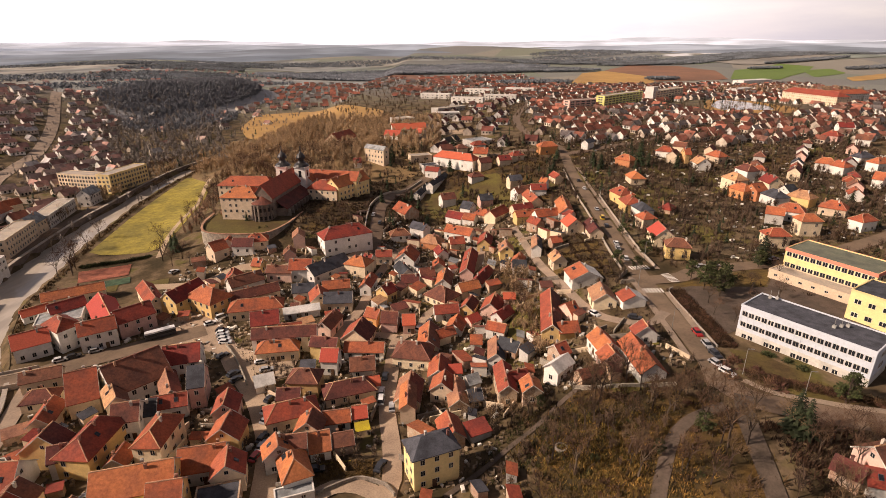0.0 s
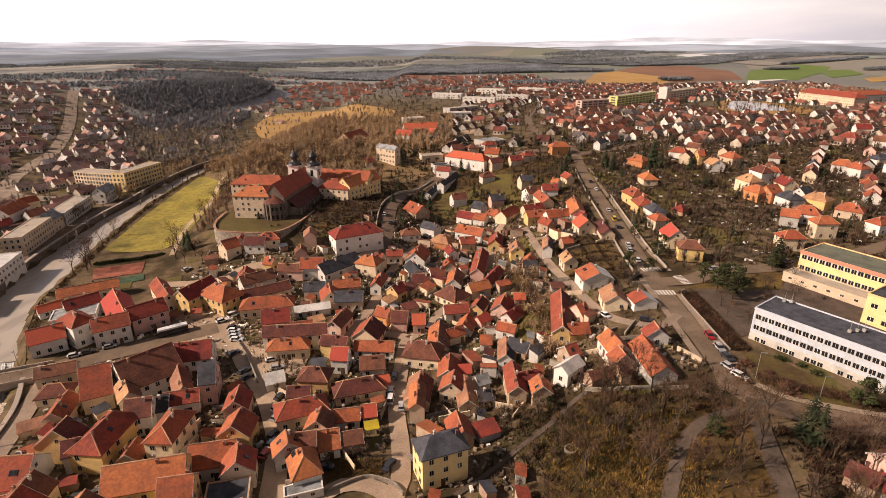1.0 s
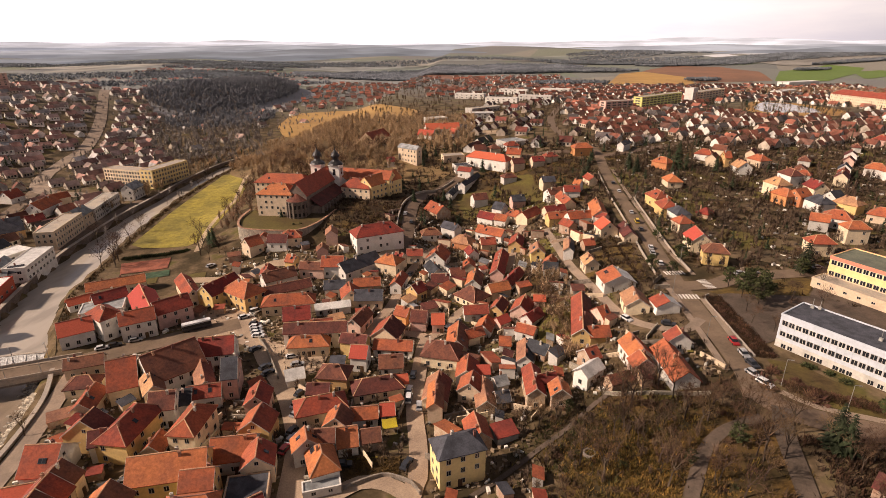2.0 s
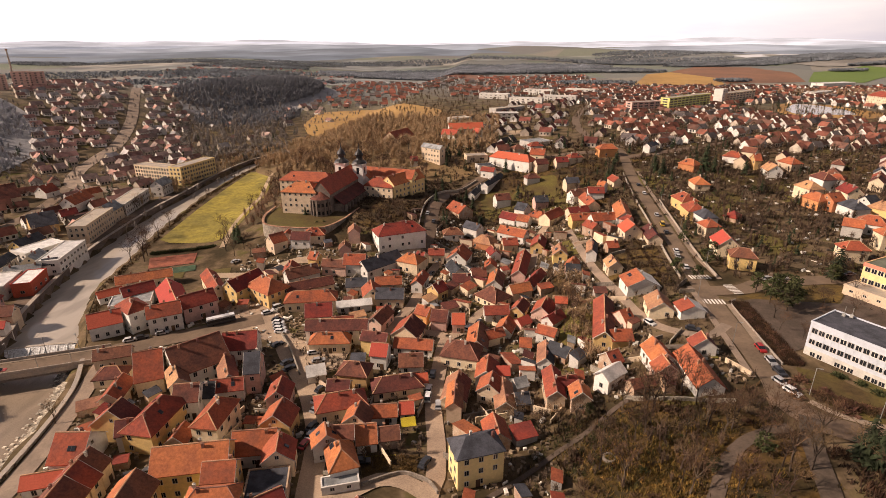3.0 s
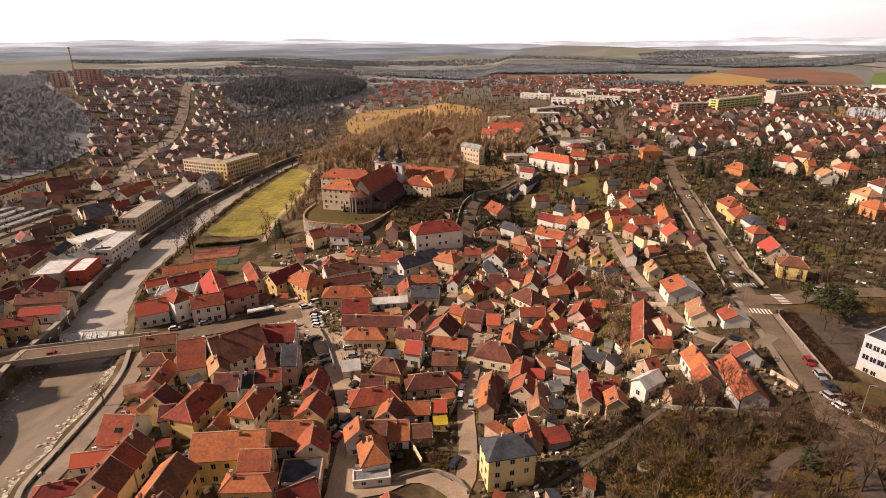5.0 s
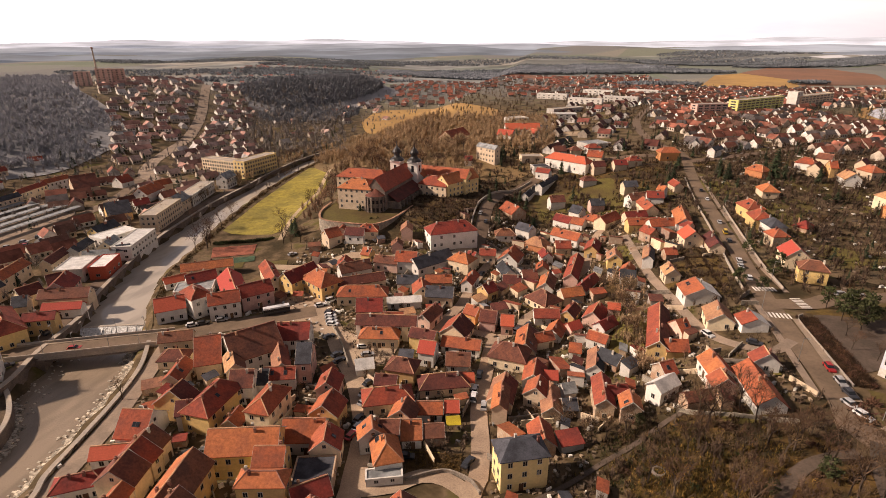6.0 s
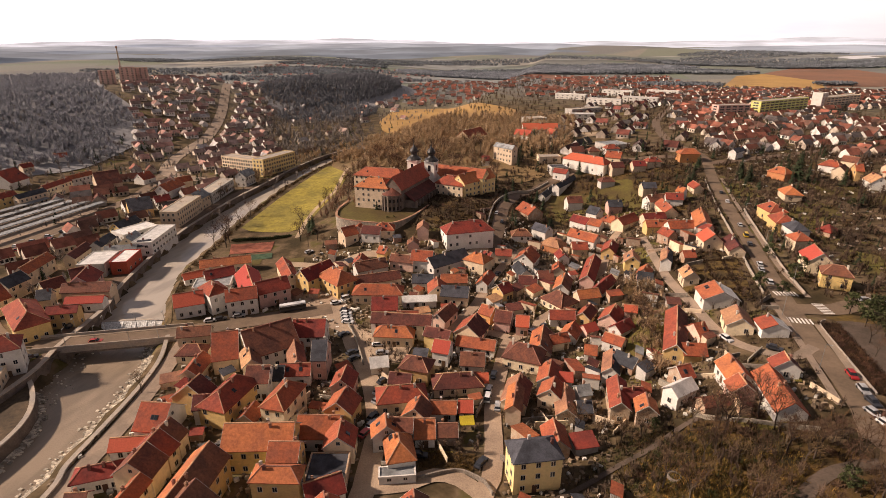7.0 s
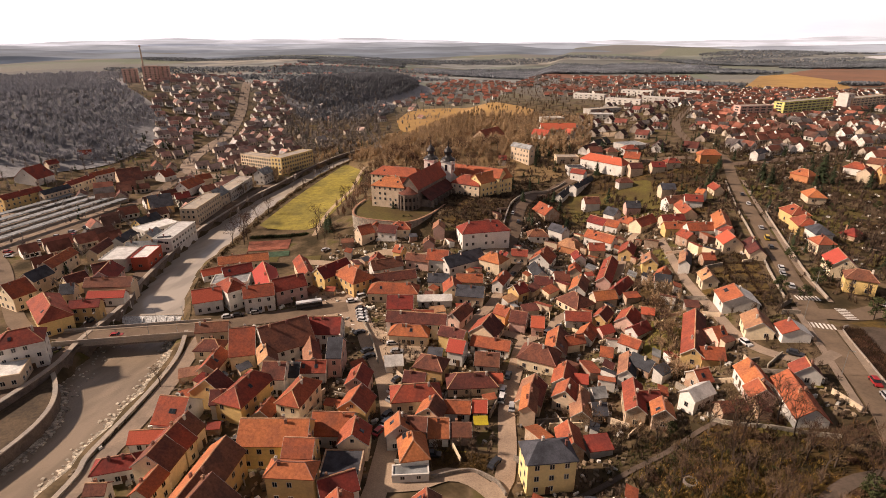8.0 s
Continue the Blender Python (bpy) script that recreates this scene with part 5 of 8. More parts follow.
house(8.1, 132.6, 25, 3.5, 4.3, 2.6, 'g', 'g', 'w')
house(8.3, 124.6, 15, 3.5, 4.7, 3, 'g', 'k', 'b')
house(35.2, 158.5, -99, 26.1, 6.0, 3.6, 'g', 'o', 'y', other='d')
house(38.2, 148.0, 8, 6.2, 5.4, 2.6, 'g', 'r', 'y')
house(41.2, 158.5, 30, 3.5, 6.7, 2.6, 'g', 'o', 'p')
# other 'W': grey sheet slopes paled to put sheen into the colour
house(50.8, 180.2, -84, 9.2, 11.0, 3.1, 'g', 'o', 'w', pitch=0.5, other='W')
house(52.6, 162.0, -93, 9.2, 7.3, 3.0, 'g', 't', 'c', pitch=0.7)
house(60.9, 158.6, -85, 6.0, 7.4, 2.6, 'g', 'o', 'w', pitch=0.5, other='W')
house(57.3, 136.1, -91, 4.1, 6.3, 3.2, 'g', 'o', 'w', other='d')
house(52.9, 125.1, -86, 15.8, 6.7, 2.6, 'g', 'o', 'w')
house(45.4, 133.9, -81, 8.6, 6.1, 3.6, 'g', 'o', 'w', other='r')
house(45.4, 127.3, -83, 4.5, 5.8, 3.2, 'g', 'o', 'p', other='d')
house(32.0, 128.8, 44, 7.5, 4.5, 4.0, 'g', 'W', 'w')
house(33.7, 136.8, 32, 4.0, 5.4, 3.2, 'g', 'o', 'b')
house(38.6, 123.7, 24, 6.3, 3.6, 2.6, 'g', 'd', 'b')
house(-51.4, 154.7, 7, 20.1, 5.6, 6, 'g', 'd', 'w')
house(-52.4, 149.6, 9, 12.8, 6.2, 4, 'h', 'o', 'c')
house(-68.6, 178.6, 13, 18.9, 7.5, 4, 'h', 'r', 'c')
house(-62.0, 167.7, 15, 9.1, 8.0, 4, 'g', 'r', 'c')
house(-72.6, 188.7, 33, 18.1, 5.5, 4, 'g', 'd', 'c')
house(-79.5, 198.8, 40, 13.2, 6.7, 4, 'g', 'd', 'w')
house(-87.1, 182.7, -32, 14.0, 9.9, 6, 'h', 'o', 'y')
house(-97.5, 184.7, 66, 14.8, 8.1, 6, 'g', 'r', 'y')
house(-107.8, 168.0, 46, 11.8, 7.9, 6, 'g', 'r', 'p')
house(-114.2, 157.9, 33, 10.6, 7.2, 6.5, 'g', 'r', 'w')
house(-125.5, 157.9, -32, 9.9, 7.4, 8, 'h', 'r', 'w')
house(-132.4, 152.3, 37, 9.8, 8.0, 5, 'g', 'R', 'w')
house(-119.2, 171.3, -51, 22.7, 8.9, 5, 'g', 'R', 'w')
house(-136.3, 176.3, 46, 11.2, 6.0, 5, 'g', 'r', 'w')
house(-142.7, 189.9, 32, 20.5, 5.3, 4, 'g', 'o', 'c')
house(-148.6, 176.4, 48, 8.4, 4.3, 3, 'g', 'R', 'w')
house(-111.2, 186.2, -51, 19.5, 5.7, 5, 'g', 'r', 'c')
house(-59.2, 209.0, 3, 8.9, 7.6, 5, 'g', 'r', 'w')
house(-49.4, 212.2, 50, 19.2, 8.0, 3.5, 'g', 'k', 'w')
house(-67.5, 206.9, -2, 10.3, 5.0, 4, 'g', 'd', 'p')
house(-77.9, 212.0, -13, 3.9, 5.4, 4, 'g', 'o', 'y')
house(-42.3, 195.1, 12, 10.3, 5.4, 4, 'g', 'r', 'c')
house(-39.3, 183.6, 4, 10.2, 6.7, 4, 'g', 'k', 'c')
house(-54.4, 191.9, 11, 8.0, 5.8, 4, 'g', 'k', 'w')
house(-46.9, 185.8, -72, 8.4, 7.1, 4, 'g', 'o', 'c')
house(-51.7, 176.9, 19, 12.6, 3.7, 3, 'g', 'W', 'w')
house(-39.4, 165.8, -104, 10.2, 5.5, 4, 'g', 'd', 'p')
house(-37.6, 150.0, -9, 8.4, 4.7, 5, 'g', 'd', 'y')
house(-34.3, 142.4, -3, 4.9, 6.1, 5, 'g', 'R', 'w')
house(-24.5, 140.6, 8, 7.1, 6.1, 3, 'g', 'd', 'w')
house(-25.1, 150.3, -2, 12.3, 5.0, 3, 'g', 'o', 'w')
house(-39.6, 131.7, -3, 8.7, 6.7, 5, 'h', 'd', 'y')
house(-42.3, 124.6, 3, 6.0, 4.6, 4, 'g', 'd', 'y')
house(-26.8, 129.0, 19, 14.0, 6.9, 3, 'h', 'd', 'c')
house(-20.6, 132.2, 15, 4.0, 3.9, 2.7, 'g', 'R', 'w')
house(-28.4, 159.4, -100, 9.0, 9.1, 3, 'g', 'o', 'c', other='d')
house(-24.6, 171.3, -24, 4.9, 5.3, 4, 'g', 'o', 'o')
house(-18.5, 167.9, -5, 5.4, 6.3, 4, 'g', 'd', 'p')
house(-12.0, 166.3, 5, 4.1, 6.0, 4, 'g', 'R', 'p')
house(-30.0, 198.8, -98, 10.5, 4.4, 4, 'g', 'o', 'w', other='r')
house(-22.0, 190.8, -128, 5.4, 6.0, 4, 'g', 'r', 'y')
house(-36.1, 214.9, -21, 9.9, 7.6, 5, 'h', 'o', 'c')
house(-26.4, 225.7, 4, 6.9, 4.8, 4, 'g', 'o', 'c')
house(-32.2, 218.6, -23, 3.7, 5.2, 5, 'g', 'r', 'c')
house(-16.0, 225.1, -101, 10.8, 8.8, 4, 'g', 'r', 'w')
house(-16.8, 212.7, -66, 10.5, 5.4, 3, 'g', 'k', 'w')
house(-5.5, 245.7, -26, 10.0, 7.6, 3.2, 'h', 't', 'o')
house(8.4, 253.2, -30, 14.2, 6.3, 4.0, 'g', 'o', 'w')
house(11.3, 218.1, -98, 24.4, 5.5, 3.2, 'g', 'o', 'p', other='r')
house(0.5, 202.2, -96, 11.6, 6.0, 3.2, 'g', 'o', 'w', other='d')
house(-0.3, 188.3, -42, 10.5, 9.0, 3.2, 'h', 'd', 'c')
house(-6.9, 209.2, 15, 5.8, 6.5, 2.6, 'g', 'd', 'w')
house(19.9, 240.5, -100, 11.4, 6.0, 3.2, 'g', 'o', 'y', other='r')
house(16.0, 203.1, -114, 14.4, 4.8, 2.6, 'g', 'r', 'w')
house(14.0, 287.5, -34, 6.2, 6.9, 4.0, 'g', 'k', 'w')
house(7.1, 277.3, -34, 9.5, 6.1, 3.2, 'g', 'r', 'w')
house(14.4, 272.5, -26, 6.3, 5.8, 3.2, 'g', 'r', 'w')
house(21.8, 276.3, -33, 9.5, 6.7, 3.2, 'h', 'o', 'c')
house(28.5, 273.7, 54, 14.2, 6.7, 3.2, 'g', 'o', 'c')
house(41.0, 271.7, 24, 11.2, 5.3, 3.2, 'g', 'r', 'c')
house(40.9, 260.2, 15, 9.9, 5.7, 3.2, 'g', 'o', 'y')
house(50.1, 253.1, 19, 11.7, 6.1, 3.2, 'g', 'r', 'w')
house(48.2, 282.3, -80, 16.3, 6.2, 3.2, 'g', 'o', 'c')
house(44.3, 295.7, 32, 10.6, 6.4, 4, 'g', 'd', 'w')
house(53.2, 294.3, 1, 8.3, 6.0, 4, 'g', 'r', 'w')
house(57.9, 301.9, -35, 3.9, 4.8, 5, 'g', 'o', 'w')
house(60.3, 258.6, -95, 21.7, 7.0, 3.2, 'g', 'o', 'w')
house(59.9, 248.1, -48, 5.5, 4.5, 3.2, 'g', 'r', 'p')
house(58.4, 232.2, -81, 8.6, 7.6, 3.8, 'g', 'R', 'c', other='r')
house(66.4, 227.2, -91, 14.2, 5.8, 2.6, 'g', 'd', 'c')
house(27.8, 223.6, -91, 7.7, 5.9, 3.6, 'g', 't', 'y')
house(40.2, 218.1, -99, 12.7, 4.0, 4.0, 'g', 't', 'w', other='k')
house(45.3, 198.8, -85, 7.4, 5.2, 3.3, 'g', 't', 'c')
house(48.2, 218.8, 15, 4.5, 4.6, 2.6, 'g', 'o', 'b')
house(31.2, 204.5, -6, 5.4, 5.0, 2.6, 'g', 'k', 'w')
house(31.6, 210.4, -109, 6.2, 4.6, 2.6, 'g', 'o', 'p')
house(-44.9, 234.6, 29, 22.5, 10.3, 7, 'h', 'r', 'w')
house(-178.9, 128.2, -31, 22.5, 9.7, 6, 'h', 'o', 'y')
house(-168.6, 133.7, 25, 9.7, 4.4, 6, 'g', 'r', 'y')
house(-171.4, 145.3, 19, 13.2, 4.2, 4, 'g', 'R', 'w')
house(-177.9, 153.2, 19, 17.7, 5.9, 4.5, 'g', 'd', 'c')
house(-190.2, 162.2, 52, 7.5, 8.4, 5, 'g', 'd', 'c')
house(-192.9, 151.3, 70, 7.6, 6.6, 5, 'g', 'd', 'c')
house(-187.1, 143.1, 33, 4.4, 6.6, 5, 'g', 'k', 'c')
house(-216.1, 164.4, 106, 17.7, 5.6, 6, 'g', 'r', 'c')
house(-209.1, 148.4, 93, 9.3, 7.1, 6, 'g', 'k', 'c')
house(-202.9, 135.3, 79, 7.9, 10.3, 6, 'g', 'r', 'c')
house(-162.6, 105.3, 45, 12.3, 8.8, 9, 'h', 'r', 'w')
house(-2.9, 98.9, 22, 10.9, 7.0, 9.0, 'h', 'k', 'v')
house(-240.3, 251.3, 50, 12.0, 13.5, 4.6, 'g', 'k', 'y')
house(-252.2, 291.3, 96, 18.8, 9.6, 5.3, 'g', 'r', 'w')
house(-254.2, 306.5, 62, 11.0, 6.3, 6.1, 'g', 'r', 'c')
house(-292.7, 315.8, 82, 9.7, 9.6, 3.8, 'g', 'r', 'w')
house(-240.5, 269.8, 53, 8.2, 7.1, 3.8, 'g', 'r', 'w')
house(-213.4, 259.7, 31, 7.8, 5.0, 5.3, 'g', 'k', 'w')
house(72.9, 378.2, 12, 12.6, 7.6, 5.3, 'h', 'o', 'o')
house(104.8, 390.7, 53, 13.2, 4.8, 4.6, 'g', 'k', 'w')
house(-11.5, 257.7, -36, 8.7, 5.7, 5.3, 'g', 'k', 'w')
house(-21.1, 251.1, 12, 9.5, 6.4, 3.0, 'h', 'd', 'w')
house(9.5, 369.4, -33, 31.3, 9.7, 6.1, 'h', 'R', 'w')
house(27.2, 380.8, -14, 9.8, 8.3, 3.8, 'g', 'r', 'c')
house(-6.3, 354.6, -23, 9.2, 5.0, 4.6, 'g', 'r', 'w')
house(-45.9, 377.5, -38, 18.2, 5.3, 9.9, 'g', 'g', 'c')
house(-58.5, 370.0, 12, 5.0, 5.9, 3.8, 'g', 'r', 'w')
house(-20.2, 282.8, -53, 12.5, 9.0, 2.7, 'g', 'r', 'b')
house(-13.1, 331.1, 77, 25.6, 4.6, 2.7, 'g', 'k', 'w')
house(-3.3, 344.4, 69, 28.4, 4.6, 2.7, 'g', 'k', 'w')
house(-41.3, 462.0, -17, 13.3, 9.0, 3.8, 'g', 'R', 'w')
house(-18.0, 466.5, -47, 7.6, 7.8, 4.6, 'g', 'R', 'w')
house(-81.3, 438.7, 68, 26.8, 13.6, 4.6, 'g', 'o', 'c')
house(67.7, 317.0, -78, 9.5, 5.2, 3.0, 'g', 'r', 'c')
house(-100.3, 225.1, 51, 6.9, 7.3, 4.6, 'g', 'r', 'c')
house(-88.9, 227.4, 1, 8.8, 6.2, 3.8, 'g', 'd', 'w')
house(89.6, 86.0, 13, 11.2, 7.6, 3.6, 'g', 'd', 'p')
house(84.2, 82.0, -19, 5.0, 5.2, 2.7, 'g', 'r', 'g')
house(79.6, 83.9, -49, 5.0, 4.6, 2.7, 'g', 'd', 'b')
house(-214.6, 184.0, 109, 15.7, 4.9, 4.5, 'g', 'd', 'c')
house(-214.6, 198.1, 106, 13.8, 5.2, 4.5, 'g', 'k', 'w')
house(-198.3, 192.0, 26, 13.1, 4.6, 4.5, 'g', 'g', 'w')
house(-191.0, 198.3, 33, 5.4, 4.6, 5.4, 'g', 'k', 'w')
house(-221.9, 220.7, 89, 14.0, 6.7, 5.4, 'g', 'k', 'y')
house(-325.7, 235.8, 86, 23.0, 5.3, 8.1, 'g', 'r', 'y')
house(-317.3, 250.9, 88, 18.1, 4.6, 7.2, 'g', 'k', 'c')
house(-324.3, 275.0, 100, 23.2, 4.6, 7.2, 'g', 'r', 'c')
house(-328.1, 297.0, 83, 18.0, 4.6, 7.2, 'g', 'r', 'w')
house(-307.7, 298.8, 55, 14.7, 17.0, 4.5, 'g', 'd', 'c')
house(-383.3, 306.0, 76, 7.3, 5.8, 3.8, 'g', 'r', 'c')
house(-386.6, 338.1, 49, 8.8, 6.2, 3.8, 'g', 'r', 'w')
house(-369.0, 279.8, 99, 15.1, 17.0, 3.8, 'g', 'r', 'w')

# ---- where there is room ----
def free(x, y, room):
    for px, py, c, t, l2, w2 in PLOTS:
        dx, dy = x - px, y - py
        if abs(dx * c + dy * t) < l2 + room and abs(dy * c - dx * t) < w2 + room:
            return False
    for line, half in STREETS:
        if ((line - (x, y)) ** 2).sum(1).min() < (half + room + 0.3) ** 2:
            return False
    return not (float(np.interp(y, BANK_Y, BANK_WEST)) - 3 - room < x < float(np.interp(y, BANK_Y, BANK_EAST)) + 3 + room)


# ---- small buildings and walls between the houses ----
def shed(x, y, turn, l, w, h, roof, wall):
    home = thing("shed", pose(x, y, high(x, y), 0, 0, turn), f"small {WALL_WORDS[wall].split()[0]} shed with a {ROOF_WORDS[roof]} lean-to roof", "shed", "yard sheds")
    PLOTS.append((x, y, math.cos(radians(turn)), math.sin(radians(turn)), l, w))
    bm = bmesh.new()
    v = [bm.verts.new(p) for p in ((-l, -w, -2), (l, -w, -2), (l, w, -2), (-l, w, -2), (-l, -w, h), (l, -w, h), (l, w, h + w * 0.45), (-l, w, h + w * 0.45))]
    for f in ((0, 1, 5, 4), (1, 2, 6, 5), (2, 3, 7, 6), (3, 0, 4, 7), (4, 5, 6, 7)):
        bm.faces.new([v[i] for i in f])
    part("wall", bm, WALL[wall], home)
    part("roof", slab(bmesh.new(), [(-l - 0.2, -w - 0.25, h + 0.08), (l + 0.2, -w - 0.25, h + 0.08), (l + 0.2, w + 0.2, h + w * 0.5 + 0.22), (-l - 0.2, w + 0.2, h + w * 0.5 + 0.22)], 0.15), ROOF[roof], home)


sr = random.Random(41)


def by_square(x, y):
    """The open strip along the street from the bridge to the square."""
    return -130 < x < -42 and abs(y - float(np.interp(x, (-126, -107, -83, -60, -46), (136, 149, 163, 150, 146)))) < 13


def open_garden(x, y):
    """Gardens and tree strips that no shed stands in."""
    return (41 < x < 68 and 180 < y < 226) or (20 < x < 31 and 155 < y < 206) or (-37 < x < -9 and 84 < y < 105) or (48 < x < 66 and 140 < y < 180)


# lesser houses that close the rows of the old town
made = tries = 0
while made < 16 and tries < 9000:
    tries += 1
    x, y = sr.uniform(-112, 56), sr.uniform(70, 262)
    l, w, turn = sr.uniform(5.5, 8.5), sr.uniform(4.6, 6.2), sr.choice((10, 100, -80, 35, -55)) + sr.uniform(-8, 8)
    if (x > 15 and y < 122) or (x < -25 and y > 236) or by_square(x, y) or open_garden(x, y) or not free(x, y, (l + w) * 0.24):
        continue
    house(x, y, turn, l, w, sr.uniform(2.7, 4.6), "g", sr.choice("oorrrrddt"), sr.choice("wwccyppb"), panes=made % 3 == 0)
    made += 1
made = tries = 0
while made < 90 and tries < 6000:
    tries += 1
    x, y = sr.uniform(-108, 62), sr.uniform(82, 262)
    room = sr.uniform(1.6, 3.0)
    if x > 18 and y < 122 or (x < -50 and y > 232) or by_square(x, y) or open_garden(x, y) or not free(x, y, room):
        continue
    shed(x, y, sr.uniform(0, 180), room * sr.uniform(0.75, 1.2), room * sr.uniform(0.5, 0.75), sr.uniform(2.0, 3.2), sr.choice("oorrddkkgtd"), sr.choice("wcbbbgc"))
    made += 1
made = tries = 0
while made < 80 and tries < 4000:
    tries += 1
    x, y, a, l = sr.uniform(-70, 66), sr.uniform(95, 275), sr.uniform(0, 3.14), sr.uniform(4, 10)
    if not free(x, y, 0.3) or (x > 18 and y < 122) or (x < -50 and y > 232):
        continue
    dx, dy = math.cos(a) * l / 2, math.sin(a) * l / 2
    long_wall("yard_wall", [(x - dx, y - dy), (x, y), (x + dx, y + dy)], 0.3, sr.uniform(1.2, 2.0), sr.choice((STONE, WALL["c"], WALL["b"], STONE)), 1.5, label="weathered yard wall between plots", category="wall", kind="")
    made += 1
# garden walls of the hill road and the park
long_wall("road_wall", [(66.4, 186), (68, 212), (71.5, 253), (73.5, 288), (77, 340)], 0.4, 1.0, CONCRETE, 1.5, label="low concrete wall beside the hill road")
long_wall("villa_wall", [(79.6, 188), (80, 212), (83, 253), (85.5, 288)], 0.35, 1.3, CONCRETE, 1.5, label="pale garden wall with railings")
long_wall("verge_wall", [(76.2, 131), (76.2, 150), (76.4, 166), (79, 169.5)], 0.35, 0.7, CONCRETE, 1.5, label="low pale wall beside the pavement")
long_wall("park_wall", [(34.5, 121.5), (40, 119), (46, 117.3), (52, 115), (58, 114)], 0.4, 1.2, STONE, 1.5, label="old stone wall at the park's edge")
long_wall("street_wall", [(-57.5, 134), (-65.5, 147.5), (-72, 156.5)], 0.35, 1.3, STONE, 1.5, label="low wall beside the sloping street")

# particular yards of the old town
block(-32.9, 92.0, 19, 8.3, 3.2, 2.2, WALL["w"], ROOF["g"], "low white corner annex with a flat pale roof", 1, 3, (1, 0.9), "corner_annex", "annex")
long_wall("garden_wall", [(-28.3, 92.8), (-24, 95.5), (-20.4, 97.2), (-17.3, 97), (-13.3, 95.3), (-10.9, 92.2)], 0.4, 1.2, STONE, 1.5, label="curved old stone wall below the garden plot")
draped("garden_strip", [(41.5, 182), (44, 200), (47, 226), (66.5, 226), (64.5, 200), (62.5, 182)], DRYGRASS, 0.14, 3, "dry winter gardens with hedges above the hill road", "garden")
draped("garden_strip", [(21, 152), (23, 206), (31.5, 206), (31, 152)], DRYGRASS, 0.14, 3, "dry strip of grass under bare trees", "garden")
draped("garden_plot", [(-28.4, 94.9), (-31, 101.3), (-17, 104.1), (-16.6, 98.4), (-20.5, 98.4), (-24, 96.8)], DRYGRASS, 0.3, 1.5, "overgrown dry garden plot behind the curved wall", "garden")
block(-48, 87.5, 15, 9, 11, 3.4, WALL["b"], ROOF["k"], "low yard building with a flat black roof", 1, 4, (1.0, 0.8), "yard_building", "building")
tarp = thing("yard_canopy", pose(-20.8, 112.8, high(-20.8, 112.8), 0, 0, 17), "bright yellow netting canopy over a yard frame", "canopy")
bm = bmesh.new()
slab(bm, [(-1.9, -1.4, 2.3), (1.9, -1.4, 2.3), (1.9, 1.4, 3.1), (-1.9, 1.4, 3.1)], 0.06)
part("cover", bm, surface("yellow_netting", (0.62, 0.52, 0.03), fine=5.0, change=0.35, second=(0.45, 0.36, 0.03)), tarp)
for u in (-1.8, 1.8):
    for v, top in ((-1.3, 2.3), (1.3, 3.05)):
        part("post", box(bmesh.new(), u - 0.05, u + 0.05, v - 0.05, v + 0.05, -0.4, top), RAIL, tarp)
# old well ring in the park
well = thing("stone_well", pose(27.4, 101.7, high(27.4, 101.7)), "round grey stone well ring on the slope", "well")
bm = bmesh.new()
outer = [(1.5, -1.0), (1.5, 0.7), (1.15, 0.7), (1.15, -0.3), (0.05, -0.3)]
turned(bm, outer, 18)
part("ring", bm, STONE, well)

# ---- yard clutter: planks, tubs, woodpiles, sheets too small to pick apart ----
def clutter(name, n, x0, x1, y0, y1, mat, seed, label, size=(0.15, 0.7), inside=lambda x, y: True):
    r = random.Random(seed)
    bm, made, tries = bmesh.new(), 0, 0
    verts, faces = [], []
    while made < n and tries < n * 6:
        tries += 1
        x, y = r.uniform(x0, x1), r.uniform(y0, y1)
        if not inside(x, y) or not free(x, y, 0.25):
            continue
        g, a = high(x, y), r.uniform(0, 3.14)
        l, w, h = r.uniform(*size), r.uniform(*size) * 0.6, r.uniform(0.2, 1.0)
        c, s, k = math.cos(a), math.sin(a), len(verts)
        for z, q in ((g - 0.2, 1.0), (g + h, 0.9)):
            for u, v in ((-l, -w), (l, -w), (l, w), (-l, w)):
                verts.append((x + (u * c - v * s) * q, y + (u * s + v * c) * q, z))
        faces += [(k + i, k + (i + 1) % 4, k + 4 + (i + 1) % 4, k + 4 + i) for i in range(4)] + [(k + 4, k + 5, k + 6, k + 7)]
        made += 1
    bm.free()
    me = bpy.data.meshes.new(name)
    me.from_pydata(verts, [], faces)
    me.materials.append(mat)
    return tagged(new(name, me), label, "clutter", "", "stuff")


def built_up(x, y):
    if open_garden(x, y):
        return False
    if -66 < x < -44 and 134 < y < 152:
        return False
    return not (x > 15 and y < 122) and not (x < -30 and y > 230)


clutter("yard_planks", 2800, -112, 64, 72, 270, by_island(surface("weathered_planks", (0.22, 0.16, 0.11), change=0.3), 0.6), 1, "planks, woodpiles and tubs lying in yards", inside=built_up)
clutter("yard_sheets", 800, -112, 64, 72, 270, by_island(surface("pale_sheeting", (0.62, 0.58, 0.52), change=0.2), 0.4), 2, "pale sheets, tanks and garden things in yards", (0.2, 0.9), built_up)
clutter("garden_things", 900, 86, 300, 190, 440, by_island(surface("garden_timber", (0.24, 0.18, 0.13), change=0.3), 0.6), 3, "garden sheds, frames and woodpiles between villas", (0.2, 1.1))
clutter("garden_sheets", 350, 86, 300, 190, 440, by_island(surface("pale_garden_sheeting", (0.6, 0.57, 0.52), change=0.2), 0.4), 4, "pale greenhouse panes and covers in gardens", (0.3, 1.3))

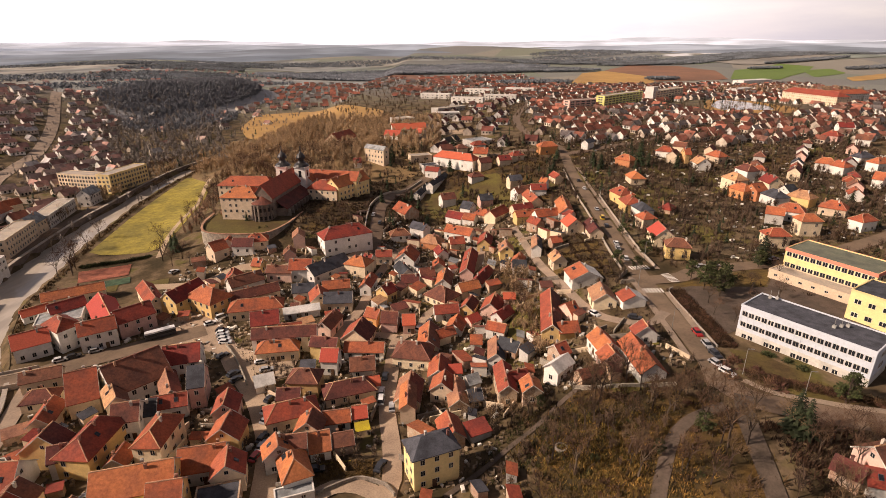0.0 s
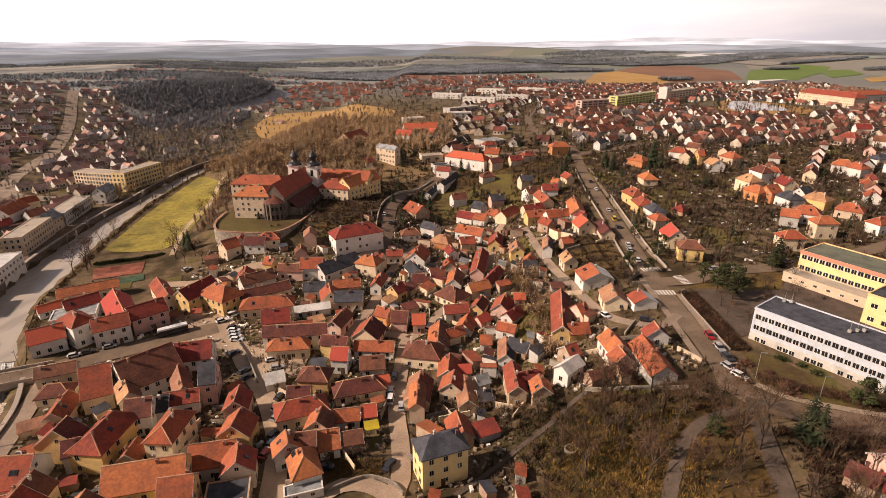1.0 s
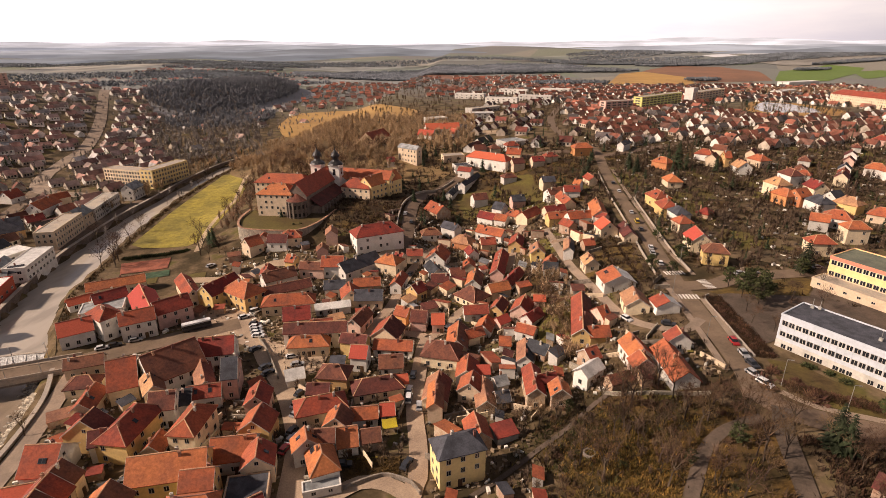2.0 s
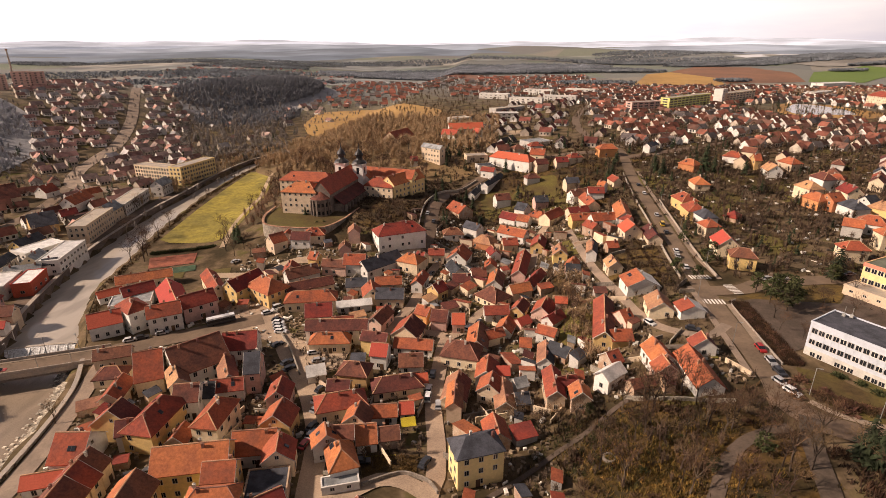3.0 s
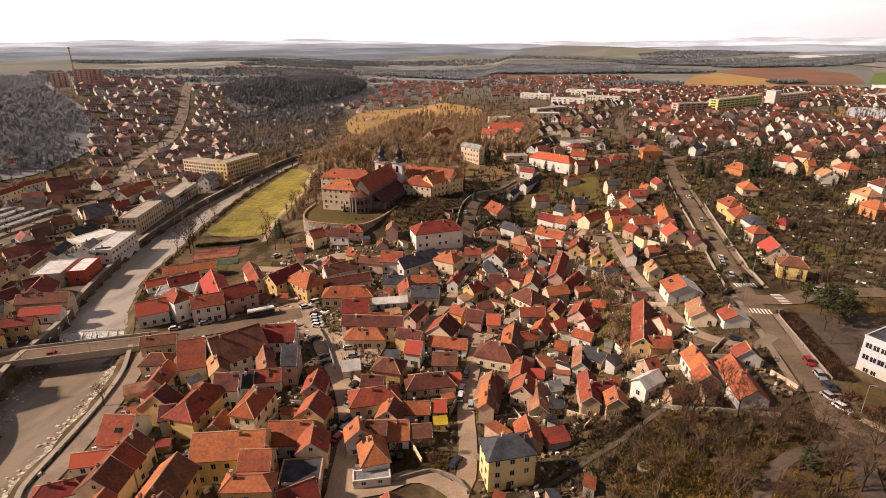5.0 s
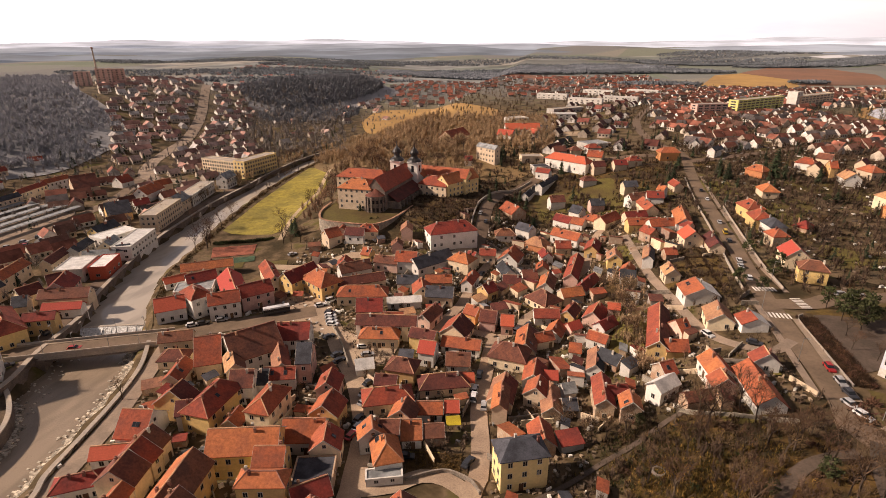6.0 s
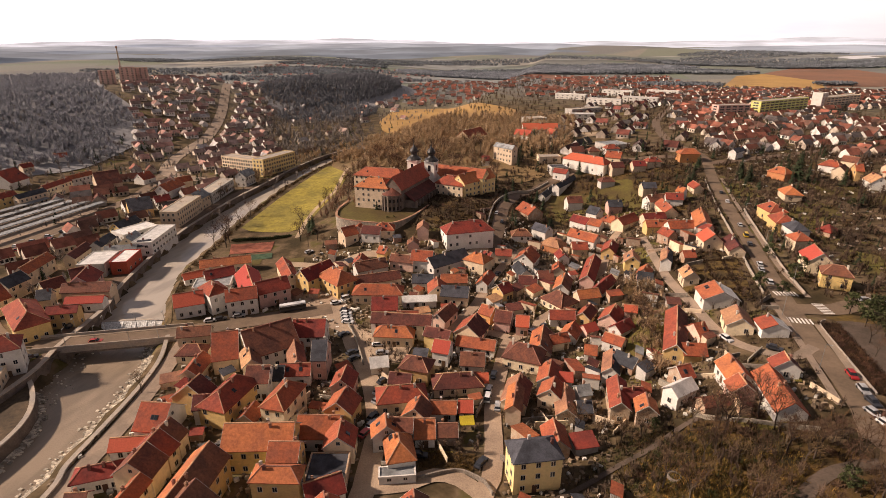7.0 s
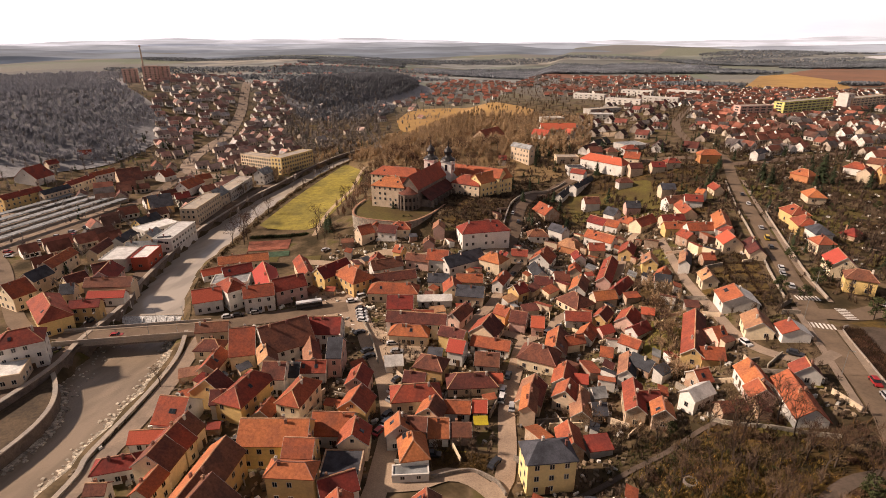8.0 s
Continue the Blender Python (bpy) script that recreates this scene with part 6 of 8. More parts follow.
# ---- vehicles ----
PAINT = {n: surface("car_paint_" + n, c, rough=0.3, change=0.04, each=0.05, bump=0, spec=0.6) for n, c in (("white", (0.72, 0.72, 0.72)), ("silver", (0.42, 0.42, 0.43)), ("dark", (0.035, 0.037, 0.045)), ("red", (0.45, 0.03, 0.025)), ("yellow", (0.72, 0.48, 0.03)), ("blue", (0.06, 0.10, 0.2)))}
RUBBER = surface("tyre_rubber", (0.02, 0.02, 0.02), change=0.1, each=0)


def car(colour, van=False):
    c = thing("van" if van else "car", pose(0, 0, -500), f"parked {colour} {'delivery van' if van else 'car'} with dark windows", "van" if van else "car", "parked vehicles")
    bm = bmesh.new()
    hood, roof = (0.95, 2.0) if van else (0.82, 1.42)
    side = [(-2.15, 0.32), (-2.15, hood - 0.1), (-1.9, hood), (2.0, hood - 0.05), (2.15, hood - 0.25), (2.15, 0.32)]
    loops = [[bm.verts.new((x, s * (1.0 if z < hood - 0.12 else 0.95), z)) for x, z in side] for s in (-0.86, 0.86)]
    for k in range(len(side)):
        j = (k + 1) % len(side)
        bm.faces.new((loops[0][k], loops[1][k], loops[1][j], loops[0][j]))
    bm.faces.new(loops[0])
    bm.faces.new(loops[1][::-1])
    bmesh.ops.recalc_face_normals(bm, faces=bm.faces[:])
    part("body", bm, PAINT[colour], c)
    bm = bmesh.new()
    a, b = (-2.1, 1.5) if van else (-1.75, 0.95)
    v = [bm.verts.new(p) for p in ((a, -0.8, hood - 0.03), (b, -0.8, hood - 0.03), (b, 0.8, hood - 0.03), (a, 0.8, hood - 0.03))]
    t = [bm.verts.new(p) for p in ((a + 0.3, -0.66, roof - 0.06), (b - 0.6, -0.66, roof - 0.06), (b - 0.6, 0.66, roof - 0.06), (a + 0.3, 0.66, roof - 0.06))]
    for k in range(4):
        bm.faces.new((v[k], v[(k + 1) % 4], t[(k + 1) % 4], t[k]))
    bm.faces.new(t)
    part("window_band", bm, GLASS, c)
    part("roof", box(bmesh.new(), a + 0.25, b - 0.55, -0.68, 0.68, roof - 0.07, roof, taper=0.05), PAINT[colour], c)
    for x in (-1.35, 1.35):
        for y in (-0.8, 0.8):
            bm = bmesh.new()
            turned(bm, [(0.32, -0.11), (0.32, 0.11)], 10)
            for q in bm.verts:
                q.co = Vector((x + q.co.x, y + q.co.z, 0.32 + q.co.y))
            part("wheel", bm, RUBBER, c)
    return c


CARS = {n: car(n) for n in PAINT}
VAN = car("white", True)
YELLOWVAN = car("yellow", True)


def parked(model, x, y, turn, lift=0.3):
    copy_thing(model, pose(x, y, high(x, y) + lift, 0, 0, turn))


for x, y, turn, c in ((72.5, 118, -62, "white"), (71.6, 122, -68, "silver"), (73.4, 126.5, -80, "dark"), (73.5, 131.5, -88, "silver"), (73.6, 138, -90, "red"), (72.6, 213, 84, "white"), (71.5, 207, 84, "silver"), (71.2, 196, 86, "white"), (75, 236, 84, "dark"), (77.5, 262, 84, "silver"), (80.5, 300, 84, "white"), (80.9, 316, 84, "dark"),
                      (48.5, 155, -60, "white"), (59, 148.5, -20, "dark"), (-13.4, 152, 92, "dark"), (-13.9, 145, 90, "dark"), (-17.8, 130, 90, "white"), (-17.5, 137.5, 90, "dark"), (-14.2, 123, 95, "silver"), (-70.5, 149.5, 56, "dark"), (-63.5, 139.5, 56, "dark"), (-61.5, 136.5, 56, "dark"), (-48, 122, 65, "white"), (-47, 118.2, 68, "silver"), (-48.5, 127, 60, "dark"),
                      (-45.5, 104.5, 75, "red"), (-45, 108, 75, "silver"), (-45.8, 111, 75, "dark"), (-76, 164, 5, "white"), (-75, 162, 5, "silver"), (-74, 160, 5, "white"), (-72.8, 158, 5, "white"), (-77, 166, 5, "dark"), (-83, 171, 40, "white"), (-100, 163, 34, "silver"), (-113, 153, 32, "silver"), (-118, 149.5, 32, "dark"), (-121, 147.5, 32, "white"), (-97, 179, 60, "dark"), (-99, 177, 60, "dark"),
                      (-57, 146, 20, "white"), (-54, 141.5, 20, "silver"), (-149, 126, 24, "red"), (-161, 113, 60, "dark"), (-166, 133, 70, "dark"), (-50, 217, 10, "white"), (-32, 262, 90, "dark"), (-36, 270, 88, "silver"), (-34.5, 245, 85, "dark"), (-5, 171, 70, "dark"), (-8.5, 166.5, 60, "white"), (3.5, 193, 55, "dark"), (-25.5, 225, 70, "silver"), (-27, 212, 80, "dark"),
                      (-109, 112, 50, "dark"), (-82, 100, 70, "dark"), (-78, 92, 20, "silver"), (97, 187.5, 20, "silver"), (102, 188, 20, "white"), (124, 193, 15, "dark"), (128, 194.5, 15, "silver"), (150, 202, 25, "white"), (-80, 106, 5, "white"), (-116, 215, 60, "silver"), (-30, 100, 10, "dark"), (-15, 101, 70, "dark")):
    parked(CARS[c], x, y, turn)
parked(YELLOWVAN, 76.2, 247, 84)
parked(VAN, -17.4, 126, 90)


def bus(x, y, turn, colour, label):
    b = thing("bus", pose(x, y, high(x, y) + 0.3, 0, 0, turn) @ Matrix.Diagonal((0.8, 0.95, 0.9, 1)), label, "bus", "buses")
    part("body", box(bmesh.new(), -5.9, 5.9, -1.25, 1.25, 0.35, 1.4), PAINT[colour], b)
    part("window_band", box(bmesh.new(), -5.88, 5.88, -1.23, 1.23, 1.4, 2.5), GLASS, b)
    part("roof", box(bmesh.new(), -5.9, 5.9, -1.25, 1.25, 2.5, 3.05, taper=0.12), PAINT["white"], b)
    for u in (-3.6, 3.4):
        for s in (-1.1, 1.1):
            bm = bmesh.new()
            turned(bm, [(0.48, -0.14), (0.48, 0.14)], 10)
            for q in bm.verts:
                q.co = Vector((u + q.co.x, s + q.co.z, 0.48 + q.co.y))
            part("wheel", bm, RUBBER, b)


bus(-96.5, 162.6, 35, "dark", "white-roofed dark city bus at its stop")
parked(VAN, -80.5, 175.2, 48)
# platforms and roofs of the railway station
for k in range(5):
    p = thing("platform_roof", pose(-314 + k * 10, 212, high(-300, 230), 0, 0, 88), "long pale platform canopy of the railway station", "canopy", "station canopies")
    part("canopy", box(bmesh.new(), -46, 46, -2.4, 2.4, 3.6, 3.9, taper=0.2), ROOF["g"], p)
    for u in range(-42, 45, 12):
        part("post", box(bmesh.new(), u - 0.12, u + 0.12, -0.12, 0.12, -0.5, 3.6), RAIL, p)
for k in range(16):
    u = k / 16
    parked(CARS[dice.choice(("white", "silver", "dark", "white", "blue", "red"))], -262 + u * 8 + (k % 2) * 6, 168 + u * 62, 15 + dice.uniform(-6, 6))
# street lamps along the hill road
for x, y in ((67, 140), (67.3, 170), (78.5, 196), (80.5, 235), (82.5, 275), (76.5, 118), (86, 108)):
    lamp = thing("street_lamp", pose(x, y, high(x, y), 0, 0, 0), "slim grey street lamp", "lamp", "street lamps")
    bm = bmesh.new()
    turned(bm, [(0.1, -0.3), (0.06, 7.5)], 6)
    part("post", bm, RAIL, lamp)
    part("arm", box(bmesh.new(), -0.05, 1.3, -0.05, 0.05, 7.4, 7.52), RAIL, lamp)
    part("head", box(bmesh.new(), 0.9, 1.6, -0.14, 0.14, 7.3, 7.42), RAIL, lamp)

# ---- suburbs too far to tell house from house ----
FAR_ROOFS = [by_island(surface("far_roofs_" + n, c, broad=0.2, fine=1.0, change=0.25, bump=0), 0.45) for n, c in (("red", (0.25, 0.085, 0.058)), ("brown", (0.155, 0.075, 0.056)), ("grey", (0.12, 0.10, 0.095)))]
# paler copies of the far roofs, haze put into the colour
HAZED_ROOFS = [by_island(surface("hazed_roofs_" + n, c, broad=0.2, fine=1.0, change=0.2, bump=0), 0.35) for n, c in (("red", (0.42, 0.225, 0.185)), ("brown", (0.36, 0.25, 0.215)), ("grey", (0.38, 0.35, 0.335)))]
FAR_WALLS = [by_island(surface("far_walls_" + n, c, broad=0.2, fine=1.0, change=0.15, bump=0), 0.25) for n, c in (("white", (0.74, 0.70, 0.64)), ("tan", (0.55, 0.46, 0.37)))]
fr = random.Random(77)


def far_houses(name, spots, label, roofs=FAR_ROOFS):
    verts, faces, mats = [], [], []
    for x, y, turn in spots:
        g = high(x, y)
        l2, w2, e = fr.uniform(3.4, 5.8), fr.uniform(3.0, 4.1), fr.uniform(1.9, 3.6)
        rise, c, s = w2 * 0.85, math.cos(turn), math.sin(turn)
        wall, roof = 3 + (fr.random() < 0.4), fr.choice((0, 0, 0, 1, 1, 2))
        n = len(verts)
        for u, v, z in ((-l2, -w2, -3), (l2, -w2, -3), (l2, w2, -3), (-l2, w2, -3), (-l2, -w2, e), (l2, -w2, e), (l2, w2, e), (-l2, w2, e), (-l2, 0, e + rise), (l2, 0, e + rise),
                        (-l2 - 0.3, -w2 - 0.4, e - 0.2), (l2 + 0.3, -w2 - 0.4, e - 0.2), (l2 + 0.3, 0, e + rise + 0.2), (-l2 - 0.3, 0, e + rise + 0.2), (l2 + 0.3, w2 + 0.4, e - 0.2), (-l2 - 0.3, w2 + 0.4, e - 0.2)):
            verts.append((x + u * c - v * s, y + u * s + v * c, g + z))
        for f in ((0, 1, 5, 4), (1, 2, 6, 9, 5), (2, 3, 7, 6), (3, 0, 4, 8, 7)):
            faces.append([n + i for i in f])
            mats.append(wall)
        for f in ((10, 11, 12, 13), (13, 12, 14, 15)):
            faces.append([n + i for i in f])
            mats.append(roof)
        # windows set proud of the long walls and the gables
        for side in (-1, 1):
            for k in (-0.55, 0.0, 0.55):
                for z in ((1.5, e - 1.6) if e > 5 else (e * 0.5,)):
                    n = len(verts)
                    for du, dz in ((-0.6, -0.7), (0.6, -0.7), (0.6, 0.7), (-0.6, 0.7)):
                        u, v = k * l2 + du * side * -1, (w2 + 0.06) * side
                        verts.append((x + u * c - v * s, y + u * s + v * c, g + z + dz))
                    faces.append([n, n + 1, n + 2, n + 3])
                    mats.append(5)
    me = bpy.data.meshes.new(name)
    me.from_pydata(verts, [], faces)
    for m in roofs + FAR_WALLS + [GLASS]:
        me.materials.append(m)
    me.polygons.foreach_set("material_index", mats)
    return tagged(new(name, me), label, "houses", "", "stuff")


def rows_of_houses(x0, x1, y0, y1, turn, gap_row, gap, keep, inside=lambda x, y: True):
    """Houses in rows along parallel streets inside a stretch of the plan."""
    out, c, s = [], math.cos(turn), math.sin(turn)
    cx, cy, reach = (x0 + x1) / 2, (y0 + y1) / 2, math.hypot(x1 - x0, y1 - y0) / 2
    for i in range(int(-reach / gap_row), int(reach / gap_row) + 1):
        for j in range(int(-reach / gap), int(reach / gap) + 1):
            u, v = j * gap + fr.gauss(0, gap * 0.15), i * gap_row + fr.gauss(0, 1.5) + (4 if i % 2 else 0)
            x, y = cx + u * c - v * s, cy + u * s + v * c
            if x0 < x < x1 and y0 < y < y1 and fr.random() < keep and inside(x, y) and free(x, y, 5):
                out.append((x, y, turn + fr.choice((0, 0, 0, math.pi / 2)) + fr.gauss(0, 0.06)))
    return out


far_houses("suburb_houses", rows_of_houses(95, 640, 395, 1010, 0.55, 17.5, 10.0, 0.78, lambda x, y: math.hypot(x - 350, y - 655) > 85), "dense suburban houses with red and grey roofs")
far_houses("hilltop_houses", rows_of_houses(-60, 110, 400, 800, 1.2, 22, 15, 0.65, lambda x, y: x > -30 + (y - 400) * 0.1), "suburban houses along a hill road")
far_houses("garden_suburb_houses", rows_of_houses(-350, 330, 812, 1350, 0.2, 26, 15, 0.7, lambda x, y: math.hypot((x + 400) / 0.5, y - 920) > 215 and not (x > 190 and y > 1000)), "far rows of small houses among trees")
far_houses("valley_houses", rows_of_houses(-700, -205, 215, 900, 1.05, 17, 11.5, 0.72, lambda x, y: x > -0.93 * y and math.hypot((x + 400) / 0.5, y - 920) > 205 and (y < 410 or x < -0.6 * y or fr.random() < 0.12)), "houses along the valley on the far bank", HAZED_ROOFS)
far_houses("distant_village_houses", rows_of_houses(-950, -380, 1050, 1700, 0.3, 40, 18, 0.5), "far houses on a distant slope", HAZED_ROOFS)
# a closed row of houses along the far quay
y = 152.0
while y < 325:
    l = fr.uniform(9, 13)
    a, b = np.interp(y, BANK_Y, BANK_WEST), np.interp(y + l, BANK_Y, BANK_WEST)
    x, turn = (a + b) / 2 - 13.5, math.degrees(math.atan2(l, b - a))
    if free(x, y + l / 2, 2.5):
        house(x, y + l / 2, turn, l * 1.03, fr.uniform(7.5, 9), fr.uniform(5.0, 7.5), "g", fr.choice("ddrkgg"), fr.choice("wccgp"))
    y += l
far_houses("far_bank_houses", rows_of_houses(-262, -196, 128, 300, 1.1, 13, 10.5, 0.85) + rows_of_houses(-330, -240, 255, 345, 0.8, 15, 11, 0.8), "close-set houses on the far bank")
# nearer filling of the same suburb as single houses
near_spots = rows_of_houses(150, 330, 225, 395, 0.95, 25, 13, 0.5) + rows_of_houses(-30, 60, 285, 420, 0.35, 21, 13, 0.45)
for x, y, turn in near_spots:
    house(x, y, math.degrees(turn), fr.uniform(7, 9.5), fr.uniform(5.6, 7.2), fr.uniform(3.2, 5.2), fr.choice("gghh"), fr.choice("orrrddddkk"), fr.choice("wwccpgg"), panes=fr.random() < 0.1)

# ---- trees ----
def twig(bm, a, b, ra, rb, slot=0, sides=3):
    d = (b - a).normalized()
    u = d.orthogonal().normalized()
    v = d.cross(u)
    low = [bm.verts.new(a + (u * math.cos(2.1 * k) + v * math.sin(2.1 * k)) * ra) for k in range(sides)]
    top = [bm.verts.new(b + (u * math.cos(2.1 * k) + v * math.sin(2.1 * k)) * rb) for k in range(sides)]
    for k in range(sides):
        bm.faces.new((low[k], low[(k + 1) % sides], top[(k + 1) % sides], top[k])).material_index = slot


def bare_tree(seed, tall, crown_mat, spread_by=1.0, name="bare_tree"):
    """A leafless broad-leaved tree: a tapered trunk with limbs, and a crown of thin branches and sprays of twigs."""
    r = random.Random(seed)
    tree = thing(name, pose(0, 0, -500), "leafless winter tree with a fine brown crown", "tree", "bare trees")
    trunk, crown = bmesh.new(), bmesh.new()

    def grow(at, way, length, radius, level):
        bend = Vector((r.gauss(0, 0.12), r.gauss(0, 0.12), 0.06))
        mid = at + way * length * 0.5
        end = mid + (way + bend).normalized() * length * 0.5
        bm = trunk if level < 2 else crown
        twig(bm, at, mid, radius, radius * 0.8)
        twig(bm, mid, end, radius * 0.8, radius * 0.55)
        if level == 4:
            for _ in range(3):
                d = (way + Vector((r.gauss(0, 0.55), r.gauss(0, 0.55), r.gauss(0.1, 0.4)))).normalized()
                side = d.cross(Vector((r.gauss(0, 1), r.gauss(0, 1), r.gauss(0, 1)))).normalized() * 0.035 * tall / 9
                p = at + way * length * r.uniform(0.3, 1)
                q = p + d * length * r.uniform(0.7, 1.2)
                crown.faces.new([crown.verts.new(c) for c in (p - side, p + side, q)])
            return
        count = (5, 3, 3, 3)[level]
        for k in range(count):
            turn = 2 * math.pi * (k + r.uniform(-0.3, 0.3)) / count
            u = way.orthogonal().normalized()
            v = way.cross(u)
            tilt = r.uniform(0.45, 0.85) * spread_by
            d = (way * math.cos(tilt) + (u * math.cos(turn) + v * math.sin(turn)) * math.sin(tilt) + Vector((0, 0, 0.12))).normalized()
            grow(at + (end - at) * r.uniform(0.55, 1.0), d, length * r.uniform(0.55, 0.78), radius * 0.48, level + 1)

    twig(trunk, Vector((0, 0, -0.8)), Vector((0, 0, 0.4)), tall * 0.032, tall * 0.024, sides=3)
    grow(Vector((0, 0, 0.3)), Vector((r.gauss(0, 0.05), r.gauss(0, 0.05), 1)).normalized(), tall * 0.42, tall * 0.024, 0)
    part("trunk", trunk, BARK, tree)
    part("crown", crown, crown_mat, tree)
    return tree


def conifer(seed, tall, wide, name="conifer"):
    """A spruce: tiers of drooping boughs made of ragged fans, with gaps between them."""
    r = random.Random(seed)
    tree = thing(name, pose(0, 0, -500), "dark green conifer with drooping boughs", "tree", "conifers")
    bm = bmesh.new()
    twig(bm, Vector((0, 0, -0.6)), Vector((0, 0, tall * 0.95)), tall * 0.02, 0.03)
    part("trunk", bm, BARK, tree)
    bm = bmesh.new()
    tiers = 13
    for t in range(tiers):
        k = t / tiers
        z, reach = tall * (0.10 + 0.88 * k), wide * (1 - k) ** 0.8 + 0.15
        for b in range(11):
            a = 2 * math.pi * (b + r.uniform(-0.4, 0.4)) / 11 + t
            o = Vector((math.cos(a), math.sin(a), 0))
            s = Vector((-o.y, o.x, 0))
            rr = reach * r.uniform(0.65, 1.1)
            base = Vector((0, 0, z + r.uniform(-0.2, 0.2)))
            for j in range(3):
                p = base + o * rr * (0.15 + 0.3 * j) + Vector((0, 0, -0.10 * rr * j))
                w = rr * r.uniform(0.16, 0.30)
                tip = p + o * rr * 0.42 + Vector((0, 0, -0.25 * rr * r.uniform(0.5, 1.2)))
                bm.faces.new([bm.verts.new(c) for c in (p - s * w, p + s * w * 0.3 + Vector((0, 0, 0.1)), tip + s * r.uniform(-w, w))])
                bm.faces.new([bm.verts.new(c) for c in (p + s * w, tip + s * r.uniform(-w, w), p - s * w * 0.2 + Vector((0, 0, 0.12)))])
    part("crown", bm, NEEDLES, tree)
    return tree


def pine(seed, tall, wide, name="pine"):
    """A broad evergreen: a forked trunk with clumps of short needles."""
    r = random.Random(seed)
    tree = thing(name, pose(0, 0, -500), "broad dark evergreen with a clumped crown", "tree", "evergreens")
    trunk, crown = bmesh.new(), bmesh.new()
    twig(trunk, Vector((0, 0, -0.6)), Vector((0, 0, tall * 0.7)), tall * 0.028, tall * 0.012)
    for k in range(26):
        a, z = r.uniform(0, 6.28), tall * r.uniform(0.28, 0.98)
        reach = wide * math.sin(math.pi * min(1, max(0.12, (z / tall - 0.1) / 0.95))) * r.uniform(0.45, 1.0)
        c = Vector((math.cos(a) * reach, math.sin(a) * reach, z))
        twig(trunk, Vector((0, 0, z * 0.72)), c, 0.09, 0.03)
        size = wide * r.uniform(0.2, 0.36)
        for _ in range(26):
            d = Vector((r.gauss(0, 1), r.gauss(0, 1), r.gauss(0, 0.7))).normalized()
            p = c + d * size * r.uniform(0.4, 1.0)
            n = Vector((r.gauss(0, 1), r.gauss(0, 1), r.gauss(0, 1))).normalized() * size * 0.42
            m = n.cross(d).normalized() * size * 0.3
            crown.faces.new([crown.verts.new(q) for q in (p - n, p + m, p + n * 0.7 - m * 0.6)])
    part("trunk", trunk, BARK, tree)
    part("crown", crown, IVY, tree)
    return tree


def shrub(seed, wide, mat, name="shrub"):
    r = random.Random(seed)
    bm = bmesh.new()
    for k in range(150):
        d = Vector((r.gauss(0, 1), r.gauss(0, 1), abs(r.gauss(0, 0.8)))).normalized()
        p = Vector((r.gauss(0, 0.25), r.gauss(0, 0.25), 0)) * wide
        q = p + Vector((d.x * wide, d.y * wide, d.z * wide * 0.95)) * r.uniform(0.6, 1.05)
        s = d.cross(Vector((r.gauss(0, 1), r.gauss(0, 1), r.gauss(0, 1)))).normalized() * wide * 0.09
        bm.faces.new([bm.verts.new(c) for c in (p + (q - p) * 0.45 - s, p + (q - p) * 0.45 + s, q)])
    bush = new(name, mesh_of(bm, name, mat))
    bush.location.z = -500
    return tagged(bush, "low winter shrub of dense twigs", "shrub", "shrubs")


def on_lawn(x, y):
    return (16 < x < 37 and 316 < y < 350) or (-13 < x < 9 and 300 < y < 333)


def undergrowth(name, n, spot, size, mat, seed, label):
    """Weeds and scrub: clumps of thin blades."""
    r = random.Random(seed)
    verts, faces = [], []
    made = tries = 0
    while made < n and tries < n * 5:
        tries += 1
        x, y = spot(r)
        if not free(x, y, 0.15) or on_lawn(x, y):
            continue
        g, s = high(x, y) + 0.1, size * r.uniform(0.4, 1.3)
        for _ in range(9):
            a, lean = r.uniform(0, 6.28), r.uniform(0.2, 0.9)
            dx, dy, w = math.cos(a), math.sin(a), s * r.uniform(0.06, 0.16)
            ox, oy, k = r.gauss(0, s * 0.35), r.gauss(0, s * 0.35), len(verts)
            verts += [(x + ox - dy * w, y + oy + dx * w, g), (x + ox + dy * w, y + oy - dx * w, g), (x + ox + dx * s * lean, y + oy + dy * s * lean, g + s * r.uniform(0.5, 1.1))]
            faces.append((k, k + 1, k + 2))
        made += 1
    me = bpy.data.meshes.new(name)
    me.from_pydata(verts, [], faces)
    me.materials.append(mat)
    return tagged(new(name, me), label, "undergrowth", "", "stuff")


def planted(models, x, y, scale=1.0, r=dice):
    ob = copy_thing(r.choice(models), pose(x, y, high(x, y) + 0.05, 0, 0, r.uniform(0, 360)))
    s = scale * r.uniform(0.85, 1.15)
    ob.scale = (s, s, s * r.uniform(0.92, 1.1))
    return ob


BARE = [bare_tree(s, 9.0, TWIGS, 0.8 + 0.12 * (s % 3)) for s in range(4)]
WOODS = [bare_tree(s + 20, 9.0, PALETWIGS, 0.75) for s in range(2)]
FIRS = [conifer(s, 10.0, 2.6) for s in range(3)]
PINES = [pine(s, 8.0, 3.2) for s in range(3)]
SHRUBS = [shrub(s, 1.4, TWIGS) for s in range(3)]
REDSHRUBS = [shrub(s + 9, 1.4, PALETWIGS) for s in range(2)]
GREENSHRUBS = [shrub(s + 5, 1.3, IVY, "evergreen_shrub") for s in range(2)]
green = random.Random(11)
